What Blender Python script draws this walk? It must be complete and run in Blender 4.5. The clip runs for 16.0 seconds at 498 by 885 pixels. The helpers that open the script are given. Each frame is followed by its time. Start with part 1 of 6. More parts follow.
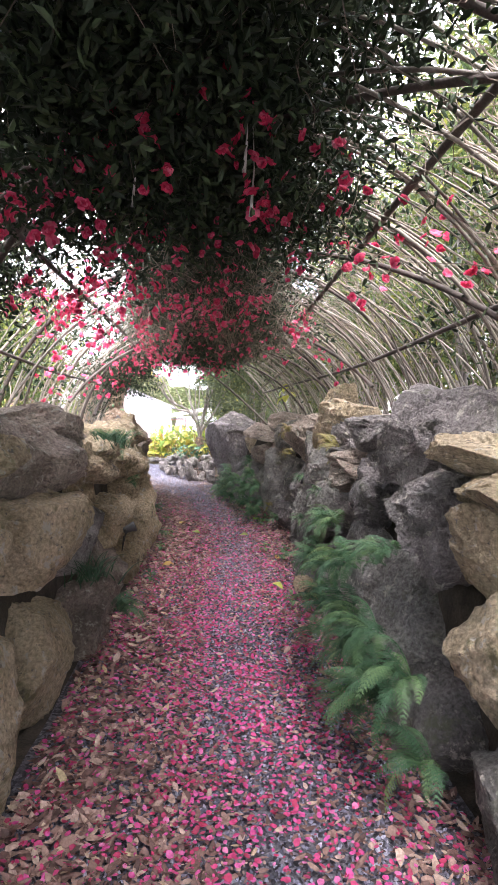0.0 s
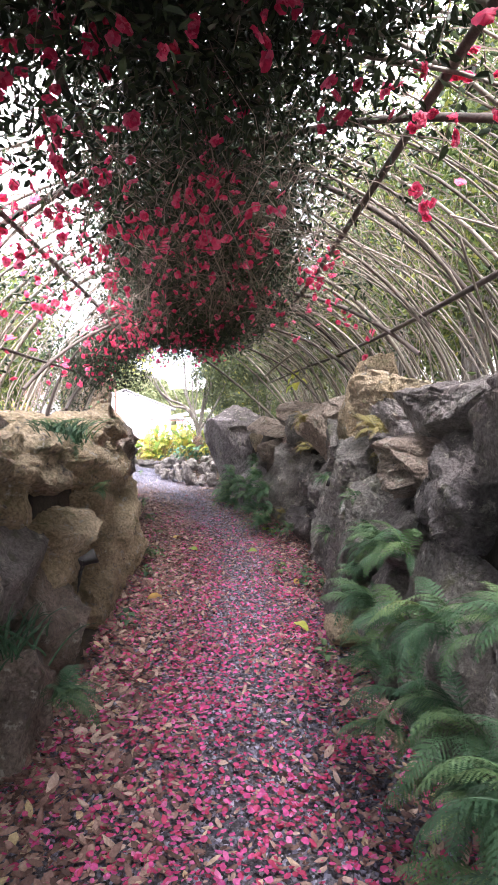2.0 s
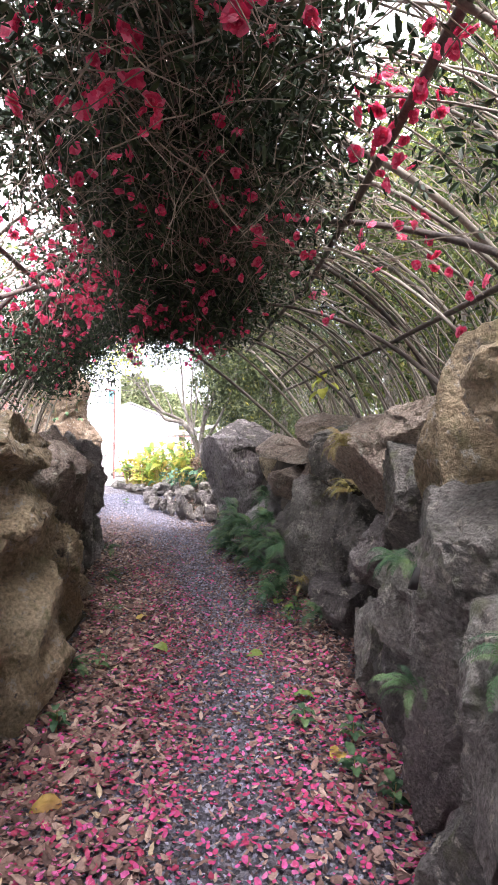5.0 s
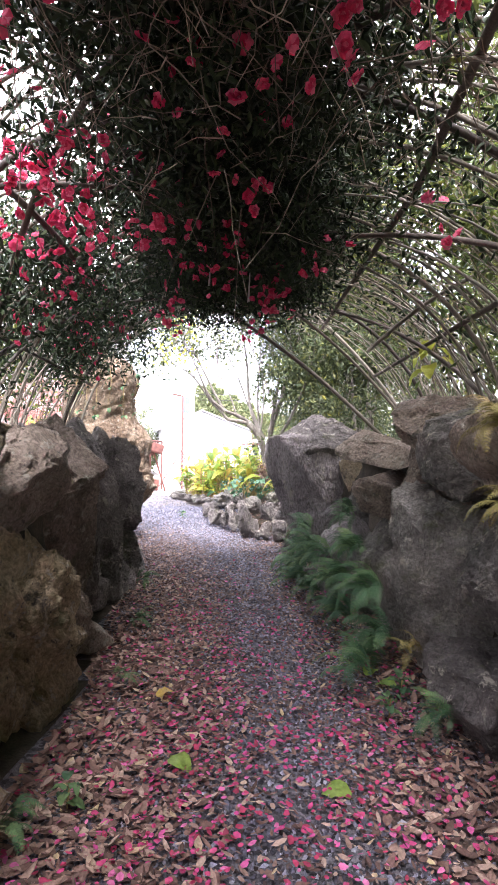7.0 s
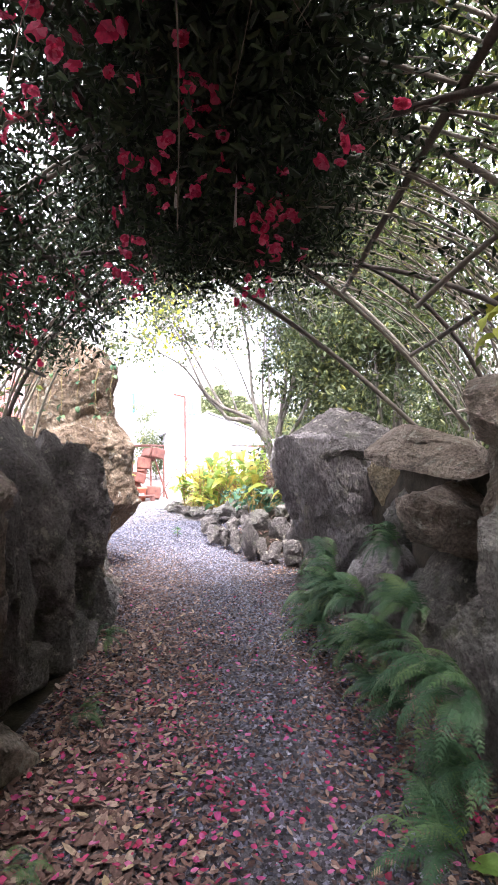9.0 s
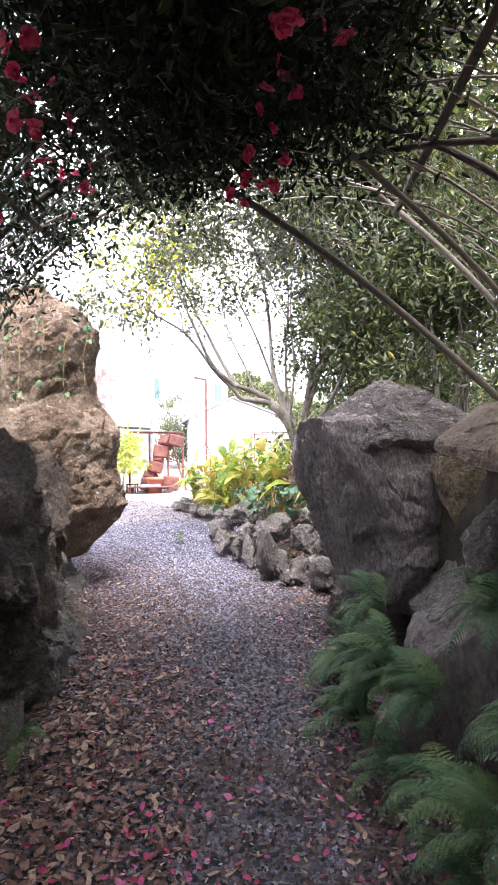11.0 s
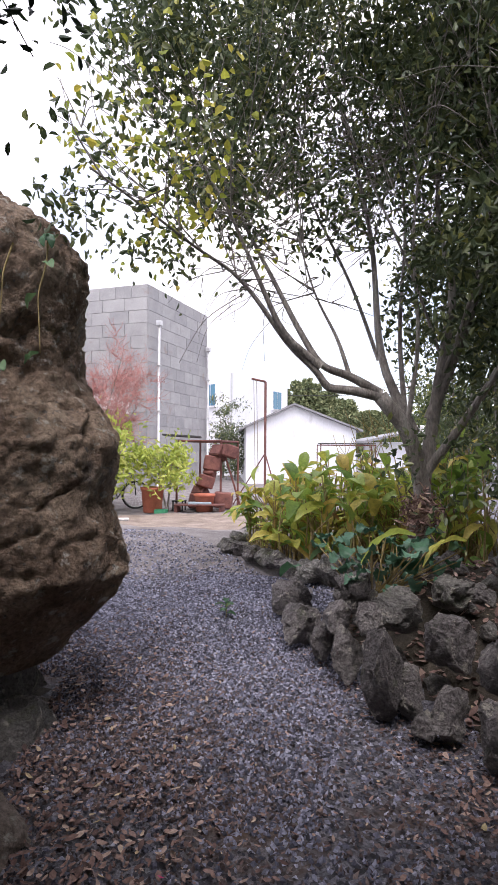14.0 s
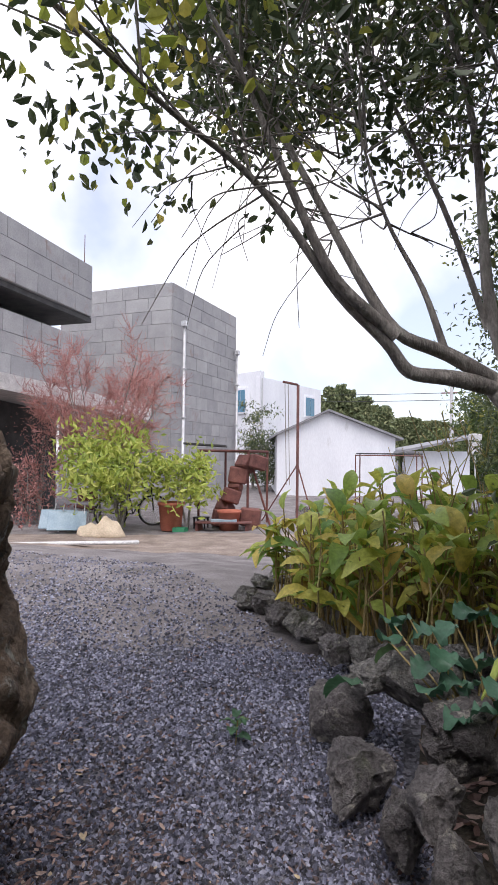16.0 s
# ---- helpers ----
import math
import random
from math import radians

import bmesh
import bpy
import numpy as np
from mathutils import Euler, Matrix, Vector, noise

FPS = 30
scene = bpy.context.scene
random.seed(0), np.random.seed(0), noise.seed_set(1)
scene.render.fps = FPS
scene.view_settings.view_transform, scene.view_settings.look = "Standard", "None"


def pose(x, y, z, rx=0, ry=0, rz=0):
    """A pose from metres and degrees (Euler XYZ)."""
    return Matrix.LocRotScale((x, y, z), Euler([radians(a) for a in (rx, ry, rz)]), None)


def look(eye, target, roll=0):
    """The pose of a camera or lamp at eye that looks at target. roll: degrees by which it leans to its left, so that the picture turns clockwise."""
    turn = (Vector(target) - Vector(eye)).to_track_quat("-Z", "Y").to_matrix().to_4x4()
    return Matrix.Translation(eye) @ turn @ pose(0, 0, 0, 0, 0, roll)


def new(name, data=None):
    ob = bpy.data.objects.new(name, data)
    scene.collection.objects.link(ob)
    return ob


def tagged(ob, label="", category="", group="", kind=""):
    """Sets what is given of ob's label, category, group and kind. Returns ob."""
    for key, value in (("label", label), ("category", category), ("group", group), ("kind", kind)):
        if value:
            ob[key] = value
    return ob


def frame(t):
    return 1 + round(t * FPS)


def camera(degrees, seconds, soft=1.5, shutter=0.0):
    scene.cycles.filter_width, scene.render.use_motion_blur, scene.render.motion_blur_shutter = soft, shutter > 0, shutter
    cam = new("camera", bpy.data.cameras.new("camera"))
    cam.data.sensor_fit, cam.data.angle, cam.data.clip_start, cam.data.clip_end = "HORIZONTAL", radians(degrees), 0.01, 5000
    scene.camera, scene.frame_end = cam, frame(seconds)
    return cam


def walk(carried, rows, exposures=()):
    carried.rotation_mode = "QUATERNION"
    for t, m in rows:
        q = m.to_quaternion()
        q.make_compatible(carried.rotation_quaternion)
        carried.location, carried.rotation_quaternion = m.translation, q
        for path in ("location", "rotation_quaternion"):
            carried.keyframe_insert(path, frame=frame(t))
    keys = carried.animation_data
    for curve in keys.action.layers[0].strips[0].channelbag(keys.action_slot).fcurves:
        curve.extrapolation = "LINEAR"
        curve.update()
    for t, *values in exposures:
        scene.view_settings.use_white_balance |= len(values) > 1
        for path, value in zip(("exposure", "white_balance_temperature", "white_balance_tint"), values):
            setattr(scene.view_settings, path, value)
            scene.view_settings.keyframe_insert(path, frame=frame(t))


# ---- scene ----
cam = camera(46.36, 16.0)
# seconds, eye x, y, z, turn to the left, tilt up, lean, in degrees
PATH = [
    (0, -0.000, 0.000, 1.630, -4.09, -2.05, 1.51),
    (0.5, 0.013, 0.406, 1.595, -4.75, -1.89, 1.39),
    (1, 0.051, 0.802, 1.554, -4.87, -1.68, 0.73),
    (1.5, 0.048, 1.200, 1.500, -4.10, -1.78, 0.30),
    (2, 0.079, 1.573, 1.482, -3.76, -1.84, -0.14),
    (2.5, 0.104, 1.945, 1.487, -3.68, -1.56, 0.51),
    (3, 0.125, 2.327, 1.467, -3.66, -0.32, 0.48),
    (5.5, 0.372, 4.568, 1.541, -1.21, -0.26, 0.51),
    (6, 0.396, 4.984, 1.499, 1.15, -0.20, 0.45),
    (6.5, 0.381, 5.393, 1.440, 5.07, 0.22, 0.61),
    (7, 0.391, 5.813, 1.399, 5.25, 0.81, 0.64),
    (7.5, 0.370, 6.205, 1.403, 5.99, 1.17, 0.91),
    (8, 0.334, 6.568, 1.433, 6.06, 1.33, 0.63),
    (8.5, 0.337, 6.926, 1.426, 5.91, 1.28, -0.41),
    (11, 0.285, 8.831, 1.440, 9.21, -0.20, -0.47),
    (11.5, 0.192, 9.218, 1.474, 10.88, 0.00, 0.14),
    (12, 0.065, 9.609, 1.495, 10.98, 0.20, 0.42),
    (12.5, 0.000, 10.005, 1.498, 11.61, 0.12, 0.47),
    (13, -0.127, 10.390, 1.490, 14.09, 0.29, 0.46),
    (13.5, -0.217, 10.793, 1.448, 14.37, 0.48, 0.07),
    (14, -0.325, 11.191, 1.482, 14.83, 0.76, 0.42),
    (14.5, -0.450, 11.580, 1.530, 14.94, 1.05, 0.45),
    (15, -0.499, 11.950, 1.511, 15.30, 1.26, 0.41),
    (15.5, -0.569, 12.323, 1.520, 16.71, 1.48, 0.49),
    (16, -0.689, 12.696, 1.567, 17.98, 1.43, 0.64),
]


def carried_pose(x, y, z, turn, tilt, lean):
    a, b = radians(turn), radians(tilt)
    ahead = (x - math.sin(a) * math.cos(b), y + math.cos(a) * math.cos(b), z + math.sin(b))
    return look((x, y, z), ahead, lean)


walk(cam, [(row[0], carried_pose(*row[1:])) for row in PATH], [(0, 3.4, 6400, 18), (2.5, 3.45, 6450, 19), (5.5, 3.25, 6450, 19), (8.5, 3.35, 6400, 18), (11, 2.9, 6450, 20), (12.5, 2.0, 6450, 20), (14, 1.2, 6350, 19), (16, 0.74, 6250, 16)])

# ---- world, sun, exposure ----
world = bpy.data.worlds.new("overcast_sky")
scene.world = world
world.use_nodes = True
wn, wl = world.node_tree.nodes, world.node_tree.links
wn.clear()
w_out = wn.new("ShaderNodeOutputWorld")
w_bg = wn.new("ShaderNodeBackground")
w_sky = wn.new("ShaderNodeTexSky")
w_sky.sky_type = "NISHITA"
w_sky.sun_disc = False
w_sky.sun_elevation, w_sky.sun_rotation = radians(64), radians(168)
w_sky.air_density, w_sky.dust_density = 1.0, 2.0
w_scale = wn.new("ShaderNodeVectorMath")
w_scale.operation = "SCALE"
w_scale.inputs["Scale"].default_value = 0.12
w_co = wn.new("ShaderNodeTexCoord")
w_cloud = wn.new("ShaderNodeTexNoise")
w_cloud.inputs["Scale"].default_value = 2.2
w_cloud.inputs["Detail"].default_value = 6.0
w_ramp = wn.new("ShaderNodeValToRGB")
w_ramp.color_ramp.elements[0].position, w_ramp.color_ramp.elements[0].color = 0.4, (0.3, 0.3, 0.3, 1)
w_ramp.color_ramp.elements[1].position, w_ramp.color_ramp.elements[1].color = 0.64, (1, 1, 1, 1)
w_mix = wn.new("ShaderNodeMixRGB")
w_mix.inputs["Color2"].default_value = (1.0, 0.98, 0.985, 1)
wl.new(w_co.outputs["Generated"], w_cloud.inputs["Vector"])
wl.new(w_cloud.outputs["Fac"], w_ramp.inputs["Fac"])
wl.new(w_ramp.outputs["Color"], w_mix.inputs["Fac"])
wl.new(w_sky.outputs["Color"], w_scale.inputs[0])
wl.new(w_scale.outputs["Vector"], w_mix.inputs["Color1"])
wl.new(w_mix.outputs["Color"], w_bg.inputs["Color"])
w_bg.inputs["Strength"].default_value = 1.0
wl.new(w_bg.outputs["Background"], w_out.inputs["Surface"])

sun = new("sun", bpy.data.lights.new("sun", "SUN"))
sun.data.energy, sun.data.angle, sun.data.color = 1.3, radians(38), (1.0, 0.975, 0.94)
sun.matrix_world = look((0, 0, 30), (-3, 14, 0))


# ---- materials ----
def material(name, ramp, scale=6.0,  fine=60.0, fine_amount=0.35, rough=0.8, bump=0.4, depth=0.01, island=0.0,
             per_object=0.0, translucent=0.0, metal=0.0, spots=None, pits=0.0, cells=0.0, stretch=(1, 1, 1), relief=0.0, gloss=0.5):
    """A surface of two scales of noise; island and per_object vary its value from piece to piece."""
    m = bpy.data.materials.new(name)
    m.use_nodes = True
    n, l = m.node_tree.nodes, m.node_tree.links
    b = n["Principled BSDF"]
    geo = n.new("ShaderNodeNewGeometry")
    mapping = n.new("ShaderNodeMapping")
    mapping.inputs["Scale"].default_value = stretch
    l.new(geo.outputs["Position"], mapping.inputs["Vector"])
    big = n.new("ShaderNodeTexNoise")
    big.inputs["Scale"].default_value, big.inputs["Detail"].default_value = scale, 5.0
    l.new(mapping.outputs["Vector"], big.inputs["Vector"])
    factor = big.outputs["Fac"]
    if cells:
        vor = n.new("ShaderNodeTexVoronoi")
        vor.inputs["Scale"].default_value = cells
        l.new(mapping.outputs["Vector"], vor.inputs["Vector"])
        sep = n.new("ShaderNodeSeparateColor")
        l.new(vor.outputs["Color"], sep.inputs["Color"])
        factor = sep.outputs["Red"]
    if island:
        mi = n.new("ShaderNodeMix")
        mi.inputs["Factor"].default_value = island
        l.new(factor, mi.inputs["A"])
        l.new(geo.outputs["Random Per Island"], mi.inputs["B"])
        factor = mi.outputs["Result"]
    if per_object:
        info = n.new("ShaderNodeObjectInfo")
        mo = n.new("ShaderNodeMix")
        mo.inputs["Factor"].default_value = per_object
        l.new(factor, mo.inputs["A"])
        l.new(info.outputs["Random"], mo.inputs["B"])
        factor = mo.outputs["Result"]
    cr = n.new("ShaderNodeValToRGB")
    cr.color_ramp.elements[0].position, cr.color_ramp.elements[-1].position = ramp[0][0], ramp[-1][0]
    cr.color_ramp.elements[0].color, cr.color_ramp.elements[-1].color = (*ramp[0][1], 1), (*ramp[-1][1], 1)
    for p, c in ramp[1:-1]:
        cr.color_ramp.elements.new(p).color = (*c, 1)
    l.new(factor, cr.inputs["Fac"])
    small = n.new("ShaderNodeTexNoise")
    small.inputs["Scale"].default_value, small.inputs["Detail"].default_value = fine, 4.0
    small.inputs["Roughness"].default_value = 0.65
    l.new(mapping.outputs["Vector"], small.inputs["Vector"])
    rng_map = n.new("ShaderNodeMapRange")
    rng_map.inputs["From Min"].default_value, rng_map.inputs["From Max"].default_value = 0.3, 0.7
    rng_map.inputs["To Min"].default_value, rng_map.inputs["To Max"].default_value = 1 - fine_amount, 1 + fine_amount
    l.new(small.outputs["Fac"], rng_map.inputs["Value"])
    mul = n.new("ShaderNodeVectorMath")
    mul.operation = "SCALE"
    l.new(cr.outputs["Color"], mul.inputs[0])
    l.new(rng_map.outputs["Result"], mul.inputs["Scale"])
    colour = mul.outputs["Vector"]
    for size, low, high, tint in spots or ():
        sn = n.new("ShaderNodeTexNoise")
        sn.inputs["Scale"].default_value, sn.inputs["Detail"].default_value = size, 6.0
        sn.inputs["Roughness"].default_value = 0.7
        l.new(mapping.outputs["Vector"], sn.inputs["Vector"])
        sr = n.new("ShaderNodeMapRange")
        sr.inputs["From Min"].default_value, sr.inputs["From Max"].default_value = low, high
        l.new(sn.outputs["Fac"], sr.inputs["Value"])
        sm = n.new("ShaderNodeMixRGB")
        sm.inputs["Color2"].default_value = (*tint, 1)
        l.new(sr.outputs["Result"], sm.inputs["Fac"])
        l.new(colour, sm.inputs["Color1"])
        colour = sm.outputs["Color"]
    l.new(colour, b.inputs["Base Color"])
    b.inputs["Specular IOR Level"].default_value = gloss
    b.inputs["Roughness"].default_value, b.inputs["Metallic"].default_value = rough, metal
    if bump:
        height = small.outputs["Fac"]
        if pits:
            vp = n.new("ShaderNodeTexVoronoi")
            vp.inputs["Scale"].default_value = pits
            l.new(mapping.outputs["Vector"], vp.inputs["Vector"])
            add = n.new("ShaderNodeMath")
            add.operation = "MULTIPLY_ADD"
            add.inputs[1].default_value = 0.35
            l.new(vp.outputs["Distance"], add.inputs[0])
            l.new(small.outputs["Fac"], add.inputs[2])
            height = add.outputs["Value"]
        if relief:
            rn = n.new("ShaderNodeTexNoise")
            rn.inputs["Scale"].default_value, rn.inputs["Detail"].default_value = relief, 9.0
            rn.inputs["Roughness"].default_value = 0.72
            l.new(mapping.outputs["Vector"], rn.inputs["Vector"])
            ra_ = n.new("ShaderNodeMath")
            ra_.operation = "MULTIPLY_ADD"
            ra_.inputs[1].default_value = 2.6
            l.new(rn.outputs["Fac"], ra_.inputs[0])
            l.new(height, ra_.inputs[2])
            height = ra_.outputs["Value"]
        bp = n.new("ShaderNodeBump")
        bp.inputs["Strength"].default_value, bp.inputs["Distance"].default_value = bump, depth
        l.new(height, bp.inputs["Height"])
        l.new(bp.outputs["Normal"], b.inputs["Normal"])
    if translucent:
        tr = n.new("ShaderNodeBsdfTranslucent")
        l.new(colour, tr.inputs["Color"])
        mx = n.new("ShaderNodeMixShader")
        mx.inputs["Fac"].default_value = translucent
        l.new(b.outputs["BSDF"], mx.inputs[1])
        l.new(tr.outputs["BSDF"], mx.inputs[2])
        l.new(mx.outputs["Shader"], n["Material Output"].inputs["Surface"])
    return m


ROCK = {
    "tan": material("tan_rock", [(0.3, (0.265, 0.208, 0.132)), (0.5, (0.454, 0.364, 0.237)), (0.7, (0.568, 0.473, 0.331))], 3.5, 45, 0.48, 0.92, 0.95, 0.05, per_object=0.25, pits=14, relief=9, spots=((5, 0.56, 0.68, (0.2, 0.19, 0.1)), (13, 0.57, 0.65, (0.5, 0.47, 0.4)), (22, 0.6, 0.66, (0.15, 0.135, 0.12)), (3.2, 0.6, 0.7, (0.085, 0.078, 0.07)),)),
    "ochre": material("ochre_rock", [(0.3, (0.163, 0.109, 0.0741)), (0.5, (0.281, 0.201, 0.141)), (0.7, (0.37, 0.282, 0.205))], 3.5, 40, 0.48, 0.92, 0.95, 0.05, pits=13, relief=8, spots=((5, 0.57, 0.7, (0.22, 0.2, 0.15)), (13, 0.57, 0.65, (0.5, 0.47, 0.4)), (22, 0.6, 0.66, (0.15, 0.135, 0.12)), (3.2, 0.6, 0.7, (0.085, 0.078, 0.07)),)),
    "brown": material("brown_rock", [(0.3, (0.178, 0.145, 0.121)), (0.5, (0.328, 0.266, 0.22)), (0.7, (0.44, 0.37, 0.305))], 4, 50, 0.48, 0.92, 0.95, 0.05, per_object=0.25, pits=16, relief=9, spots=((6, 0.57, 0.7, (0.15, 0.15, 0.1)), (13, 0.57, 0.65, (0.5, 0.47, 0.4)), (22, 0.6, 0.66, (0.15, 0.135, 0.12)), (3.2, 0.6, 0.7, (0.085, 0.078, 0.07)),)),
    "grey": material("grey_rock", [(0.3, (0.121, 0.116, 0.109)), (0.5, (0.234, 0.222, 0.206)), (0.7, (0.338, 0.323, 0.298))], 4, 50, 0.48, 0.92, 0.95, 0.05, per_object=0.25, pits=16, relief=9, spots=((5, 0.55, 0.68, (0.17, 0.18, 0.12)), (13, 0.57, 0.65, (0.5, 0.47, 0.4)), (22, 0.6, 0.66, (0.15, 0.135, 0.12)), (3.2, 0.6, 0.7, (0.085, 0.078, 0.07)),)),
    "slate": material("slate_rock", [(0.3, (0.205, 0.185, 0.189)), (0.5, (0.343, 0.313, 0.32)), (0.7, (0.429, 0.395, 0.399))], 3.5, 50, 0.48, 0.93, 0.95, 0.05, pits=15, relief=8, stretch=(1, 1, 0.45), spots=((6, 0.58, 0.7, (0.17, 0.16, 0.14)), (13, 0.57, 0.65, (0.5, 0.47, 0.4)), (22, 0.6, 0.66, (0.15, 0.135, 0.12)), (3.2, 0.6, 0.7, (0.085, 0.078, 0.07)),)),
    "dark": material("dark_rock", [(0.3, (0.115, 0.104, 0.102)), (0.5, (0.206, 0.187, 0.182)), (0.7, (0.307, 0.283, 0.269))], 4, 55, 0.48, 0.93, 0.95, 0.05, per_object=0.25, pits=17, relief=10, spots=((6, 0.58, 0.7, (0.16, 0.165, 0.12)), (13, 0.57, 0.65, (0.5, 0.47, 0.4)), (22, 0.6, 0.66, (0.15, 0.135, 0.12)), (3.2, 0.6, 0.7, (0.085, 0.078, 0.07)),)),
}
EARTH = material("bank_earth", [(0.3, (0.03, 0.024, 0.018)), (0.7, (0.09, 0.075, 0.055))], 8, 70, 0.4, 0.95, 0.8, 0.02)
GRAVEL_BED = material("gravel_bed", [(0.0, (0.04, 0.039, 0.046)), (0.5, (0.125, 0.122, 0.142)), (1.0, (0.25, 0.245, 0.275))], 3, 160, 0.5, 0.9, 1.0, 0.015, cells=55, pits=55, spots=((0.7, 0.56, 0.66, (0.13, 0.085, 0.06)),))
CHIPS = material("gravel_chips", [(0.1, (0.035, 0.034, 0.044)), (0.5, (0.145, 0.148, 0.2)), (0.8, (0.31, 0.315, 0.4)), (1.0, (0.52, 0.525, 0.61))], 3, 120, 0.35, 0.85, 0.5, 0.004, island=0.85)
MOULD = material("leaf_mould", [(0.05, (0.035, 0.026, 0.026)), (0.5, (0.12, 0.088, 0.085)), (0.85, (0.22, 0.165, 0.155)), (1.0, (0.38, 0.31, 0.28))], 3, 120, 0.35, 0.88, 0.5, 0.004, island=0.85)
LITTER = material("dry_leaves", [(0.0, (0.07, 0.042, 0.036)), (0.35, (0.19, 0.112, 0.095)), (0.7, (0.32, 0.21, 0.172)), (0.92, (0.5, 0.38, 0.31)), (1.0, (0.5, 0.42, 0.16))], 5, 90, 0.3, 0.75, 0.3, 0.003, island=0.92, translucent=0.12)
PETALS = material("pink_petals", [(0.0, (0.24, 0.03, 0.07)), (0.2, (0.46, 0.045, 0.12)), (0.5, (0.56, 0.065, 0.2)), (0.75, (0.6, 0.09, 0.31)), (1.0, (0.7, 0.24, 0.44))], 5, 60, 0.25, 0.55, 0.0, island=0.9, translucent=0.2)
BLOOM = material("red_blossom", [(0.0, (0.56, 0.025, 0.085)), (0.5, (0.8, 0.06, 0.18)), (1.0, (0.88, 0.24, 0.38))], 8, 60, 0.2, 0.5, 0.0, island=0.8, translucent=0.45)
STAMEN = material("yellow_stamens", [(0.0, (0.6, 0.4, 0.05)), (1.0, (0.7, 0.5, 0.1))], 50, 90, 0.2, 0.7, 0.0)
CAMELLIA = material("camellia_leaves", [(0.0, (0.014, 0.024, 0.013)), (0.6, (0.03, 0.05, 0.026)), (1.0, (0.08, 0.12, 0.055))], 4, 60, 0.2, 0.5, 0.0, island=0.9, translucent=0.05, gloss=0.25)
HEDGE = material("hedge_leaves", [(0.0, (0.035, 0.06, 0.022)), (0.5, (0.09, 0.135, 0.04)), (0.8, (0.2, 0.23, 0.055)), (1.0, (0.46, 0.42, 0.07))], 2, 60, 0.25, 0.5, 0.0, island=0.75, translucent=0.4)
TREE_LEAF = material("tree_leaves", [(0.0, (0.042, 0.065, 0.032)), (0.6, (0.098, 0.13, 0.058)), (0.9, (0.19, 0.215, 0.078)), (1.0, (0.5, 0.46, 0.09))], 2, 60, 0.25, 0.42, 0.0, island=0.9, translucent=0.3)
FERN = material("fern_green", [(0.0, (0.03, 0.085, 0.045)), (0.5, (0.07, 0.16, 0.075)), (0.85, (0.15, 0.25, 0.1)), (1.0, (0.26, 0.3, 0.1))], 6, 60, 0.25, 0.55, 0.0, per_object=0.75, translucent=0.3)
FERN_YELLOW = material("fern_yellow", [(0.0, (0.2, 0.2, 0.07)), (0.6, (0.32, 0.27, 0.1)), (1.0, (0.32, 0.19, 0.1))], 6, 60, 0.25, 0.6, 0.0, per_object=0.6, translucent=0.3)
CANE = material("bamboo_cane", [(0.1, (0.1, 0.088, 0.075)), (0.5, (0.23, 0.205, 0.17)), (0.9, (0.38, 0.345, 0.29))], 9, 80, 0.3, 0.65, 0.2, 0.004, per_object=0.6)
POLE_DARK = material("dark_pole", [(0.2, (0.045, 0.037, 0.034)), (0.8, (0.13, 0.105, 0.09))], 9, 80, 0.35, 0.75, 0.4, 0.005, per_object=0.3)
TWIG = material("dry_twigs", [(0.0, (0.09, 0.07, 0.055)), (0.6, (0.22, 0.18, 0.14)), (1.0, (0.4, 0.34, 0.27))], 9, 80, 0.3, 0.85, 0.0, island=0.8)
BARK = material("tree_bark", [(0.25, (0.12, 0.105, 0.094)), (0.5, (0.26, 0.235, 0.21)), (0.75, (0.42, 0.39, 0.35))], 9, 70, 0.4, 0.9, 0.9, 0.015, stretch=(1, 1, 0.35), spots=((9, 0.58, 0.68, (0.3, 0.3, 0.26)),))
CANNA = material("canna_leaf", [(0.0, (0.13, 0.28, 0.07)), (0.35, (0.33, 0.45, 0.09)), (0.62, (0.56, 0.58, 0.12)), (0.82, (0.68, 0.54, 0.12)), (0.93, (0.36, 0.19, 0.08)), (1.0, (0.22, 0.11, 0.06))], 5, 40, 0.25, 0.5, 0.2, 0.004, per_object=0.8, translucent=0.4, stretch=(1, 1, 0.6))
STEM = material("dry_stem", [(0.0, (0.2, 0.13, 0.06)), (0.6, (0.34, 0.26, 0.11)), (1.0, (0.3, 0.32, 0.1))], 6, 60, 0.3, 0.8, 0.0, island=0.9)
BLUE_LEAF = material("blue_green_leaf", [(0.0, (0.03, 0.085, 0.045)), (0.6, (0.06, 0.15, 0.085)), (1.0, (0.14, 0.27, 0.19))], 8, 50, 0.25, 0.5, 0.2, 0.004, per_object=0.6, translucent=0.2)
CONCRETE = material("grey_stone_cladding", [(0.2, (0.27, 0.27, 0.275)), (0.5, (0.34, 0.335, 0.335)), (0.8, (0.42, 0.415, 0.41))], 2.5, 30, 0.15, 0.88, 0.3, 0.006, per_object=0.3, spots=((1.2, 0.6, 0.72, (0.3, 0.24, 0.22)),))
WHITE_WALL = material("white_render", [(0.3, (0.74, 0.75, 0.78)), (0.7, (0.84, 0.85, 0.87))], 1.2, 25, 0.06, 0.85, 0.2, 0.004, spots=((2.0, 0.62, 0.75, (0.6, 0.6, 0.6)),), stretch=(1, 1, 0.3))
ROOF = material("grey_roofing", [(0.3, (0.2, 0.2, 0.21)), (0.7, (0.32, 0.32, 0.33))], 3, 30, 0.2, 0.7, 0.3, 0.005)
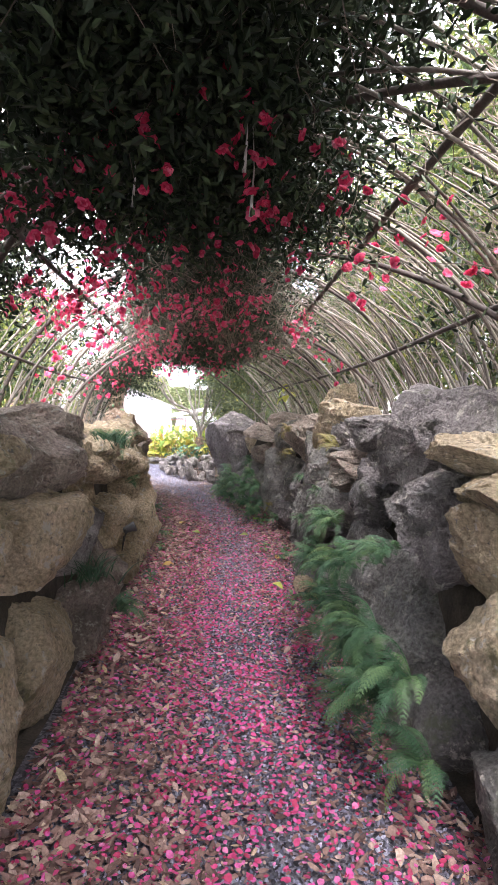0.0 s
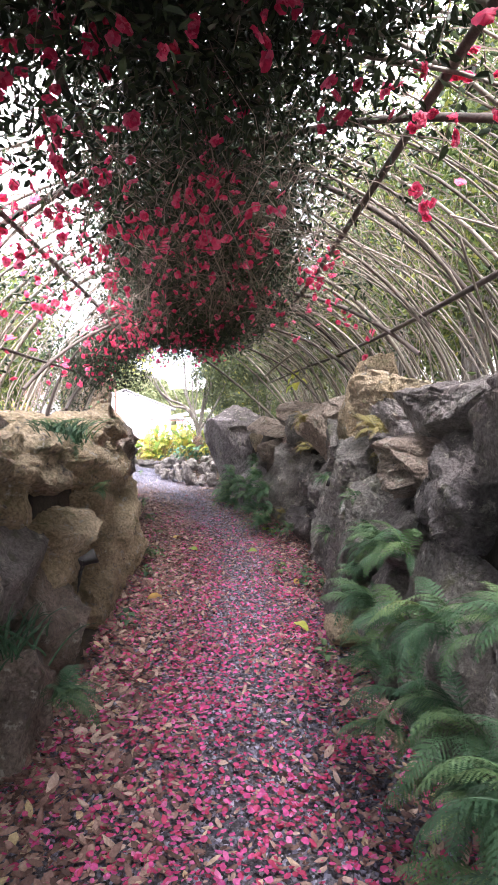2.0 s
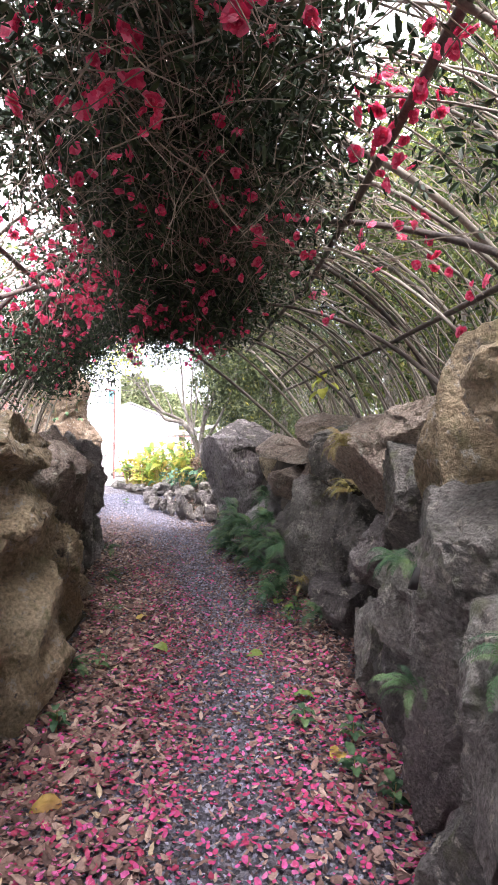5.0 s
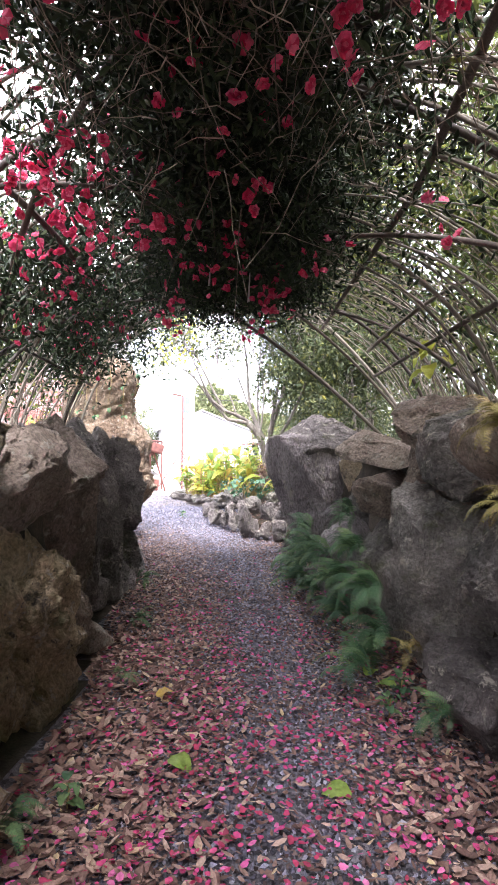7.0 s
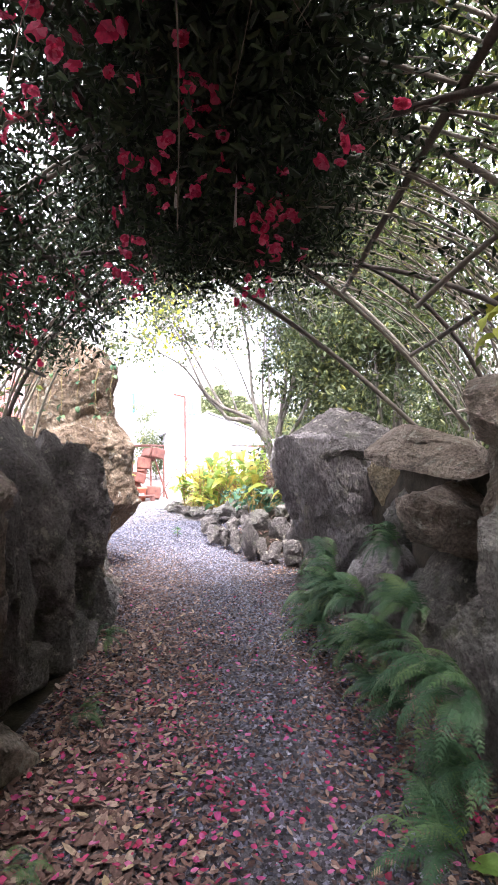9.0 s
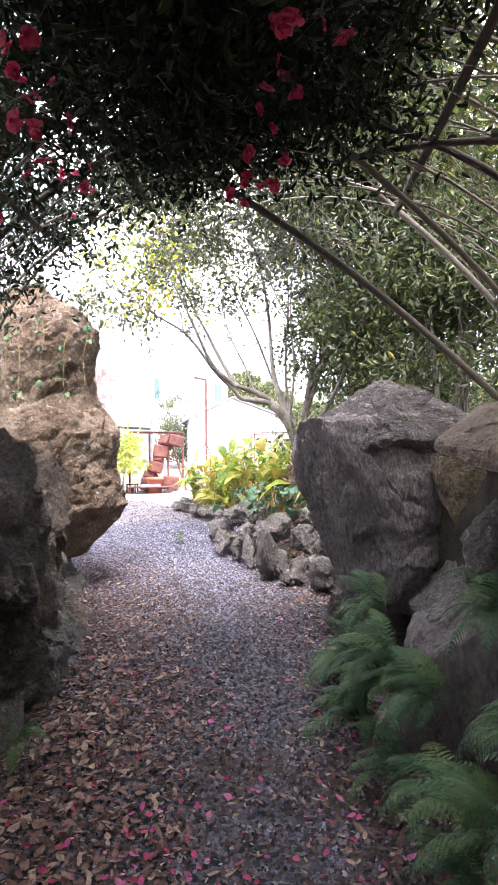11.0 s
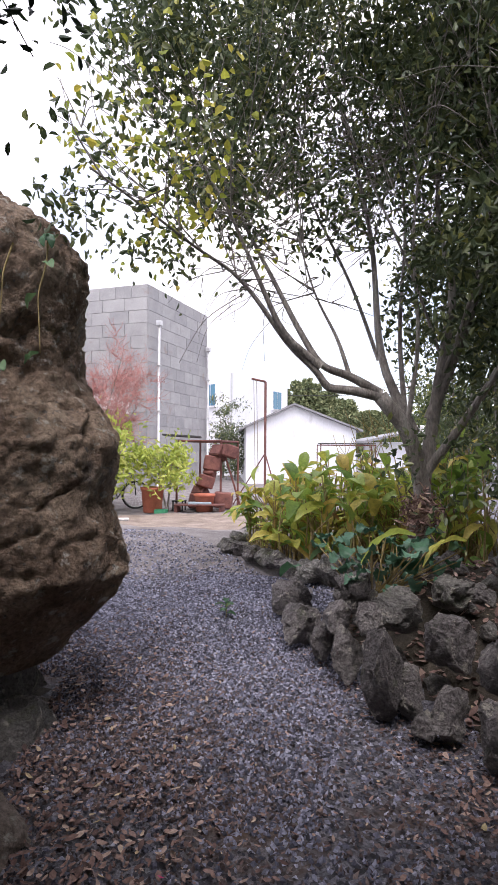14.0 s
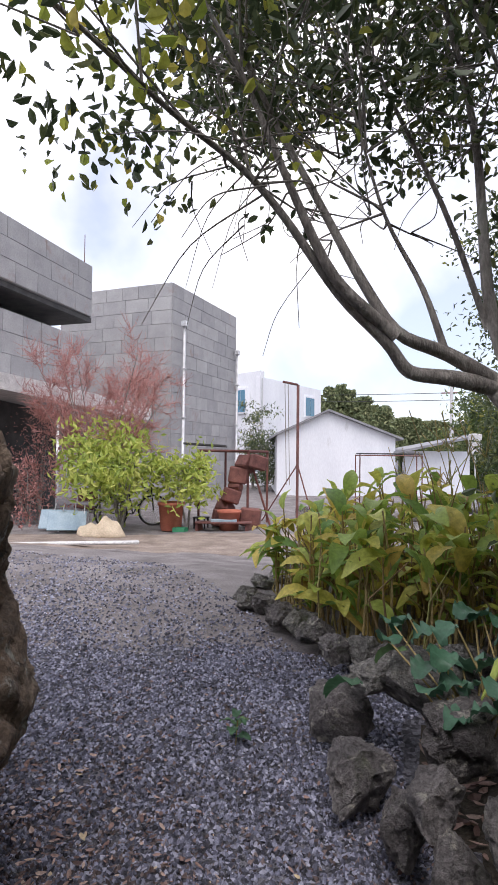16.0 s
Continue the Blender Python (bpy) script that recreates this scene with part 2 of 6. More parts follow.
# for the wing's recesses the shade is put into this colour; also dark panels
SHADE_AND_DARK_PANEL = material("painted_shade_and_dark_panel", [(0.3, (0.04, 0.04, 0.042)), (0.7, (0.09, 0.088, 0.085))], 3, 30, 0.2, 0.8, 0.2, 0.004)
METAL = material("galvanised_pipe", [(0.3, (0.5, 0.5, 0.5)), (0.7, (0.68, 0.68, 0.68))], 6, 50, 0.1, 0.45, 0.1, 0.002, metal=0.6)
RUST = material("rusty_steel", [(0.25, (0.075, 0.03, 0.025)), (0.5, (0.15, 0.06, 0.05)), (0.75, (0.24, 0.1, 0.075))], 7, 70, 0.35, 0.85, 0.4, 0.004, per_object=0.3)
TERRACOTTA = material("terracotta", [(0.3, (0.36, 0.1, 0.06)), (0.7, (0.5, 0.165, 0.1))], 4, 50, 0.2, 0.75, 0.2, 0.003)
TYRE = material("black_rubber", [(0.3, (0.015, 0.015, 0.015)), (0.7, (0.035, 0.035, 0.035))], 9, 60, 0.2, 0.7, 0.2, 0.002)
BLUE_PANEL = material("faded_blue_board", [(0.3, (0.22, 0.31, 0.38)), (0.7, (0.36, 0.45, 0.5))], 3, 40, 0.15, 0.6, 0.1, 0.002)
SACK = material("cream_tarp", [(0.3, (0.5, 0.4, 0.28)), (0.7, (0.68, 0.57, 0.42))], 4, 40, 0.2, 0.85, 0.5, 0.01)
RED_TWIG = material("red_twigs", [(0.0, (0.26, 0.12, 0.105)), (0.6, (0.46, 0.22, 0.195)), (1.0, (0.58, 0.32, 0.28))], 5, 50, 0.2, 0.85, 0.0, island=0.7)
LIME_LEAF = material("yellow_green_leaves", [(0.0, (0.24, 0.33, 0.07)), (0.6, (0.46, 0.53, 0.1)), (1.0, (0.65, 0.65, 0.2))], 2, 50, 0.2, 0.55, 0.0, island=0.85, translucent=0.4)
YELLOW_LEAF = material("yellow_leaves", [(0.0, (0.2, 0.28, 0.05)), (0.6, (0.46, 0.48, 0.08)), (1.0, (0.64, 0.5, 0.09))], 2, 50, 0.2, 0.55, 0.0, island=0.85, translucent=0.5)
PINE = material("far_pine", [(0.0, (0.08, 0.11, 0.05)), (0.6, (0.17, 0.2, 0.09)), (1.0, (0.28, 0.28, 0.14))], 0.3, 5, 0.3, 0.8, 0.0, island=0.7)
PACKED = material("packed_gravelly_earth", [(0.25, (0.12, 0.105, 0.1)), (0.5, (0.2, 0.18, 0.175)), (0.8, (0.3, 0.275, 0.27))], 2.5, 90, 0.45, 0.95, 0.8, 0.012, pits=40)
SOIL_STRIP = material("leaf_strewn_soil", [(0.25, (0.15, 0.115, 0.09)), (0.5, (0.24, 0.19, 0.155)), (0.8, (0.34, 0.28, 0.24))], 3, 40, 0.35, 0.95, 0.6, 0.01)
PAINT_WHITE = material("worn_white_stone", [(0.3, (0.5, 0.49, 0.48)), (0.7, (0.7, 0.69, 0.67))], 6, 40, 0.25, 0.85, 0.3, 0.004)
GLASS = bpy.data.materials.new("blue_window_glass")
GLASS.use_nodes = True
GLASS.node_tree.nodes["Principled BSDF"].inputs["Base Color"].default_value = (0.06, 0.2, 0.3, 1)
GLASS.node_tree.nodes["Principled BSDF"].inputs["Roughness"].default_value = 0.06


# ---- builders ----
def mesh_of(name, verts, faces, mat, smooth=False):
    me = bpy.data.meshes.new(name)
    verts = np.asarray(verts, dtype=np.float32)
    faces = np.asarray(faces, dtype=np.int32)
    n = faces.shape[1]
    me.vertices.add(len(verts))
    me.vertices.foreach_set("co", verts.ravel())
    me.loops.add(faces.size)
    me.loops.foreach_set("vertex_index", faces.ravel())
    me.polygons.add(len(faces))
    me.polygons.foreach_set("loop_start", np.arange(0, faces.size, n, dtype=np.int32))
    me.polygons.foreach_set("use_smooth", np.full(len(faces), smooth))
    me.update(calc_edges=True)
    me.validate()
    me.materials.append(mat)
    return me


def thing(name, at, label, category, group="", kind=""):
    ob = new(name)
    ob.empty_display_size = 0.1
    ob.location = at
    return tagged(ob, label, category, group, kind)


def base_of(ob):
    v = Vector((0, 0, 0))
    while ob is not None:
        v = v + ob.location
        ob = ob.parent
    return v


def part(name, me, parent, label="", at=None, turn=None):
    """A mesh under a thing or a part. The mesh is in world metres, or round the point at."""
    ob = new(name, me)
    ob.parent = parent
    ob.location = Vector(at if at is not None else (0, 0, 0)) - base_of(parent)
    if turn is not None:
        ob.rotation_euler = turn
    if label:
        tagged(ob, label)
    return ob


def tube(points, radii, sides=7):
    p = np.asarray(points, dtype=float)
    r = np.broadcast_to(np.asarray(radii, dtype=float), (len(p),))
    d = np.gradient(p, axis=0)
    d /= np.linalg.norm(d, axis=1)[:, None] + 1e-9
    up = np.array([0, 0, 1.0]) if abs(d[0, 2]) < 0.9 else np.array([1.0, 0, 0])
    u = np.cross(d, up)
    u /= np.linalg.norm(u, axis=1)[:, None] + 1e-9
    v = np.cross(u, d)
    a = np.linspace(0, 2 * np.pi, sides, endpoint=False)
    ring = p[:, None] + r[:, None, None] * (np.cos(a)[None, :, None] * u[:, None] + np.sin(a)[None, :, None] * v[:, None])
    verts = ring.reshape(-1, 3)
    faces = []
    i = np.arange(len(p) - 1)[:, None] * sides
    j = np.arange(sides)[None]
    k = (j + 1) % sides
    faces = np.stack([i + j, i + k, i + sides + k, i + sides + j], -1).reshape(-1, 4)
    caps = []
    for s, c in ((0, p[0]), ((len(p) - 1) * sides, p[-1])):
        m = len(verts)
        verts = np.vstack([verts, c])
        for q in range(sides):
            caps.append((s + q, s + (q + 1) % sides, m, m))
    tris = np.vstack([faces[:, [0, 1, 2]], faces[:, [0, 2, 3]], np.array(caps)[:, :3]])
    return verts, tris


def join(pieces):
    vs, fs, o = [], [], 0
    for v, f in pieces:
        vs.append(np.asarray(v, float))
        fs.append(np.asarray(f) + o)
        o += len(v)
    return np.vstack(vs), np.vstack(fs)


def block(sx, sy, sz, mat, bevel=0.01, name="block"):
    """A bevelled box round its base centre."""
    bm = bmesh.new()
    bmesh.ops.create_cube(bm, size=1.0)
    bmesh.ops.scale(bm, vec=(sx, sy, sz), verts=bm.verts)
    bmesh.ops.translate(bm, vec=(0, 0, sz / 2), verts=bm.verts)
    if bevel:
        bmesh.ops.bevel(bm, geom=bm.edges[:], offset=bevel, segments=1, affect="EDGES")
    me = bpy.data.meshes.new(name)
    bm.to_mesh(me)
    bm.free()
    me.materials.append(mat)
    return me


def slab(a, b, thick, z0, z1, mat, name="wall"):
    """An upright slab whose face runs from a to b in the plan, with its thickness to the left of that way."""
    a, b = Vector((*a, 0)), Vector((*b, 0))
    d = (b - a).normalized()
    n = Vector((-d.y, d.x, 0)) * thick
    v = [(p.x, p.y, z) for z in (z0, z1) for p in (a, b, b + n, a + n)]
    f = [(0, 1, 5, 4), (1, 2, 6, 5), (2, 3, 7, 6), (3, 0, 4, 7), (4, 5, 6, 7), (3, 2, 1, 0)]
    return mesh_of(name, v, f, mat)


def lathe(profile, mat, sides=28, name="lathe", smooth=True):
    a = np.linspace(0, 2 * np.pi, sides, endpoint=False)
    v = np.array([(r * np.cos(t), r * np.sin(t), z) for r, z in profile for t in a])
    f = []
    for i in range(len(profile) - 1):
        for j in range(sides):
            k = (j + 1) % sides
            f.append((i * sides + j, i * sides + k, (i + 1) * sides + k, (i + 1) * sides + j))
    return mesh_of(name, v, f, mat, smooth)


def leaves(centres, sizes, rng, aspect=0.42, droop=0.3, fold=0.25, plain=False):
    """Folded leaves of four triangles, or two if plain, with random turns; droop leans their tips downwards."""
    n = len(centres)
    d = rng.normal(size=(n, 3))
    d[:, 2] -= droop * 1.5
    d /= np.linalg.norm(d, axis=1)[:, None]
    s = np.cross(d, rng.normal(size=(n, 3)))
    s /= np.linalg.norm(s, axis=1)[:, None]
    up = np.cross(s, d)
    L = np.asarray(sizes)[:, None]
    lift = up * L * fold * aspect
    if plain:
        v = np.stack([centres - d * L * 0.5, centres + s * L * aspect * 0.45 + lift, centres + d * L * 0.5, centres - s * L * aspect * 0.45 + lift], 1).reshape(-1, 3)
        i = np.arange(n)[:, None] * 4
        return v, np.concatenate([i + np.array(q) for q in ((0, 2, 1), (0, 3, 2))])
    v = [centres - d * L * 0.5]
    for along, wide in ((-0.2, 0.42), (0.18, 0.4)):
        v.append(centres + d * L * along + s * L * aspect * wide + lift)
    v.append(centres + d * L * 0.5 - up * L * 0.06)
    for along, wide in ((0.18, 0.4), (-0.2, 0.42)):
        v.append(centres + d * L * along - s * L * aspect * wide + lift)
    v = np.stack(v, 1).reshape(-1, 3)
    i = np.arange(n)[:, None] * 6
    f = np.concatenate([i + np.array(q) for q in ((0, 3, 1), (1, 3, 2), (0, 5, 3), (5, 4, 3))])
    return v, f


def ico(sub):
    bm = bmesh.new()
    bmesh.ops.create_icosphere(bm, subdivisions=sub, radius=1.0)
    v = np.array([q.co[:] for q in bm.verts])
    f = np.array([[q.index for q in p.verts] for p in bm.faces])
    bm.free()
    return v, f


ICO = {s: ico(s) for s in (2, 3, 4, 5, 6)}


def rock_mesh(size, seed, mat, sub=4, cuts=9, rough=0.1, layered=0.0):
    """A broken stone round its centre: a lumpy block with flat breaks, cracks and chipped edges."""
    rng = np.random.default_rng(seed)
    v, f = ICO[sub]
    p = 3.5 + rng.random() * 3.0
    v = v / (np.sum(np.abs(v) ** p, axis=1) ** (1 / p))[:, None]
    off = Vector(rng.random(3) * 90)
    low = np.array([noise.fractal(Vector(q) * 1.2 + off, 0.9, 2.1, 3) for q in v])
    v = v * (1 + low * rough * 1.3)[:, None]
    for _ in range(cuts * 2):
        n = rng.normal(size=3)
        n /= np.linalg.norm(n)
        h = 0.62 + 0.4 * rng.random()
        over = np.maximum(v @ n - h, 0)
        v = v - over[:, None] * n
    half = np.asarray(size) / 2 * 1.06
    v = v * half
    m = float(np.mean(half))
    nn = v / (np.linalg.norm(v, axis=1)[:, None] + 1e-9)
    disp = np.empty(len(v))
    for i, q in enumerate(v):
        w = Vector(q) / m
        wob = w + noise.noise_vector(w * 2.2 + off) * 0.22
        near, spots = noise.voronoi(wob * 1.7 + off)
        fine, chips_ = noise.voronoi(wob * 4.2 + off)
        disp[i] = (noise.cell(spots[0] * 9.7) * 0.3 + min(near[1] - near[0], 0.06) * 5.0 + noise.cell(chips_[0] * 9.7) * 0.09
                   + min(fine[1] - fine[0], 0.05) * 1.6 + (noise.ridged_multi_fractal(w * 3 + off, 0.8, 2.2, 4, 1.0, 2.0) - 1.2) * 0.1 + noise.fractal(w * 8 + off, 0.7, 2.1, 4) * 0.24)
    if layered:
        disp += layered * 1.4 * np.sign(np.sin(v[:, 2] / m * 9 + v[:, 0] * 3 + seed)) * np.abs(np.sin(v[:, 2] / m * 9 + v[:, 0] * 3 + seed)) ** 0.4
    disp = disp - np.percentile(disp, 70)
    v = v + nn * (disp * rough * m * 0.7)[:, None]
    me = mesh_of("stone", v, f, mat, smooth=True)
    me.set_sharp_from_angle(angle=radians(38))
    return me


def smooth_step(a, b, x):
    t = np.clip((x - a) / (b - a), 0, 1)
    return t * t * (3 - 2 * t)


# ---- ground ----
LEFT_Y, LEFT_X = (-6, 2, 3.7, 5.6, 7.9, 9.1, 10, 12.2, 13.2, 14.2), (-0.7, -0.68, -0.7, -0.64, -0.66, -0.72, -1.0, -1.22, -1.75, -2.1)
RIGHT_Y, RIGHT_X = (-6, 2, 3.3, 5.5, 6.7, 8.3, 9.2, 10.5, 11.75, 13.1, 14, 15, 15.6, 16.2), (1.1, 1.12, 0.95, 0.95, 1.15, 1.2, 1.16, 0.9, 0.65, 0.26, 0.0, -0.85, -0.9, -0.3)


def left_face(y):
    return np.interp(y, LEFT_Y, LEFT_X)


def right_face(y):
    return np.interp(y, RIGHT_Y, RIGHT_X)


# the path climbs gently to a low rise past the exit and falls again to the yard
RISE_Y = (-6, 5, 7.5, 9.5, 10.5, 12.5, 13.7, 14.6, 15.2, 16, 16.7, 17.5, 19, 20.5, 21.5)
RISE_Z = (-0.09, -0.08, -0.03, 0.0, 0.04, 0.1, 0.14, 0.17, 0.25, 0.36, 0.45, 0.49, 0.36, 0.13, 0.0)


def rise(y):
    return np.interp(y, RISE_Y, RISE_Z)


def ground_height(x, y):
    x, y = np.asarray(x, float), np.asarray(y, float)
    lf, rf = left_face(y), right_face(y)
    left = smooth_step(0.3, 0.75, lf - x) * 1.25 * (1 - smooth_step(13.4, 14.3, y)) * (1 - smooth_step(5, 8, -x))
    top = 1.3 - 0.95 * smooth_step(13.0, 13.8, y)
    right = smooth_step(0.3, 0.75, x - rf) * top * (1 - smooth_step(15.6, 16.6, y)) * (1 - smooth_step(6, 9, x))
    rough = 0.012 * np.sin(x * 5.1 + y * 2.3) + 0.01 * np.sin(x * 2.2 - y * 3.7) + 0.008 * np.sin(x * 9.3 + 1) * np.sin(y * 8.1)
    near = (np.abs(x) < 30) & (y < 40)
    return left + right + rise(y) + np.where(near, rough, 0)


def axis(fine_from, fine_to, step, reach):
    mid = np.arange(fine_from, fine_to + step / 2, step)
    grow = [step]
    while sum(grow) < reach:
        grow.append(grow[-1] * 1.35)
    g = np.cumsum(grow)
    return np.concatenate([fine_from - g[::-1], mid, fine_to + g])


gx, gy = axis(-4.5, 4.5, 0.11, 1500), axis(-3, 22, 0.12, 1500)
GX, GY = np.meshgrid(gx, gy, indexing="ij")
gv = np.stack([GX, GY, ground_height(GX, GY)], -1).reshape(-1, 3)
gi = (np.arange(len(gx) - 1)[:, None] * len(gy) + np.arange(len(gy) - 1)[None]).ravel()
gf = np.stack([gi, gi + len(gy), gi + len(gy) + 1, gi + 1], 1)
ground = new("ground", mesh_of("ground", gv, gf, GRAVEL_BED, True))
ground.data.materials.append(EARTH)
mid_x, mid_y = gv[gf].mean(1)[:, 0], gv[gf].mean(1)[:, 1]
bank = ((mid_y < 16.4) & (mid_y > -8) & (((mid_x > right_face(mid_y) + 0.15) & (mid_x < 9)) | ((mid_x < left_face(mid_y) - 0.15) & (mid_x > -8) & (mid_y < 14))))
ground.data.materials.append(PACKED)
yard = (mid_y > 15.95 + 0.12 * np.sin(mid_x * 2.3)) & (mid_x < 0) & (mid_y < 60) & (mid_x > -40)
ground.data.polygons.foreach_set("material_index", np.where(yard, 2, bank.astype(np.int32)).astype(np.int32))
tagged(ground, "bluish grey gravel ground with earth banks", "ground", kind="structure")

rng = np.random.default_rng(11)


def scatter(n, x0, x1, y0, y1, keep):
    x, y = rng.uniform(x0, x1, n), rng.uniform(y0, y1, n)
    k = rng.random(n) < keep(x, y)
    return x[k], y[k]


def on_path(x, y, margin=0.0):
    return (x > left_face(y) - margin) & (x < right_face(y) + margin)


def open_floor(x, y):
    beyond = (y > 14.2) & (x < -1.22 - 0.9 * (y - 15.9) * (y > 15.9))
    beyond = beyond & (rng.random(np.shape(x)) < np.interp(y + 0.3 * np.sin(x * 2.3), [15.75, 16.2, 17.6], [1, 0.3, 0.07]))
    return np.where(y < 14.2, on_path(x, y, 0.12), beyond | on_path(x, y, 0.05) & (y < 16.2))


def centre_line(y):
    return 0.5 * (left_face(y) + right_face(y)) + 0.12


# gravel chips: small broken stones
def chips(x, y, size, lift=0.0):
    n = len(x)
    o = np.array([(1, 0, -0.1), (0.1, 1, -0.3), (-1, 0.1, -0.1), (0, -1, -0.3), (0, 0, 0.8)], float)
    v = o[None] * size[:, None, None] * (0.6 + 0.7 * rng.random((n, 5, 1)))
    v[:, :, 1] *= 0.65
    a = rng.uniform(0, 2 * np.pi, n)
    t = rng.normal(0, 0.5, n)
    c, s, ct, st = np.cos(a)[:, None], np.sin(a)[:, None], np.cos(t)[:, None], np.sin(t)[:, None]
    vx, vy, vz = v[:, :, 0], v[:, :, 1], v[:, :, 2] * 0.7
    vx, vz = vx * ct + vz * st, -vx * st + vz * ct
    v = np.stack([vx * c - vy * s + x[:, None], vx * s + vy * c + y[:, None], vz + (ground_height(x, y) + size * 0.25 + lift)[:, None]], -1)
    f = np.array([(0, 1, 4), (1, 2, 4), (2, 3, 4), (3, 0, 4)])
    return v.reshape(-1, 3), (np.arange(n)[:, None, None] * 5 + f[None]).reshape(-1, 3)


cx1, cy1 = scatter(140000, -2.6, 1.3, 1.2, 16.5, open_floor)
cx2, cy2 = scatter(150000, -5.6, -0.6, 13.2, 18.5, open_floor)
cx, cy = np.concatenate([cx1, cx2]), np.concatenate([cy1, cy2])
chip_size = rng.uniform(0.008, 0.02, len(cx)) * np.interp(cy, [8, 13, 15], [0.95, 0.92, 0.9])
brown = rng.random(len(cx)) < np.interp(cy, [1, 6.5, 9.0, 13.4, 15.2], [0.12, 0.25, 0.8, 0.6, 0.03]) * np.clip(0.4 + 0.8 * np.abs(cx - centre_line(cy)), 0, 1)
mould = new("leaf_mould", mesh_of("leaf_mould", *chips(cx[brown], cy[brown], chip_size[brown]), MOULD))
tagged(mould, "purplish brown leaf mould crumbled over the path", "leaf mould", kind="stuff")
gravel = new("gravel", mesh_of("gravel", *chips(cx[~brown], cy[~brown], chip_size[~brown]), CHIPS))
tagged(gravel, "loose bluish grey gravel chips covering the path", "gravel", kind="stuff")


def fallen(x, y, size, aspect, curl, lift):
    """Leaves lying on the ground, curled a little, six triangles each."""
    n = len(x)
    a = rng.uniform(0, 2 * np.pi, n)
    tilt = rng.normal(0, curl, (n, 2))
    o = np.array([(-0.5, 0), (-0.24, 0.42), (0.16, 0.4), (0.5, 0.03), (0.16, -0.4), (-0.24, -0.42), (0, 0)])
    o = o[None] * rng.uniform(0.82, 1.15, (n, 7, 1))
    lx, ly = o[:, :, 0] * size[:, None], o[:, :, 1] * size[:, None] * (aspect * rng.uniform(0.7, 1.2, n))[:, None]
    bend = np.array([0.25, 0.2, 0.18, 0.32, 0.2, 0.16, 0.0])[None] * size[:, None] * rng.uniform(-0.3, 1.0, n)[:, None]
    z = lx * tilt[:, :1] + ly * tilt[:, 1:] + bend
    z = z - z.min(axis=1, keepdims=True)
    c, s = np.cos(a)[:, None], np.sin(a)[:, None]
    v = np.stack([lx * c - ly * s + x[:, None], lx * s + ly * c + y[:, None], z + (ground_height(x, y) + lift)[:, None]], -1)
    f = np.array([(0, 6, 1), (1, 6, 2), (2, 6, 3), (3, 6, 4), (4, 6, 5), (5, 6, 0)])
    return v.reshape(-1, 3), (np.arange(n)[:, None, None] * 7 + f[None]).reshape(-1, 3)


def litter_density(x, y):
    side = np.clip(np.abs(x - centre_line(y)) / 0.75, 0, 1.3)
    patch = 0.6 + 0.4 * np.sin(x * 4 + y * 1.7) * np.sin(y * 2.1 - x)
    along = np.interp(y, [0, 3, 6, 9, 12, 14, 15.5, 17], [1.0, 1.0, 1.0, 1.0, 1.0, 0.5, 0.06, 0.01])
    return open_floor(x, y) * along * np.clip(0.2 + 0.85 * side * patch + 0.35 * (x < centre_line(y) - 0.25), 0, 1)


def petal_density(x, y):
    side = (x - centre_line(y)) / 0.8
    along = np.interp(y, [0, 3, 5, 6.2, 7.2, 8.5, 9.8, 11, 12.5], [0.5, 0.65, 0.75, 0.6, 0.48, 0.36, 0.2, 0.06, 0.012])
    clump = 0.5 + 0.5 * np.sin(x * 6.1 + 3 * np.sin(y * 1.9)) * np.sin(y * 4.3 + x * 2) + 0.35 * (x < centre_line(y) - 0.2)
    return open_floor(x, y) * along * np.clip(0.35 + 0.65 * clump, 0.08, 1) * np.clip(1.25 - 0.55 * np.abs(side), 0.25, 1)


lx, ly = scatter(120000, -2.4, 1.35, 1.0, 16.8, litter_density)
litter = new("fallen_leaves", mesh_of("fallen_leaves", *fallen(lx, ly, (0.02 + 0.065 * rng.random(len(lx)) ** 1.5) * np.interp(np.abs(lx - centre_line(ly)), [0.2, 0.7], [0.75, 1.1]) * np.interp(ly, [7.5, 10, 12, 14], [1.0, 0.76, 0.62, 0.5]), 0.5, 0.25, 0.02), LITTER))
tagged(litter, "dry brown fallen leaves strewn over the gravel", "fallen leaves", kind="stuff")
px, py = scatter(66000, -1.4, 1.35, 1.0, 13, petal_density)
petals = new("fallen_petals", mesh_of("fallen_petals", *fallen(px, py, rng.uniform(0.013, 0.037, len(px)), 0.85, 0.25, 0.028), PETALS))
tagged(petals, "bright pink petals fallen on the path", "petals", kind="stuff")

# strip of leafy soil in front of the yard, and a pale stone edge
sv = []
for i in range(25):
    u = i / 24
    x = -9.5 + 6.3 * u
    near_y = 19.0 + 0.52 * (x + 8) + 0.12 * math.sin(x * 3)
    far_y = 21.9 + 0.5 * (x + 8) + 0.15 * math.sin(x * 2.2)
    for e, lift in ((near_y - 0.25, -0.03), (near_y + 0.3, 0.035), (near_y + 0.75, 0.04), (near_y + 1.2, 0.04), (near_y + 1.7, 0.04), (far_y, 0.04)):
        sv.append((x, e, float(ground_height(x, e)) + lift))
strip = new("ground_soil", mesh_of("ground_soil", sv, [(6 * i + j, 6 * i + 6 + j, 6 * i + 7 + j, 6 * i + 1 + j) for i in range(24) for j in range(5)], SOIL_STRIP))
tagged(strip, "brown leaf-strewn soil strip before the yard", "ground", kind="structure")


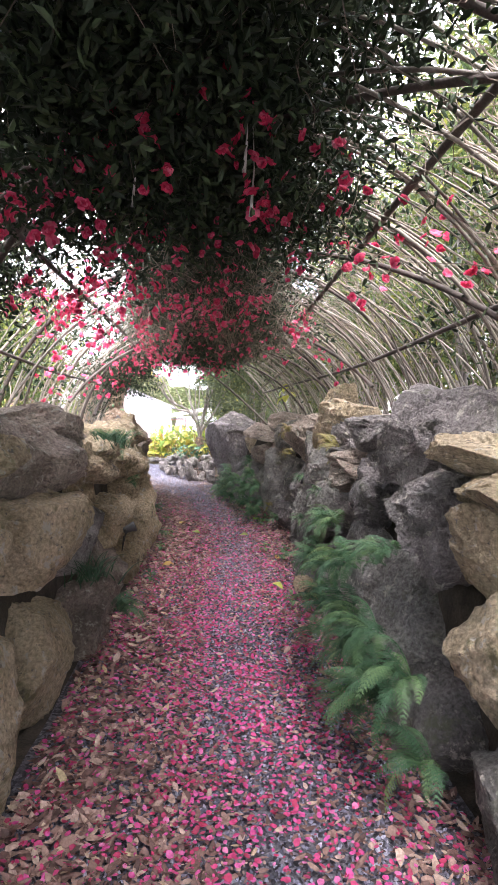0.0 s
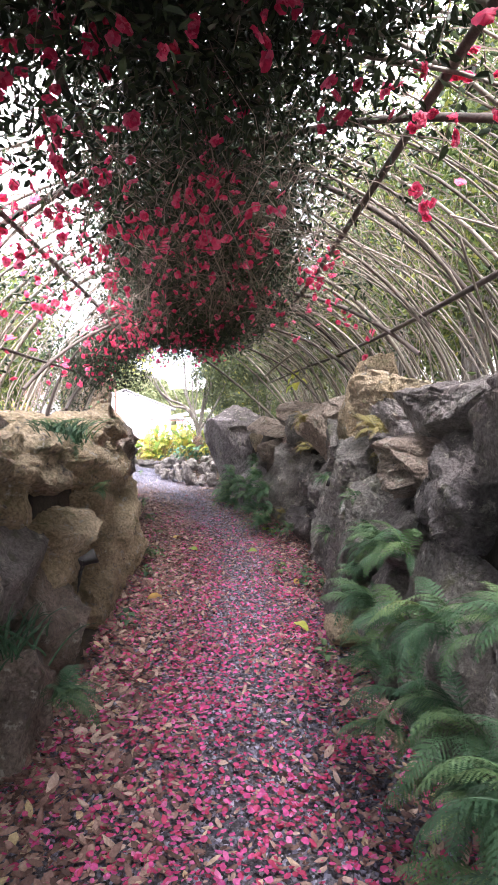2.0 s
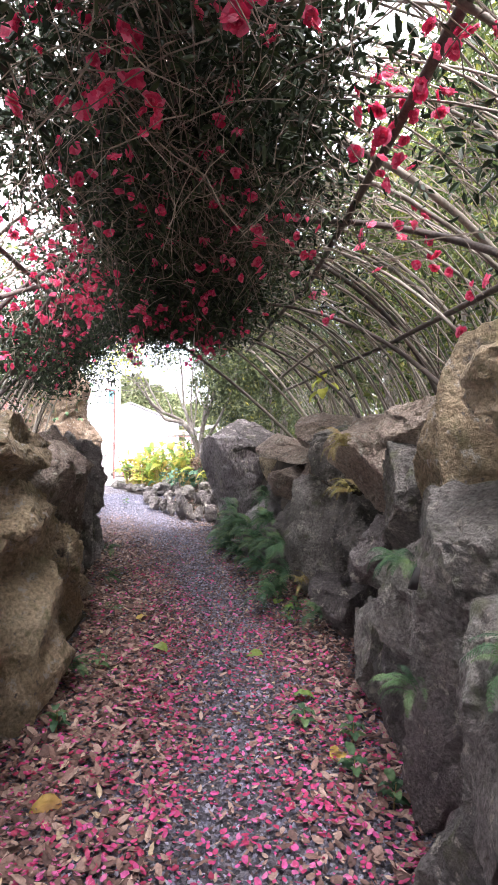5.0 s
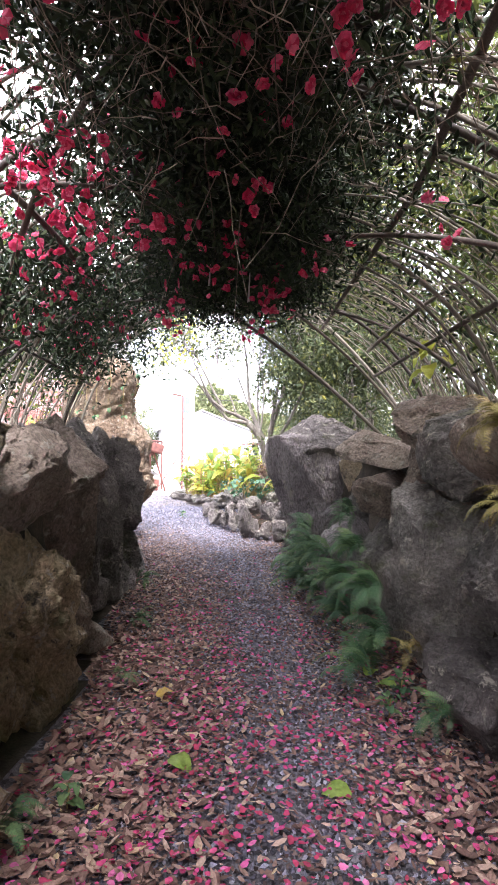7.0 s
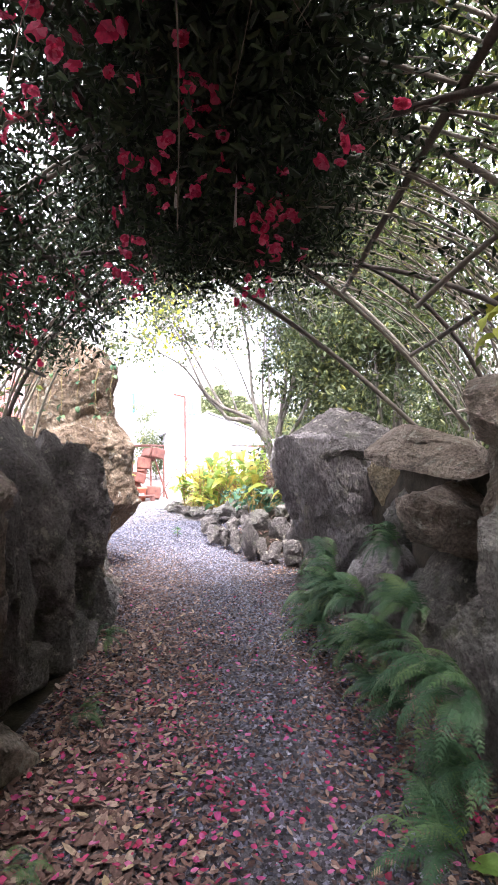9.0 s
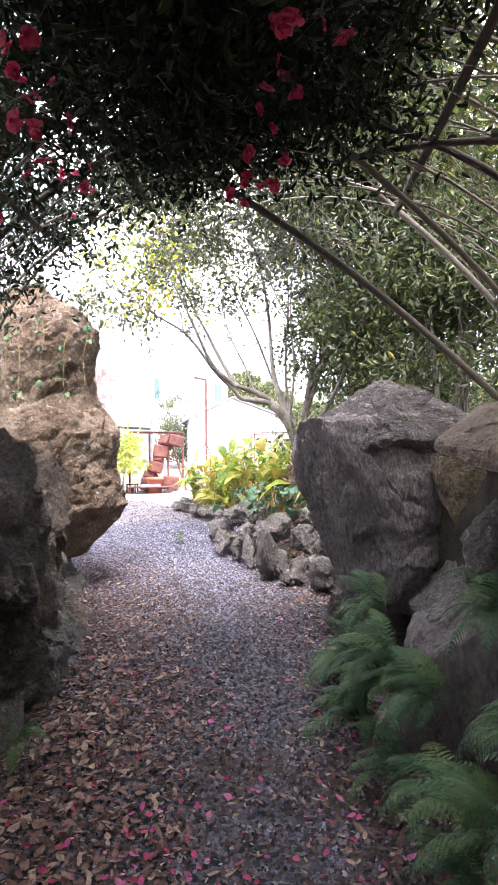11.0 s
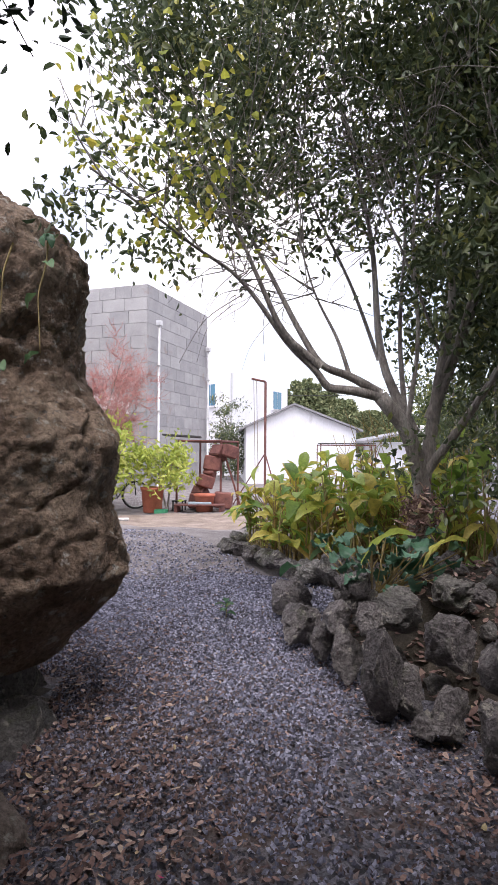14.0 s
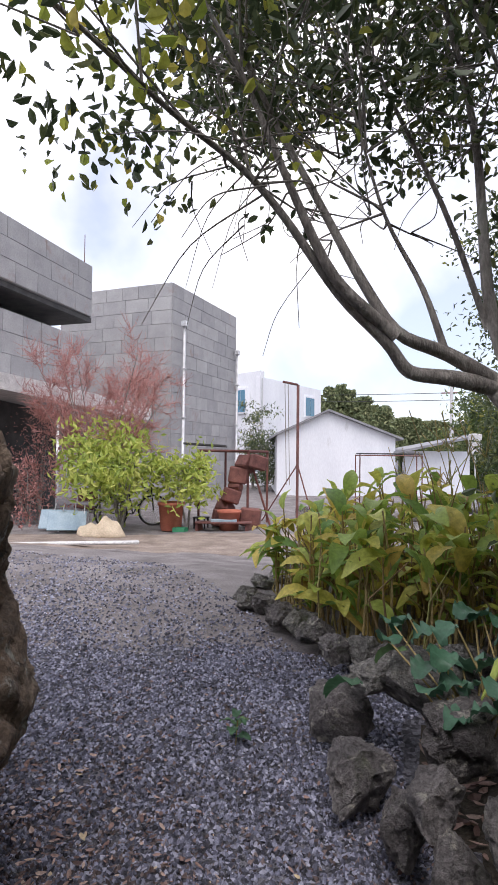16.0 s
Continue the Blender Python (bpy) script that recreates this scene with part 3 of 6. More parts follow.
# ---- dry stone walls ----
wall_left = thing("wall_left", (-1.0, 6, 0), "rugged dry-stone wall of tan and brown boulders", "stone wall", kind="structure")
wall_right = thing("wall_right", (1.3, 6, 0), "rugged dry-stone wall of grey and brown boulders", "stone wall", kind="structure")
rock_seed = [100]


def stone(wall, x, y, z, sx, sy, sz, tone, lean=0.0, rough=0.16, sub=5, layered=0.0):
    rock_seed[0] += 1
    s = rock_seed[0]
    r = random.Random(s)
    if z < 0.65 and sz > 0.4:
        z, sz = z - 0.1, sz * 1.18
    turn = (radians(r.uniform(-7, 7)), radians(lean + r.uniform(-6, 6)), radians(r.uniform(-10, 10)))
    return part("stone", rock_mesh((sx * 1.1, sy * 1.1, sz * 1.1), s, ROCK[tone], sub, 12, rough * 1.6, layered), wall, "", (x, y, z), turn)


def left(x, *a, **k):
    return stone(wall_left, x - 0.05, *a, **k)


def right(*a, **k):
    return stone(wall_right, *a, **k)


# stretch passed before the walk starts, and behind it
for k in range(9):
    for lvl, (zz, hh) in enumerate(((0.35, 0.85), (1.0, 0.65), (1.45, 0.4))):
        yy = 1.9 - 0.72 * k - 0.2 * lvl
        left(-1.0 - 0.08 * lvl, yy, zz, 0.6, 0.8, hh, ("tan", "brown", "dark")[(k + lvl) % 3], sub=3)
        right(1.45 + 0.08 * lvl, yy - 0.25, zz, 0.6, 0.8, hh, ("grey", "tan", "dark")[(k + lvl) % 3], sub=3)
left(-1.0, 2.3, 0.46, 0.55, 0.95, 0.8, "tan", rough=0.12)
left(-1.02, 2.25, 1.07, 0.52, 0.75, 0.42, "tan", rough=0.12)
left(-1.12, 2.5, 1.37, 0.62, 0.95, 0.3, "tan")
left(-1.22, 2.65, 1.6, 0.72, 1.1, 0.28, "brown")
left(-0.97, 3.35, 0.9, 0.55, 1.0, 0.48, "tan", rough=0.11)
left(-0.95, 3.35, 0.3, 0.5, 0.95, 0.68, "tan", rough=0.12)
left(-1.1, 3.7, 1.34, 0.62, 1.15, 0.5, "brown")
left(-1.26, 4.3, 1.52, 0.7, 0.8, 0.34, "brown")
left(-0.99, 4.45, 0.74, 0.56, 0.95, 0.5, "dark")
left(-1.04, 4.75, 1.2, 0.6, 0.85, 0.5, "tan", layered=0.3)
left(-0.92, 4.45, 0.2, 0.5, 0.7, 0.55, "brown")
left(-0.92, 5.2, 0.28, 0.5, 0.8, 0.7, "brown")
left(-1.02, 5.25, 1.22, 0.55, 0.7, 0.48, "tan", layered=0.35)
left(-1.0, 5.6, 0.66, 0.72, 1.0, 0.66, "tan", layered=0.3)
left(-1.06, 6.0, 1.2, 0.64, 0.95, 0.5, "tan", layered=0.35)
left(-1.28, 5.8, 1.45, 0.6, 0.9, 0.3, "tan")
left(-0.98, 6.5, 0.3, 0.7, 1.1, 0.78, "tan", layered=0.2)
left(-1.06, 6.75, 0.86, 0.74, 1.05, 0.55, "tan", layered=0.3)
left(-1.12, 6.95, 1.34, 0.76, 1.0, 0.46, "tan", layered=0.4)
left(-0.9, 7.4, 0.3, 0.5, 0.8, 0.85, "tan")
left(-0.98, 7.65, 0.9, 0.56, 0.85, 0.56, "tan")
left(-1.06, 7.85, 1.4, 0.66, 1.0, 0.5, "tan", layered=0.35)
left(-1.18, 8.6, 0.5, 0.8, 1.3, 1.15, "tan", rough=0.2, sub=6)
left(-1.2, 8.7, 1.25, 0.6, 0.9, 0.6, "brown")
left(-1.12, 9.45, 0.35, 0.5, 0.6, 0.5, "brown")
left(-1.3, 9.55, 1.1, 0.8, 1.0, 1.1, "brown")
left(-1.46, 10.15, 0.72, 0.72, 0.75, 1.55, "dark", rough=0.2)
left(-1.58, 10.75, 0.95, 0.72, 0.85, 1.25, "dark", rough=0.2)
left(-1.42, 10.95, 0.35, 0.6, 0.8, 0.6, "grey")
left(-1.56, 11.5, 0.98, 0.7, 0.9, 1.1, "dark", rough=0.22)
left(-1.5, 11.6, 0.38, 0.6, 0.6, 0.55, "grey")
left(-1.75, 12.1, 0.6, 0.6, 0.7, 0.6, "brown")
left(-1.6, 12.35, 0.2, 0.55, 0.65, 0.42, "grey")
left(-1.78, 12.9, 0.1, 0.62, 0.6, 0.3, "brown", sub=4)
left(-1.95, 12.55, 0.95, 0.8, 0.8, 0.8, "brown")
left(-2.12, 13.15, 0.26, 0.5, 0.55, 0.55, "grey")
left(-2.45, 13.7, 0.2, 0.75, 0.8, 0.6, "grey")
left(-1.3, 11.2, 0.12, 0.34, 0.36, 0.3, "dark", sub=4)
left(-1.34, 11.75, 0.16, 0.32, 0.4, 0.36, "grey", sub=4)
left(-1.85, 12.75, 0.3, 0.34, 0.36, 0.3, "grey", sub=4)
left(-2.0, 13.0, 0.5, 0.4, 0.4, 0.34, "slate", sub=4)
left(-2.02, 13.55, 0.1, 0.46, 0.4, 0.34, "grey", sub=4)
left(-1.32, 10.5, 0.16, 0.3, 0.4, 0.34, "grey", sub=4)
left(-1.06, 9.75, 0.1, 0.3, 0.34, 0.26, "brown", sub=4)
left(-2.6, 12.8, 0.8, 0.9, 1.0, 1.4, "brown")
left(-3.0, 13.6, 0.6, 0.8, 1.0, 1.2, "brown")

right(1.3, 2.05, 0.2, 0.5, 0.55, 0.62, "grey")
right(1.3, 2.3, 0.66, 0.5, 0.5, 0.62, "tan")
right(1.36, 2.5, 1.04, 0.52, 0.6, 0.44, "tan")
right(1.4, 2.55, 1.34, 0.56, 0.6, 0.3, "tan", layered=0.3)
right(1.42, 2.75, 1.48, 0.6, 0.8, 0.22, "tan", layered=0.3)
right(1.28, 2.95, 0.2, 0.52, 0.75, 0.5, "grey")
right(1.34, 3.1, 1.08, 0.52, 0.8, 0.62, "dark", rough=0.22)
right(1.4, 3.45, 0.52, 0.66, 0.85, 0.68, "grey")
right(1.5, 3.5, 1.52, 0.75, 1.0, 0.56, "dark", rough=0.2)
right(1.24, 4.25, 0.4, 0.55, 0.85, 0.95, "grey")
right(1.34, 4.3, 1.08, 0.6, 0.8, 0.6, "dark", rough=0.22)
right(1.44, 4.6, 1.55, 0.6, 0.95, 0.42, "dark")
right(1.42, 4.95, 1.28, 0.66, 0.9, 0.38, "brown", layered=0.3)
right(1.3, 5.0, 0.85, 0.52, 0.75, 0.5, "dark")
right(1.24, 5.0, 0.3, 0.5, 0.8, 0.7, "dark")
right(1.26, 5.7, 0.8, 0.6, 0.7, 0.62, "grey")
right(1.2, 5.75, 0.3, 0.55, 0.65, 0.6, "grey")
right(1.02, 5.5, 0.05, 0.3, 0.35, 0.22, "tan", sub=4)
right(1.52, 5.6, 1.4, 0.7, 0.8, 0.5, "dark")
right(1.46, 6.1, 1.72, 0.7, 0.8, 0.42, "tan", layered=0.3)
right(1.36, 6.35, 1.0, 0.6, 0.7, 0.8, "grey")
right(1.34, 6.35, 0.4, 0.5, 0.6, 0.65, "dark")
right(1.52, 6.9, 1.5, 0.56, 0.72, 0.95, "tan", rough=0.08)
right(1.46, 7.0, 0.72, 0.68, 0.85, 0.66, "grey", rough=0.12)
right(1.42, 7.0, 0.2, 0.62, 0.85, 0.55, "dark")
right(1.58, 7.65, 1.62, 0.6, 0.6, 0.4, "brown")
right(1.55, 7.55, 1.18, 0.62, 0.75, 0.62, "grey")
right(1.4, 7.85, 0.28, 0.5, 0.7, 0.7, "grey")
right(1.46, 8.0, 0.75, 0.52, 0.7, 0.5, "dark")
right(1.58, 8.5, 1.38, 0.75, 0.95, 0.85, "brown", rough=0.14)
right(1.5, 8.75, 0.75, 0.66, 0.85, 0.62, "grey", rough=0.2)
right(1.42, 8.85, 0.22, 0.6, 0.8, 0.58, "dark")
right(1.45, 9.35, 1.4, 0.62, 0.75, 0.62, "grey")
right(1.32, 9.4, 0.62, 0.56, 0.7, 0.95, "grey", rough=0.2)
right(1.34, 9.95, 1.12, 0.62, 0.72, 0.72, "brown", rough=0.2)
right(1.4, 10.1, 1.62, 0.7, 0.8, 0.42, "brown")
right(1.2, 10.15, 0.5, 0.55, 0.75, 0.65, "grey")
right(1.12, 10.85, 0.38, 0.62, 0.85, 0.9, "grey")
right(1.22, 10.85, 0.98, 0.7, 0.9, 0.46, "brown", lean=8)
right(1.06, 11.35, 1.44, 0.6, 1.7, 0.34, "brown", lean=4, rough=0.12)
right(0.86, 11.6, 0.36, 0.6, 0.85, 0.86, "slate", rough=0.12)
right(1.3, 11.9, 0.95, 0.7, 0.9, 0.7, "grey")
right(0.6, 12.95, 0.2, 0.8, 0.8, 0.6, "dark")
right(0.74, 12.95, 1.52, 1.0, 0.85, 0.5, "dark", rough=0.12, sub=6)
right(0.68, 12.8, 0.95, 1.22, 1.0, 1.34, "slate", rough=0.11, sub=6)
right(1.2, 13.0, 0.7, 0.8, 0.9, 1.3, "dark")
right(1.2, 12.2, 1.24, 0.6, 0.75, 0.5, "tan", rough=0.12)
right(0.98, 12.3, 0.55, 0.6, 0.7, 0.7, "grey", rough=0.12)
right(0.4, 12.2, 0.06, 0.3, 0.3, 0.24, "dark", sub=4)


# leaning rock pillar at the end of the wall
def pillar_rock():
    hz = (0.42, 0.5, 0.6, 0.75, 0.9, 1.05, 1.25, 1.42, 1.57, 1.7, 1.82, 1.95, 2.1, 2.25, 2.4, 2.55, 2.68, 2.78, 2.85, 2.88)
    rx = (-1.98, -1.93, -1.83, -1.68, -1.57, -1.62, -1.69, -1.67, -1.66, -1.74, -1.85, -1.91, -1.9, -1.87, -1.84, -1.86, -1.95, -2.07, -2.2, -2.35)
    lx_ = (-2.6, -2.75, -2.82, -2.9, -2.92, -2.92, -2.9, -2.88, -2.86, -2.85, -2.84, -2.84, -2.84, -2.84, -2.84, -2.82, -2.78, -2.72, -2.6, -2.42)
    rows, cols = 150, 150
    zs = np.linspace(hz[0], hz[-1], rows)
    a = np.linspace(0, 2 * np.pi, cols, endpoint=False)
    v = []
    for z in zs:
        r1, l1 = np.interp(z, hz, rx), np.interp(z, hz, lx_)
        c, h = (r1 + l1) / 2, (r1 - l1) / 2
        for t in a:
            ct, st = math.cos(t), math.sin(t)
            q = (abs(ct) ** 1.75 + abs(st) ** 1.75) ** (-1 / 1.75)
            x, y = c - 0.1 + (h + 0.035) * q * ct, 13.8 + 0.6 * q * st * (0.6 + 0.4 * h / 0.65)
            w = Vector((x, y, z * 0.9))
            near, _ = noise.voronoi(w * 4.5 + noise.noise_vector(w * 3) * 0.3)
            d = (0.05 * noise.fractal(w * 1.9, 0.9, 2.1, 4) + 0.022 * (noise.ridged_multi_fractal(w * 4.0, 0.8, 2.2, 4, 1.0, 2.0) - 1.2)
                 + 0.02 * noise.fractal(w * 10, 0.8, 2.0, 4) + 0.25 * (min(near[1] - near[0], 0.12) - 0.12))
            v.append((x + d * ct, y + d * st, 0.42 + (z - 0.42) * 0.955 + d * 0.4))
    f = [(i * cols + j, i * cols + (j + 1) % cols, (i + 1) * cols + (j + 1) % cols, (i + 1) * cols + j) for i in range(rows - 1) for j in range(cols)]
    n = len(v)
    v += [(-2.3, 13.72, zs[0]), (-2.4, 13.72, zs[-1] + 0.02)]
    tri = [(i, j, k) for i, j, k, _ in f] + [(i, k, m) for i, _, k, m in f]
    tri += [((j + 1) % cols, j, n) for j in range(cols)]
    tri += [((rows - 1) * cols + j, (rows - 1) * cols + (j + 1) % cols, n + 1) for j in range(cols)]
    return mesh_of("pillar_rock", v, tri, ROCK["ochre"], True)


pillar = thing("rock_pillar", (-2.3, 13.72, 0.42), "tall weathered tan rock pillar leaning at the wall's end", "rock")
part("boulder", pillar_rock(), pillar)

# dark earth sheet behind the stones; its colour stands for shade in the gaps
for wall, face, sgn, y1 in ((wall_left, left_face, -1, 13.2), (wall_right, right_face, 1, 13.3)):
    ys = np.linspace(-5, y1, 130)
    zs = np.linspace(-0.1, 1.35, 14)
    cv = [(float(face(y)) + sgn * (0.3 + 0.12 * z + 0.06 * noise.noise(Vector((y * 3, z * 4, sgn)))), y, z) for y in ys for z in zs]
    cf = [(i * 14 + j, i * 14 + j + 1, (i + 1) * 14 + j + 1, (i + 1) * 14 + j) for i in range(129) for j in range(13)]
    part("core", mesh_of("core", cv, cf, EARTH, True), wall, "dark earth sheet behind the stones, coloured for shade in the gaps")


# ---- low stones round the bed ----
def bed_place(x, y):
    """The planting bed's plan, set on the rise past the exit."""
    x, y = -0.5 + 0.71 * (x + 0.5), 11.95 + 0.71 * (y - 11.95)
    return x, y, max(float(rise(y)), 0.45)


def loose_stone(x, y, z, sx, sy, sz, tone="grey", lean=0.0, group="stones round the bed", sub=4, on_rise=True):
    rock_seed[0] += 1
    r = random.Random(rock_seed[0])
    ob = new("stone", rock_mesh((sx * 0.84, sy * 0.84, sz * 0.88), rock_seed[0], ROCK[tone], sub, 12, 0.36))
    ob.location = (x, y, z + (float(rise(y)) if on_rise else 0.0))
    ob.rotation_euler = (radians(r.uniform(-8, 8) + lean), radians(r.uniform(-8, 8)), radians(r.uniform(0, 360)))
    return tagged(ob, "rough grey volcanic stone edging the planting bed", "stone", group)


for a in ((0.08, 13.75, 0.16, 0.24, 0.24, 0.4), (-0.12, 14.0, 0.12, 0.2, 0.18, 0.32), (-0.3, 14.2, 0.14, 0.24, 0.22, 0.34), (-0.42, 14.12, 0.26, 0.26, 0.24, 0.6),
          (-0.62, 14.5, 0.17, 0.24, 0.2, 0.36), (-0.8, 14.75, 0.14, 0.24, 0.22, 0.3), (-0.98, 15.0, 0.14, 0.34, 0.3, 0.3), (-1.1, 15.35, 0.15, 0.36, 0.3, 0.3),
          (0.1, 14.1, 0.3, 0.26, 0.28, 0.3), (-0.1, 14.35, 0.36, 0.34, 0.3, 0.32),
          (-0.35, 14.6, 0.4, 0.4, 0.34, 0.3), (-0.6, 14.85, 0.4, 0.38, 0.3, 0.34), (-0.75, 15.2, 0.42, 0.46, 0.36, 0.3),
          (0.35, 14.4, 0.46, 0.36, 0.34, 0.34), (0.2, 13.9, 0.5, 0.3, 0.3, 0.3), (-0.05, 14.75, 0.48, 0.36, 0.3, 0.26), (0.12, 13.85, 0.08, 0.2, 0.18, 0.2),
          (-0.22, 13.98, 0.07, 0.2, 0.16, 0.16), (-0.7, 14.62, 0.34, 0.22, 0.2, 0.24), (-0.5, 14.42, 0.4, 0.22, 0.22, 0.24), (-0.95, 15.3, 0.36, 0.3, 0.26, 0.22)):
    loose_stone(*a, ("dark", "grey", "dark", "grey")[int(abs(a[0]) * 100) % 4])
for k in range(13):
    u = k / 12
    x = -2.62 + 2.6 * u
    y = 18.75 - 1.15 * smooth_step(0, 0.5, u) + 0.08 * math.sin(k * 2.2)
    x, y, z = bed_place(x, y)
    loose_stone(x, y, z + 0.05, 0.3, 0.24, 0.2, "dark" if k % 3 else "grey", group="stones along the bed edge", sub=4, on_rise=False)
for k in range(6):
    x, y, z = bed_place(-2.75 + 0.05 * k, 19.1 + 0.5 * k)
    loose_stone(x, y, z + 0.04, 0.28, 0.24, 0.17, "grey", group="stones along the bed edge", sub=4, on_rise=False)


# ---- bamboo arbour ----
def mid_x_at(y):
    return np.interp(y, [0, 9, 12, 14], [0.08, 0.1, -0.25, -0.5])


def arch(theta, y, scale=1.0):
    """A point of the arbour's arch: theta runs from 0 at the right foot over the top to 180 degrees."""
    return np.stack([mid_x_at(y) + 1.95 * scale * np.cos(theta), y + 0 * theta, 1.2 + 1.85 * scale * np.sin(theta)], -1)


arbour = thing("bamboo_arbour", (0, 6, 1.2), "arched arbour of weathered grey bamboo canes over the path", "arbour")
ra = random.Random(5)
for side, count in (("right", 185), ("left", 95)):
    for k in range(count):
        y0 = -2.5 + 15.0 * (k + ra.random()) / count
        a0 = radians(ra.uniform(-16, -4))
        a1 = radians(ra.choice((ra.uniform(45, 75), ra.uniform(75, 115), ra.uniform(95, 135))))
        th = np.linspace(a0, a1, 18)
        if side == "left":
            th = np.pi - th
        drift = ra.gauss(0, 0.8) + 0.3
        yy = y0 + drift * np.linspace(0, 1, 18) ** 1.3
        if yy.max() > 12.9:
            continue
        sc = ra.uniform(0.96, 1.13)
        p = arch(th, yy, sc)
        w = ra.uniform(0, 6)
        p[:, 1] += 0.05 * np.sin(np.linspace(0, 5, 18) + w)
        p[:, 0] += 0.03 * np.sin(np.linspace(0, 7, 18) + w)
        r0 = ra.choice((0.005, 0.007, 0.009, 0.012, 0.014))
        rad = np.linspace(r0, r0 * 0.6, 18)
        rad[::4] *= 1.2
        part("cane", mesh_of("cane", *tube(p, rad, 6), CANE, True), arbour)
for th, r, y0, y1 in ((37, 0.019, -2, 12.6), (62, 0.021, -2, 12.4), (90, 0.02, -2, 12.2), (109, 0.02, -2, 12.4), (127, 0.018, -2, 12.0), (150, 0.014, -2, 12.0), (18, 0.013, -2, 12.6)):
    yy = np.linspace(y0, y1, 40)
    p = arch(np.full(40, radians(th)), yy, 0.985)
    p[:, 2] += 0.025 * np.sin(yy * 0.9 + th)
    part("rail", mesh_of("rail", *tube(p, r, 7), POLE_DARK if th > 30 else CANE, True), arbour, "long dark pole lashed along the arbour" if th > 30 else "")
for k, (ya, yb, ta, tb) in enumerate(((0.6, 3.2, 25, 100), (3.0, 5.6, 30, 110), (6.2, 8.8, 28, 100), (8.0, 10.8, 20, 95), (1.8, 3.9, 150, 85), (3.9, 2.4, 150, 95), (7.2, 9.6, 160, 95), (9.4, 7.6, 150, 90), (9.0, 11.4, 165, 110), (10.2, 12.0, 18, 75))):
    th = np.radians(np.linspace(ta, tb, 20))
    p = arch(th, np.linspace(ya, yb, 20), 0.97)
    part("brace", mesh_of("brace", *tube(p, np.linspace(0.02, 0.015, 20), 7), POLE_DARK, True), arbour, "dark lashed pole")
for k in range(9):
    y = -1.5 + 1.65 * k
    if y > 12:
        break
    p = arch(np.radians(np.linspace(-8, 188, 36)), np.full(36, y) + 0.03 * np.sin(np.linspace(0, 9, 36) + k), 1.0)
    part("hoop", mesh_of("hoop", *tube(p, 0.018, 7), CANE if k % 2 else POLE_DARK, True), arbour)
for a, b, r in (((-0.55, 11.9, 2.95), (1.35, 12.4, 1.5), 0.022), ((0.25, 11.5, 2.8), (1.6, 12.2, 1.6), 0.016), ((0.9, 10.5, 2.2), (1.9, 9.9, 2.75), 0.017), ((0.5, 12.6, 3.0), (1.7, 12.6, 1.6), 0.02)):
    u = np.linspace(0, 1, 14)[:, None]
    p = np.array(a) * (1 - u) + np.array(b) * u
    p[:, 2] += 0.1 * np.sin(u[:, 0] * np.pi)
    part("brace", mesh_of("brace", *tube(p, r, 8), CANE, True), arbour)

# ---- flowering roof of the arbour ----
canopy = thing("flowering_canopy", (0, 5, 3.0), "dense dark evergreen canopy with red camellia flowers on the arbour", "climbing shrub")
rng = np.random.default_rng(21)


def roof_points(n, spread, low, high, y0=-3.0, y1=12.05):
    y = rng.uniform(y0, y1, n)
    th = 92 + spread * np.clip(rng.normal(0, 0.95, n), -1.75, 1.75)
    lump = (0.5 + 0.5 * np.sin(y * 2.6 + 0.8 * np.sin(th / 14)) * np.sin(th / 11 + y * 0.9)) * np.exp(-((th - 92) / 24) ** 2) * 1.9
    p = arch(np.radians(th), y, 1.0)
    p[:, 2] += rng.uniform(low, high, n) - 0.22 * lump * rng.random(n)
    p[:, 0] += rng.normal(0, 0.05, n)
    return p


def thinned(p):
    """The roof is thin over the middle stretch, where twigs and flowers show against the light."""
    keep = np.interp(p[:, 1] + 0.25 * np.sin(p[:, 0] * 5), [3.6, 4.4, 6.0, 6.9], [1.0, 0.46, 0.5, 1.0])
    return p[rng.random(len(p)) < keep]


pl = thinned(roof_points(110000, 13, -0.02, 0.55))
part("foliage", mesh_of("foliage", *leaves(pl, rng.uniform(0.048, 0.074, len(pl)), rng, 0.46, plain=True), CAMELLIA), canopy, "small glossy dark green leaves")
# extra layer of bigger leaves, added above to stop sky light coming through
pl = thinned(roof_points(20000, 13, 0.3, 0.7))
part("foliage", mesh_of("foliage", *leaves(pl, rng.uniform(0.08, 0.12, len(pl)), rng, 0.5, plain=True), CAMELLIA), canopy, "larger leaves added on top of the canopy to block the sky")
lobes = [np.array(c) + rng.normal(0, 1, (n, 3)) * np.array(sd) for c, sd, n in (((-0.1, 3.0, 2.9), (0.22, 0.4, 0.15), 4500), ((-0.45, 2.2, 2.85), (0.26, 0.4, 0.14), 4000), ((0.12, 9.2, 2.88), (0.2, 0.35, 0.16), 4500), ((-0.15, 10.2, 2.92), (0.3, 0.4, 0.15), 4500))]
lobes = np.vstack(lobes)
part("foliage", mesh_of("foliage", *leaves(lobes, rng.uniform(0.045, 0.07, len(lobes)), rng), CAMELLIA), canopy, "dense dark lobes hanging from the canopy")
pl = thinned(roof_points(28000, 15, -0.14, 0.1))
part("foliage", mesh_of("foliage", *leaves(pl, rng.uniform(0.04, 0.064, len(pl)), rng), CAMELLIA), canopy, "glossy leaves on the underside")
pl = roof_points(2500, 30, -0.12, 0.3)
part("foliage", mesh_of("foliage", *leaves(pl, rng.uniform(0.038, 0.064, len(pl)), rng), CAMELLIA), canopy, "looser leaves along the arbour's flanks")
tw = []
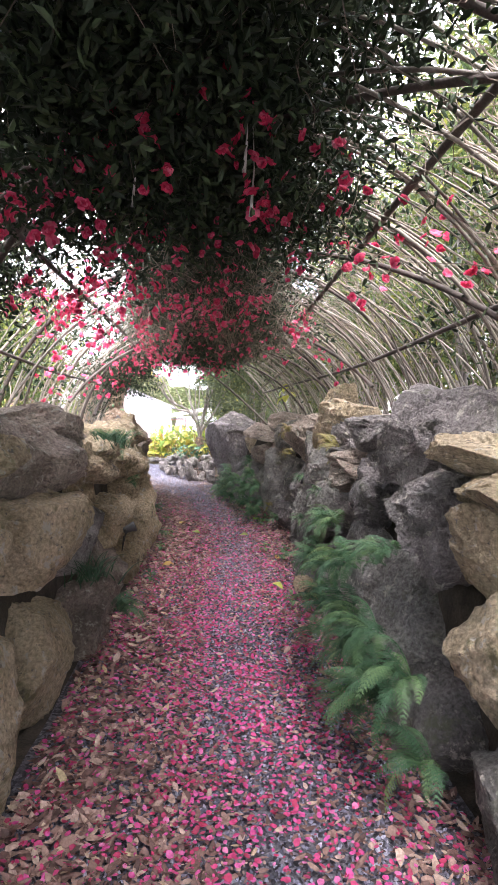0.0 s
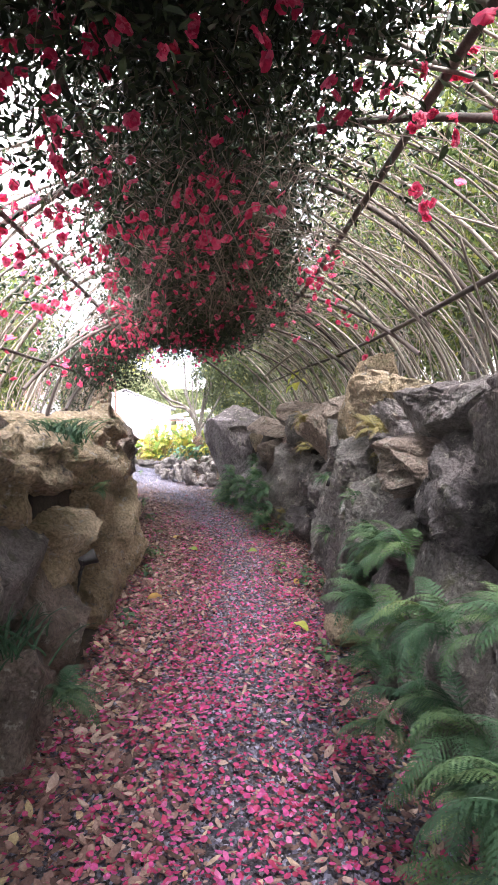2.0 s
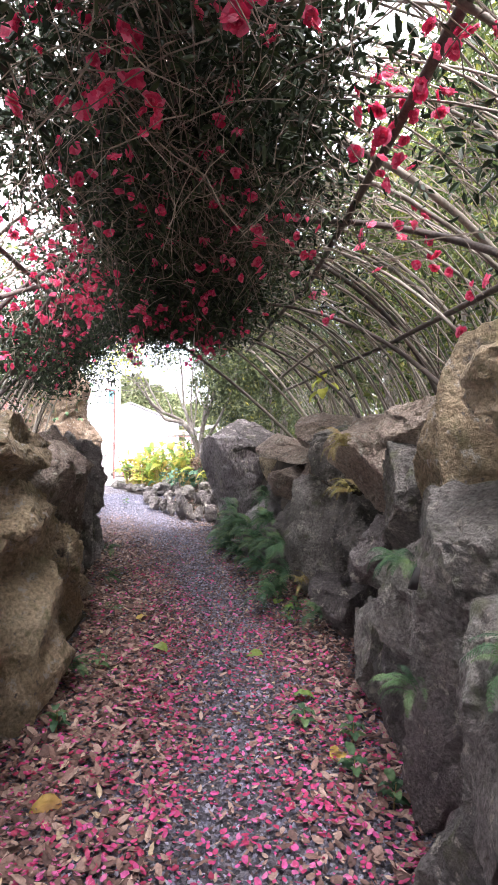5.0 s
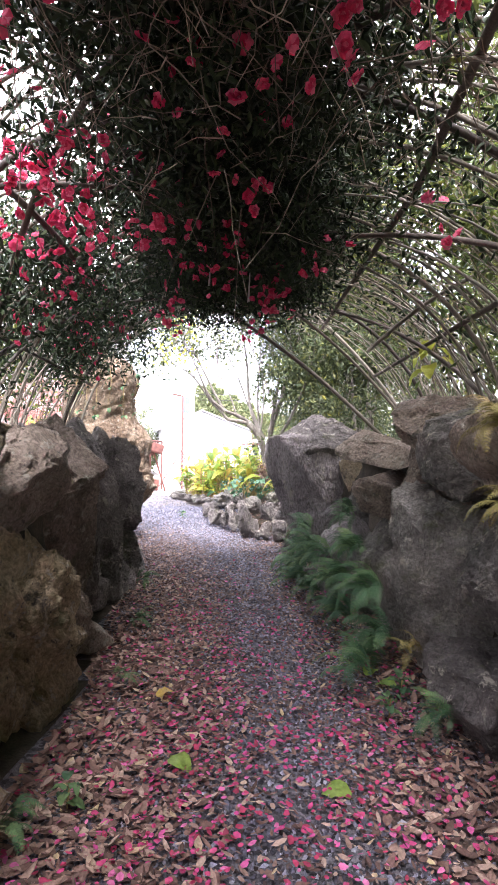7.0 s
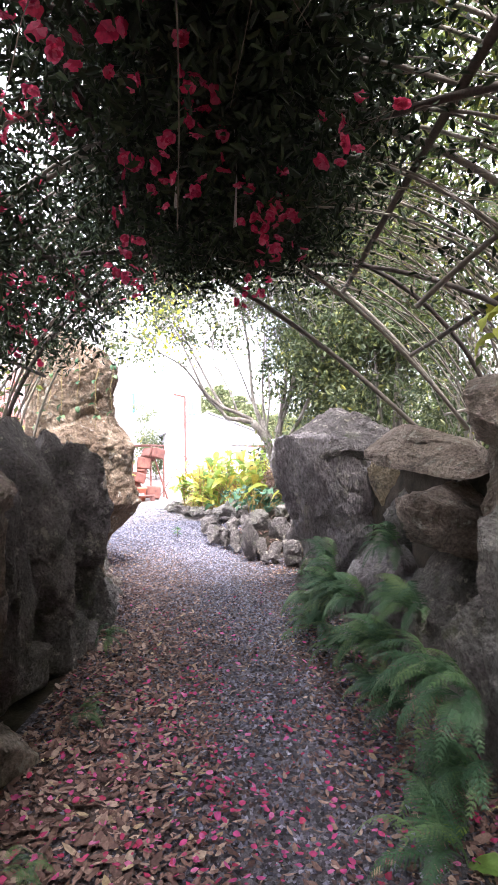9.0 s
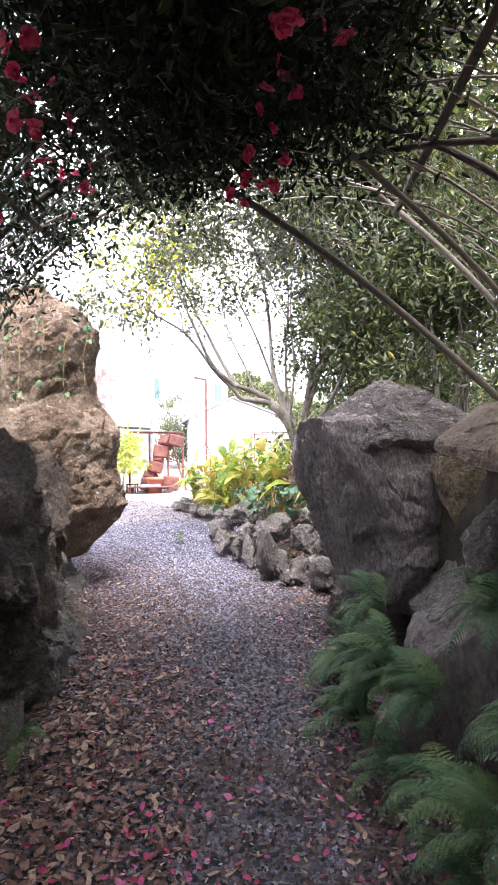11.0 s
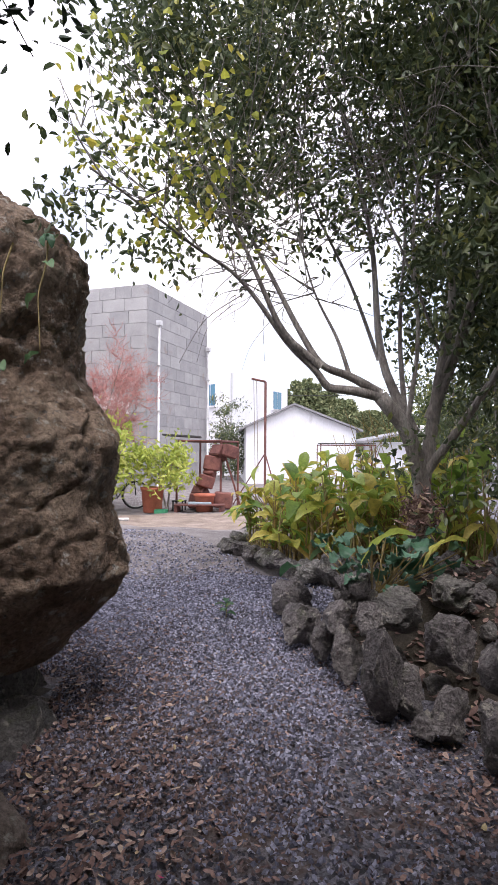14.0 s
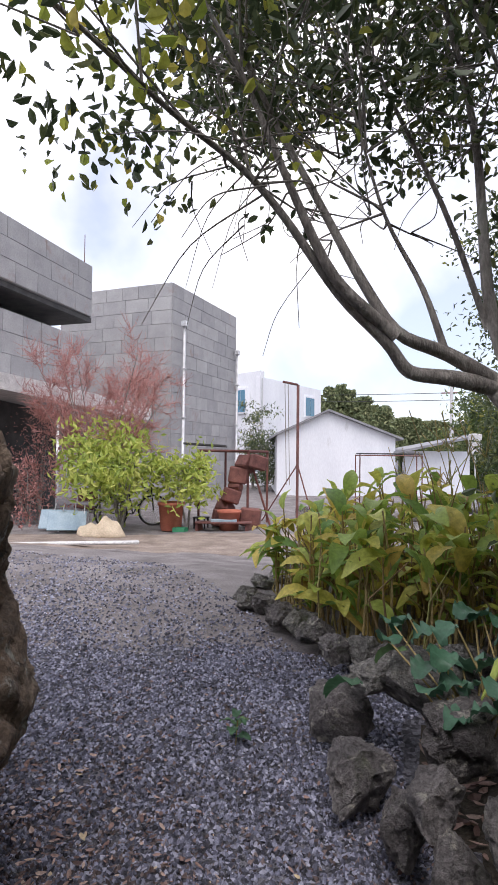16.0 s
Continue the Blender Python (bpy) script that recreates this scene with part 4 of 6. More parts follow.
for k in range(1900):
    p0 = roof_points(1, 24, -0.1, 0.3)[0] if k % 4 else roof_points(1, 14, -0.5, -0.1, 3.8, 8.4)[0]
    d = rng.normal(size=3) * np.array([1, 1, 0.7])
    d /= np.linalg.norm(d)
    L = rng.uniform(0.15, 0.55)
    u = np.linspace(0, 1, 5)[:, None]
    tw.append(tube(p0 + d * L * u + np.array([0, 0, -0.25 * L]) * u ** 2 + rng.normal(0, 0.012, (5, 3)), np.linspace(0.0028, 0.0012, 5), 3))
for k in range(900):
    p0 = arch(np.array([radians(rng.normal(94, 17))]), np.array([rng.uniform(4.0, 8.0)]), rng.uniform(0.88, 1.08))[0]
    d = rng.normal(size=3) * np.array([1, 0.7, 0.5]) + np.array([0, 0, -0.45])
    d *= rng.uniform(0.2, 0.6) / np.linalg.norm(d)
    u = np.linspace(0, 1, 6)[:, None]
    tw.append(tube(p0 + d * u + np.array([0.0, 0.0, -0.12]) * u ** 2 + rng.normal(0, 0.016, (6, 3)), np.linspace(0.0032, 0.0012, 6), 3))
tagged(part("twig_tangle", mesh_of("twig_tangle", *join(tw), TWIG), canopy, "tangle of thin dry twigs"), kind="stuff")


tw = []
for k in range(1500):
    side = rng.random() < 0.7
    th = radians(rng.uniform(12, 66) if side else rng.uniform(115, 165))
    p0 = arch(np.array([th]), np.array([rng.uniform(-1, 12.4)]), rng.uniform(1.0, 1.16))[0]
    d = np.array([-math.sin(th) * (1 if side else 1), rng.normal(0, 0.5), math.cos(th)]) + rng.normal(0, 0.4, 3)
    L = rng.uniform(0.3, 0.9)
    u = np.linspace(0, 1, 6)[:, None]
    tw.append(tube(p0 + d * L * u + rng.normal(0, 0.018, (6, 3)), np.linspace(0.0042, 0.002, 6), 3))
tagged(part("twig_tangle", mesh_of("twig_tangle", *join(tw), TWIG), arbour, "dry side shoots among the canes"), kind="stuff")


def blossom_mesh(seed, scale):
    r = np.random.default_rng(seed)
    pv, pf = [], []
    for ring, (count, tilt, size) in enumerate(((6, 0.3, 1.0), (5, 0.8, 0.85), (4, 1.2, 0.55))):
        for k in range(count):
            a = 2 * np.pi * (k + 0.4 * ring) / count + r.normal(0, 0.2)
            size = (1.0, 0.85, 0.55)[ring] * r.uniform(0.75, 1.2)
            o = len(pv)
            for u, wd in ((0.05, 0.12), (0.45, 0.4), (0.8, 0.5), (1.0, 0.36)):
                for s in (-1, 0, 1):
                    rad = size * u * math.cos(tilt * (1 - 0.45 * u))
                    h = size * u * math.sin(tilt * (1 - 0.45 * u)) - (0.06 if s == 0 else 0.0) * size + r.normal(0, 0.07 * u + 0.02)
                    x, y = rad, s * wd * size
                    pv.append(((x * math.cos(a) - y * math.sin(a)) * scale, (x * math.sin(a) + y * math.cos(a)) * scale, h * scale))
            for i in range(3):
                for j in range(2):
                    q = o + i * 3 + j
                    pf += [(q, q + 3, q + 4), (q, q + 4, q + 1)]
    return mesh_of("blossom", pv, pf, BLOOM, True)


bloom_kinds = [blossom_mesh(k, s) for k, s in enumerate((0.028, 0.033, 0.036, 0.026))]
rb = random.Random(77)


def bloom_place():
    """Clusters hang under the roof and along the left flank, few on the right."""
    while True:
        y = rb.uniform(2.2, 11.8)
        th = rb.choice((rb.gauss(94, 14), rb.gauss(104, 14), rb.gauss(112, 14), rb.gauss(120, 14), rb.gauss(130, 14), rb.gauss(122, 14), rb.gauss(62, 12)))
        if abs(th - 90) < 14 and not 3.8 < y < 8.2:
            continue
        if rb.random() < np.interp(y, [0, 2, 4, 9.5, 10.5, 12], [0.45, 0.6, 1, 0.8, 0.2, 0.08]):
            p = arch(np.array([radians(th)]), np.array([y]), 1.0)[0]
            drop = 0.52 if abs(th - 92) < 26 else 0.2
            return p + np.array([0, 0, -rb.uniform(0.05, drop)])


spots_ = [bloom_place() for _ in range(58)]
for k in range(290):
    p = spots_[k % 58] + np.array([rb.gauss(0, 0.07), rb.gauss(0, 0.09), rb.gauss(0, 0.075)])
    part("blossom", bloom_kinds[k % 4], canopy, "", p, (radians(rb.uniform(60, 230)), radians(rb.uniform(-60, 60)), rb.uniform(0, 6.28)))
more = []
spots_ = [bloom_place() for _ in range(44)]
for _ in range(20):
    spots_.append(arch(np.array([radians(rb.gauss(97, 13))]), np.array([rb.uniform(4.0, 8.2)]), 1.0)[0] + np.array([0, 0, -rb.uniform(0.15, 0.5)]))
for _ in range(15):
    spots_.append(np.array([rb.gauss(-0.05, 0.42), rb.uniform(8.4, 11.2), rb.uniform(2.5, 2.75)]))
for _ in range(14):
    spots_.append(arch(np.array([radians(rb.uniform(112, 150))]), np.array([rb.uniform(8.0, 11.8)]), 0.97)[0])
for _ in range(12):
    spots_.append(np.array([rb.gauss(-0.2, 0.4), rb.uniform(2.0, 3.8), rb.uniform(2.55, 2.8)]))
for k in range(1200):
    p = spots_[k % len(spots_)] + np.array([rb.gauss(0, 0.075), rb.gauss(0, 0.09), rb.gauss(0, 0.1)])
    src = bloom_kinds[k % 4]
    q = np.array([w.co[:] for w in src.vertices]) * rb.uniform(0.65, 0.95)
    e = np.array(Euler((radians(rb.uniform(60, 240)), radians(rb.uniform(-60, 60)), rb.uniform(0, 6.28))).to_matrix())
    more.append((q @ e.T + p, np.array([w.vertices[:] for w in src.polygons])))
tagged(part("blossoms", mesh_of("blossoms", *join(more), BLOOM, True), canopy, "further red camellia flowers among the leaves"), kind="stuff")

# foliage lumps hanging along the left flank and under the crown
rng = np.random.default_rng(23)
cn = []
for k in range(150):
    y = rng.uniform(-1, 11.8)
    th = rng.choice([rng.normal(92, 12), rng.normal(128, 18)])
    if th > 112 and 4.2 < y < 9.4:
        th = rng.normal(92, 9)
    cn.append(arch(np.array([radians(th)]), np.array([y]), 1.02)[0] + np.array([0, 0, -rng.uniform(0.0, 0.3) * (abs(th - 92) < 22)]))
cn = np.array(cn)
pick = rng.integers(0, len(cn), 36000)
lc = thinned(cn[pick] + rng.normal(0, 1, (36000, 3)) * np.array([0.14, 0.2, 0.11]))
part("foliage", mesh_of("foliage", *leaves(lc, rng.uniform(0.038, 0.064, len(lc)), rng), CAMELLIA), canopy, "drooping leaf clumps")

# leaf clumps over the first stretch and the canopy's ragged end over the exit
rng = np.random.default_rng(29)
for lo, hi, y0, y1, n in ((100, 142, 0.6, 4.0, 21000), (106, 150, 8.8, 11.4, 8000), (96, 152, 10.4, 12.5, 9500), (66, 92, 10.4, 12.0, 3500)):
    cn = arch(np.radians(rng.uniform(lo, hi, 46)), rng.uniform(y0, y1, 46), 1.1)
    lc = cn[rng.integers(0, 46, n)] + rng.normal(0, 1, (n, 3)) * np.array([0.16, 0.17, 0.13])
    part("foliage", mesh_of("foliage", *leaves(lc, rng.uniform(0.038, 0.062, n), rng), CAMELLIA), canopy, "dark leaf clumps on the arbour")


# ---- ferns on and below the walls ----
def frond_mesh(seed, mat):
    """One arching frond, a metre long along x, with toothed leaflets."""
    r = np.random.default_rng(seed)
    n = 17
    def spine(t):
        return np.stack([t * (1 - 0.12 * t), 0 * t, 0.34 * np.sin(t * 2.3) - 0.3 * t * t], -1)
    pieces = [tube(spine(np.linspace(0, 1, 14)), np.linspace(0.008, 0.002, 14), 4)]
    v, f = [], []
    for k in range(n):
        t = 0.14 + 0.85 * k / n
        c = spine(np.array([t]))[0]
        tan = spine(np.array([t + 0.01]))[0] - c
        tan /= np.linalg.norm(tan)
        w = 0.18 * math.sin(math.pi * min(0.2 + 0.8 * t ** 0.8, 1.0)) ** 0.8 * (1 - 0.2 * t) * r.uniform(0.85, 1.1) + 0.015
        for s in (-1, 1):
            d = np.array([tan[0] * 0.6, s * 0.9, tan[2] * 0.6 - 0.1 - 0.2 * r.random()])
            d /= np.linalg.norm(d)
            side = tan - d * (tan @ d)
            side /= np.linalg.norm(side)
            teeth = 9
            for q in range(teeth):
                a = q / teeth
                p0 = c + d * w * a + np.array([0, 0, -0.22 * w]) * a * a
                L = 0.023 * (1 - 0.75 * a) * (0.6 + 0.4 * math.sin(math.pi * t)) + 0.004
                for e in (-1, 1):
                    o = len(v)
                    tip = p0 + side * e * L + d * L * 0.8 + np.array([0, 0, r.normal(0, 0.004)])
                    v += [p0 - d * 0.003, p0 + d * w / teeth * 0.95, tip]
                    f += [(o, o + 1, o + 2)]
    pieces.append((np.array(v), np.array(f)))
    return mesh_of("frond", *join(pieces), mat)


FRONDS = [frond_mesh(k, FERN) for k in range(3)]
FRONDS_Y = [frond_mesh(k + 9, FERN_YELLOW) for k in range(2)]
rf = random.Random(31)


def fern(x, y, z, facing, count, length, kinds=FRONDS, label="green fern with arching fronds growing from the stone wall"):
    root = thing("fern", (x, y, z), label, "fern", "ferns along the walls")
    count += 4
    for k in range(count):
        yaw = radians(facing + rf.uniform(-85, 85))
        ob = part("frond", kinds[k % len(kinds)], root, "", (x + rf.uniform(-0.04, 0.04), y + rf.uniform(-0.05, 0.05), z), (rf.uniform(-0.3, 0.3), radians(rf.uniform(-35, 30)), yaw))
        s = length * rf.uniform(0.5, 1.05) * 0.66
        ob.scale = (s, s, s)


for x, y, z, n, s in ((1.1, 2.45, 0.12, 11, 0.55), (1.02, 2.75, 0.25, 12, 0.62), (0.95, 3.0, 0.1, 11, 0.58), (1.0, 3.35, 0.5, 11, 0.52), (1.0, 3.75, 0.4, 11, 0.5), (1.02, 4.05, 0.9, 11, 0.46),
                   (0.98, 4.35, 0.55, 12, 0.5), (0.95, 4.0, 0.15, 9, 0.42), (1.05, 3.55, 0.2, 10, 0.5), (1.08, 3.2, 0.85, 8, 0.42), (1.05, 4.6, 0.3, 9, 0.42), (1.12, 4.75, 0.8, 8, 0.4), (1.2, 5.3, 0.75, 7, 0.32), (1.2, 5.6, 0.95, 6, 0.3), (1.28, 6.75, 0.98, 10, 0.36), (1.2, 6.4, 0.55, 6, 0.3), (1.15, 8.55, 0.2, 8, 0.34),
                   (1.02, 9.5, 0.25, 12, 0.55), (0.95, 9.8, 0.45, 13, 0.58), (0.85, 10.15, 0.2, 12, 0.54), (0.9, 10.45, 0.65, 12, 0.52), (0.76, 10.7, 0.3, 12, 0.5), (0.92, 10.9, 0.85, 10, 0.46), (0.62, 11.15, 0.14, 12, 0.5), (0.52, 11.7, 0.25, 12, 0.46),
                   (0.5, 12.0, 0.12, 9, 0.34), (0.6, 12.3, 0.35, 7, 0.3),
                   (1.05, 2.6, 0.45, 12, 0.6), (1.0, 2.9, 0.55, 12, 0.58), (1.02, 3.15, 0.35, 12, 0.6), (1.02, 3.5, 0.75, 11, 0.54), (1.0, 3.85, 0.65, 12, 0.52), (1.0, 4.2, 0.3, 11, 0.48), (1.04, 4.45, 0.85, 10, 0.44), (1.08, 3.0, 0.95, 9, 0.46),
                   (1.1, 5.0, 0.55, 8, 0.4), (1.0, 9.65, 0.1, 12, 0.55), (0.9, 10.0, 0.7, 12, 0.5), (0.82, 10.35, 0.4, 13, 0.55), (0.8, 10.6, 0.1, 12, 0.5), (0.72, 11.0, 0.5, 12, 0.5), (0.62, 11.4, 0.35, 12, 0.48), (0.95, 9.3, 0.6, 10, 0.46), (0.85, 9.2, 0.15, 10, 0.5),
                   (0.48, 11.6, 0.15, 13, 0.6), (0.44, 11.9, 0.3, 13, 0.58), (0.58, 11.45, 0.4, 12, 0.56), (0.42, 12.15, 0.12, 11, 0.5), (0.56, 11.75, 0.6, 11, 0.5), (0.6, 11.2, 0.55, 12, 0.54)):
    fern(x - 0.1, y, z, 180, n + 2, s)
for x, y, z, n, s in ((-0.7, 4.05, 0.3, 10, 0.36), (-0.72, 4.35, 0.2, 8, 0.3), (-0.95, 5.4, 1.36, 10, 0.32), (-0.9, 6.0, 0.98, 8, 0.26), (-0.72, 7.75, 0.12, 8, 0.26), (-0.98, 10.2, 0.1, 7, 0.28), (-1.15, 11.0, 0.22, 7, 0.3), (-0.75, 9.1, 0.1, 5, 0.2)):
    fern(x + 0.1, y, z, 0, n + 2, s * 1.1)
for x, y, z, n, s in ((1.24, 8.05, 1.5, 8, 0.36), (1.28, 7.95, 1.2, 8, 0.34), (1.26, 5.2, 1.42, 9, 0.4), (1.3, 5.0, 1.25, 6, 0.34), (1.12, 9.1, 0.3, 5, 0.3)):
    fern(x - 0.1, y, z, 180, n + 2, s, FRONDS_Y, "yellowing autumn fern hanging from the stone wall")


# grassy tufts on top of the left wall
rgt = np.random.default_rng(33)
for x, y, z, n in ((-0.9, 5.35, 1.4, 150), (-0.95, 5.75, 1.42, 90), (-0.78, 4.1, 0.55, 60)):
    bl = []
    for k in range(n):
        a, L = rgt.uniform(0, 6.28), rgt.uniform(0.14, 0.34)
        p0 = np.array([x, y, z - 0.04]) + rgt.normal(0, 1, 3) * np.array([0.07, 0.12, 0.0])
        o = np.array([math.cos(a), math.sin(a), 0]) * L * rgt.uniform(0.3, 0.9)
        u = np.linspace(0, 1, 5)[:, None]
        bl.append(tube(p0 + o * u + np.array([0, 0, L]) * (u - 0.55 * u ** 2), np.linspace(0.0055, 0.001, 5), 3))
    tagged(new("grass_tuft", mesh_of("grass_tuft", *join(bl), FERN)), "dark green grassy tuft growing on the stone wall", "grass", "tufts on the wall", kind="stuff")


# broad-leaved seedlings at the foot of the walls
def broad_leaf(mat, length=1.0, width=0.5, cup=0.15, wave=0.0, seed=0):
    r = np.random.default_rng(seed)
    nu, nv = 9, 5
    v = []
    for i in range(nu):
        u = i / (nu - 1)
        w = width * 0.5 * (math.sin(math.pi * min(u * 0.92 + 0.06, 1)) ** 0.75)
        for j in range(nv):
            s = j / (nv - 1) * 2 - 1
            v.append((u * length, s * w, 0.18 * length * math.sin(u * 2.6) - 0.25 * length * u * u + cup * abs(s) * w + wave * math.sin(u * 16 + s * 3) * abs(s) + r.normal(0, 0.004)))
    f = [(i * nv + j, (i + 1) * nv + j, (i + 1) * nv + j + 1, i * nv + j + 1) for i in range(nu - 1) for j in range(nv - 1)]
    return mesh_of("leaf", v, f, mat, True)


SEEDLING = [broad_leaf(FERN, 0.075, 0.045, 0.2, 0.003, k) for k in range(2)]
for x, y, z in ((0.98, 7.05, 0.02), (0.92, 6.75, 0.02), (1.05, 6.55, 0.02), (0.75, 7.2, 0.02), (-0.55, 7.2, 0.02), (-0.5, 8.0, 0.02), (0.85, 8.9, 0.02), (0.95, 9.15, 0.02), (-0.55, 5.9, 0.02), (0.8, 5.2, 0.02), (-1.55, 15.2, 0.02)):
    z += float(rise(y))
    root = thing("seedling", (x, y, z), "small green broad-leaved seedling in the leaf litter", "plant", "seedlings on the path")
    part("stem", mesh_of("stem", *tube([(x, y, z - 0.01), (x + 0.01, y, z + 0.12)], 0.003, 5), STEM), root)
    for k in range(7):
        part("leaf", SEEDLING[k % 2], root, "", (x, y, z + 0.04 + 0.014 * k), (rf.uniform(-0.3, 0.3), rf.uniform(-0.5, 0.2), k * 2.4))

# a few large yellow leaves on the path
for k, (x, y) in enumerate(((-0.19, 8.4), (0.86, 6.9), (0.75, 7.6), (0.6, 8.2), (-0.35, 6.6), (0.7, 5.9), (0.95, 9.3), (0.8, 9.45), (-0.4, 9.0))):
    ob = new("fallen_leaf", broad_leaf(CANNA, 0.13, 0.1, 0.1, 0.003, 40 + k))
    ob.location, ob.rotation_euler = (x, y, float(rise(y)) + 0.035), (rf.uniform(-0.2, 0.2), rf.uniform(-0.15, 0.1), rf.uniform(0, 6.28))
    tagged(ob, "large yellow fallen leaf lying on the path", "leaf", "large fallen leaves")


# ---- shrubs and trees beside the arbour ----
def bough(points, r0, r1, sides=7):
    p = np.asarray(points, float)
    m = 5
    t = np.linspace(0, len(p) - 1, (len(p) - 1) * m + 1)
    q = np.stack([np.interp(t, np.arange(len(p)), p[:, k]) for k in range(3)], -1)
    for _ in range(3):
        q[1:-1] = 0.25 * q[:-2] + 0.5 * q[1:-1] + 0.25 * q[2:]
    return tube(q, r1 + (r0 - r1) * (1 - np.linspace(0, 1, len(q))) ** 1.5, sides)


def leafy(name, x, y, z, height, radius, count, size, leaf_mat, label, seed, stems=3, group="", low=0.25):
    """A shrub or tree: tapered stems with limbs, and a crown of leaves gathered in uneven clumps."""
    r = np.random.default_rng(seed)
    root = thing(name, (x, y, z), label, "tree" if height > 3 else "shrub", group)
    wood, tips = [], []
    for k in range(stems):
        a = r.uniform(0, 6.28)
        lean = r.uniform(0.1, 0.5) * radius
        p = [np.array([x, y, z - 0.1]), np.array([x + 0.4 * lean * math.cos(a), y + 0.4 * lean * math.sin(a), z + 0.35 * height]), np.array([x + lean * math.cos(a), y + lean * math.sin(a), z + 0.85 * height])]
        wood.append(bough(p, 0.022 * height ** 0.7, 0.008, 5))
        for q in range(7):
            t = r.uniform(0.25, 1)
            b = p[0] + (p[2] - p[0]) * t
            e = np.array([x, y, z]) + np.array([*(r.normal(0, 0.5, 2) * radius), height * r.uniform(low, 1.0)])
            wood.append(bough([b, (b + e) / 2 + np.array([0, 0, 0.1]), e], 0.008, 0.003, 3))
            tips.append(e)
    part("trunk", mesh_of("trunk", *join(wood), BARK, True), root)
    clumps = np.array(tips + [np.array([x, y, z]) + np.array([*(r.normal(0, 0.5, 2) * radius), height * r.uniform(low, 1.02)]) for _ in range(26)])
    pick = r.integers(0, len(clumps), count)
    c = clumps[pick] + r.normal(0, 1, (count, 3)) * (radius * 0.2 * r.uniform(0.5, 1.4, len(clumps)))[pick][:, None]
    c[:, 2] = np.maximum(c[:, 2], z + 0.05)
    part("crown", mesh_of("crown", *leaves(c, r.uniform(0.6, 1.2, count) * size, r, 0.46, plain=True), leaf_mat), root)
    return root


rs = random.Random(8)
for k in range(11):
    leafy("shrub_tree", 3.4 + rs.uniform(-0.3, 0.7), -1.0 + 1.6 * k, 1.25, rs.uniform(3.0, 4.3), 1.15, 4100, 0.105, HEDGE, "leafy green and yellow shrub tree behind the arbour", 200 + k, 4, "shrub trees beside the arbour")
for k in range(9):
    leafy("shrub_tree", 2.75 + rs.uniform(-0.1, 0.4), 0.5 + 1.5 * k, 1.25, rs.uniform(3.8, 5.2), 0.9, 6000, 0.09, HEDGE, "slender leafy tree rising behind the canes", 280 + k, 4, "shrub trees beside the arbour", 0.3)
for k in range(11):
    leafy("shrub_tree", 5.2 + rs.uniform(-0.6, 0.9), 0.5 + 1.75 * k, 0.9, rs.uniform(6.2, 8.2), 1.8, 6000, 0.16, HEDGE, "tall leafy green and yellow tree behind the arbour", 230 + k, 3, "trees beside the arbour")
for k in range(12):
    leafy("shrub_tree", -3.2 - rs.uniform(0, 0.9), -1.2 + 1.2 * k, 1.2, rs.uniform(2.3, 3.3), 1.0, 5000, 0.1, HEDGE, "loose green shrub behind the arbour", 260 + k, 4, "shrub trees beside the arbour")
for x, y, h, r_, n in ((1.9, 13.8, 3.4, 1.0, 4500), (1.25, 14.4, 4.3, 0.75, 5600), (1.3, 16.6, 4.2, 1.0, 8000), (0.75, 17.9, 4.4, 0.9, 7000), (1.6, 19.2, 4.8, 1.3, 9000), (0.6, 20.8, 4.4, 0.9, 6500), (2.7, 17.0, 4.4, 1.4, 7000)):
    leafy("shrub_tree", x, y, 0.25, h, r_, n, 0.085, TREE_LEAF, "dense dark green evergreen tree behind the boulder", int(300 + x * 10 + y), 4, "trees behind the boulder")

# leaf clumps caught among the canes
rng = np.random.default_rng(41)
for lo, hi, n_cl, per, y0, sc in ((28, 62, 34, 80, -1, 1.08), (118, 160, 40, 80, -1, 1.08), (38, 72, 75, 130, 7.5, 1.22), (112, 150, 34, 120, 1.4, 1.12)):
    cc = arch(np.radians(rng.uniform(lo, hi, n_cl)), rng.uniform(y0, 3.9 if y0 == 1.4 else 12.4, n_cl), sc)
    pick = np.repeat(np.arange(n_cl), per)
    c = cc[pick] + rng.normal(0, 0.15, (len(pick), 3))
    part("foliage", mesh_of("foliage", *leaves(c, rng.uniform(0.04, 0.08, len(c)), rng), HEDGE if y0 == 7.5 else CAMELLIA), canopy, "leaf clumps among the canes")

# broad yellowing leaves of a climber hanging among the canes
climber = thing("climber", (1.47, 10.8, 2.5), "climber with broad yellow-green leaves hanging on the canes", "climbing plant")
part("stem", mesh_of("stem", *bough([(1.62, 10.9, 2.55), (1.52, 10.82, 2.4), (1.46, 10.8, 2.2), (1.44, 10.78, 2.08)], 0.006, 0.003, 5), STEM), climber)
for k, (dx, dz, yaw) in enumerate(((-0.02, 0.1, 200), (0.03, 0.06, 330), (0.0, 0.0, 250), (-0.03, -0.04, 170), (0.05, 0.14, 20), (0.02, 0.2, 120))):
    part("leaf", broad_leaf(YELLOW_LEAF if k % 3 else LIME_LEAF, 0.2, 0.13, 0.15, 0.004, 140 + k), climber, "", (1.46 + dx, 10.79, 2.14 + dz), (0.2, radians(35), radians(yaw)))

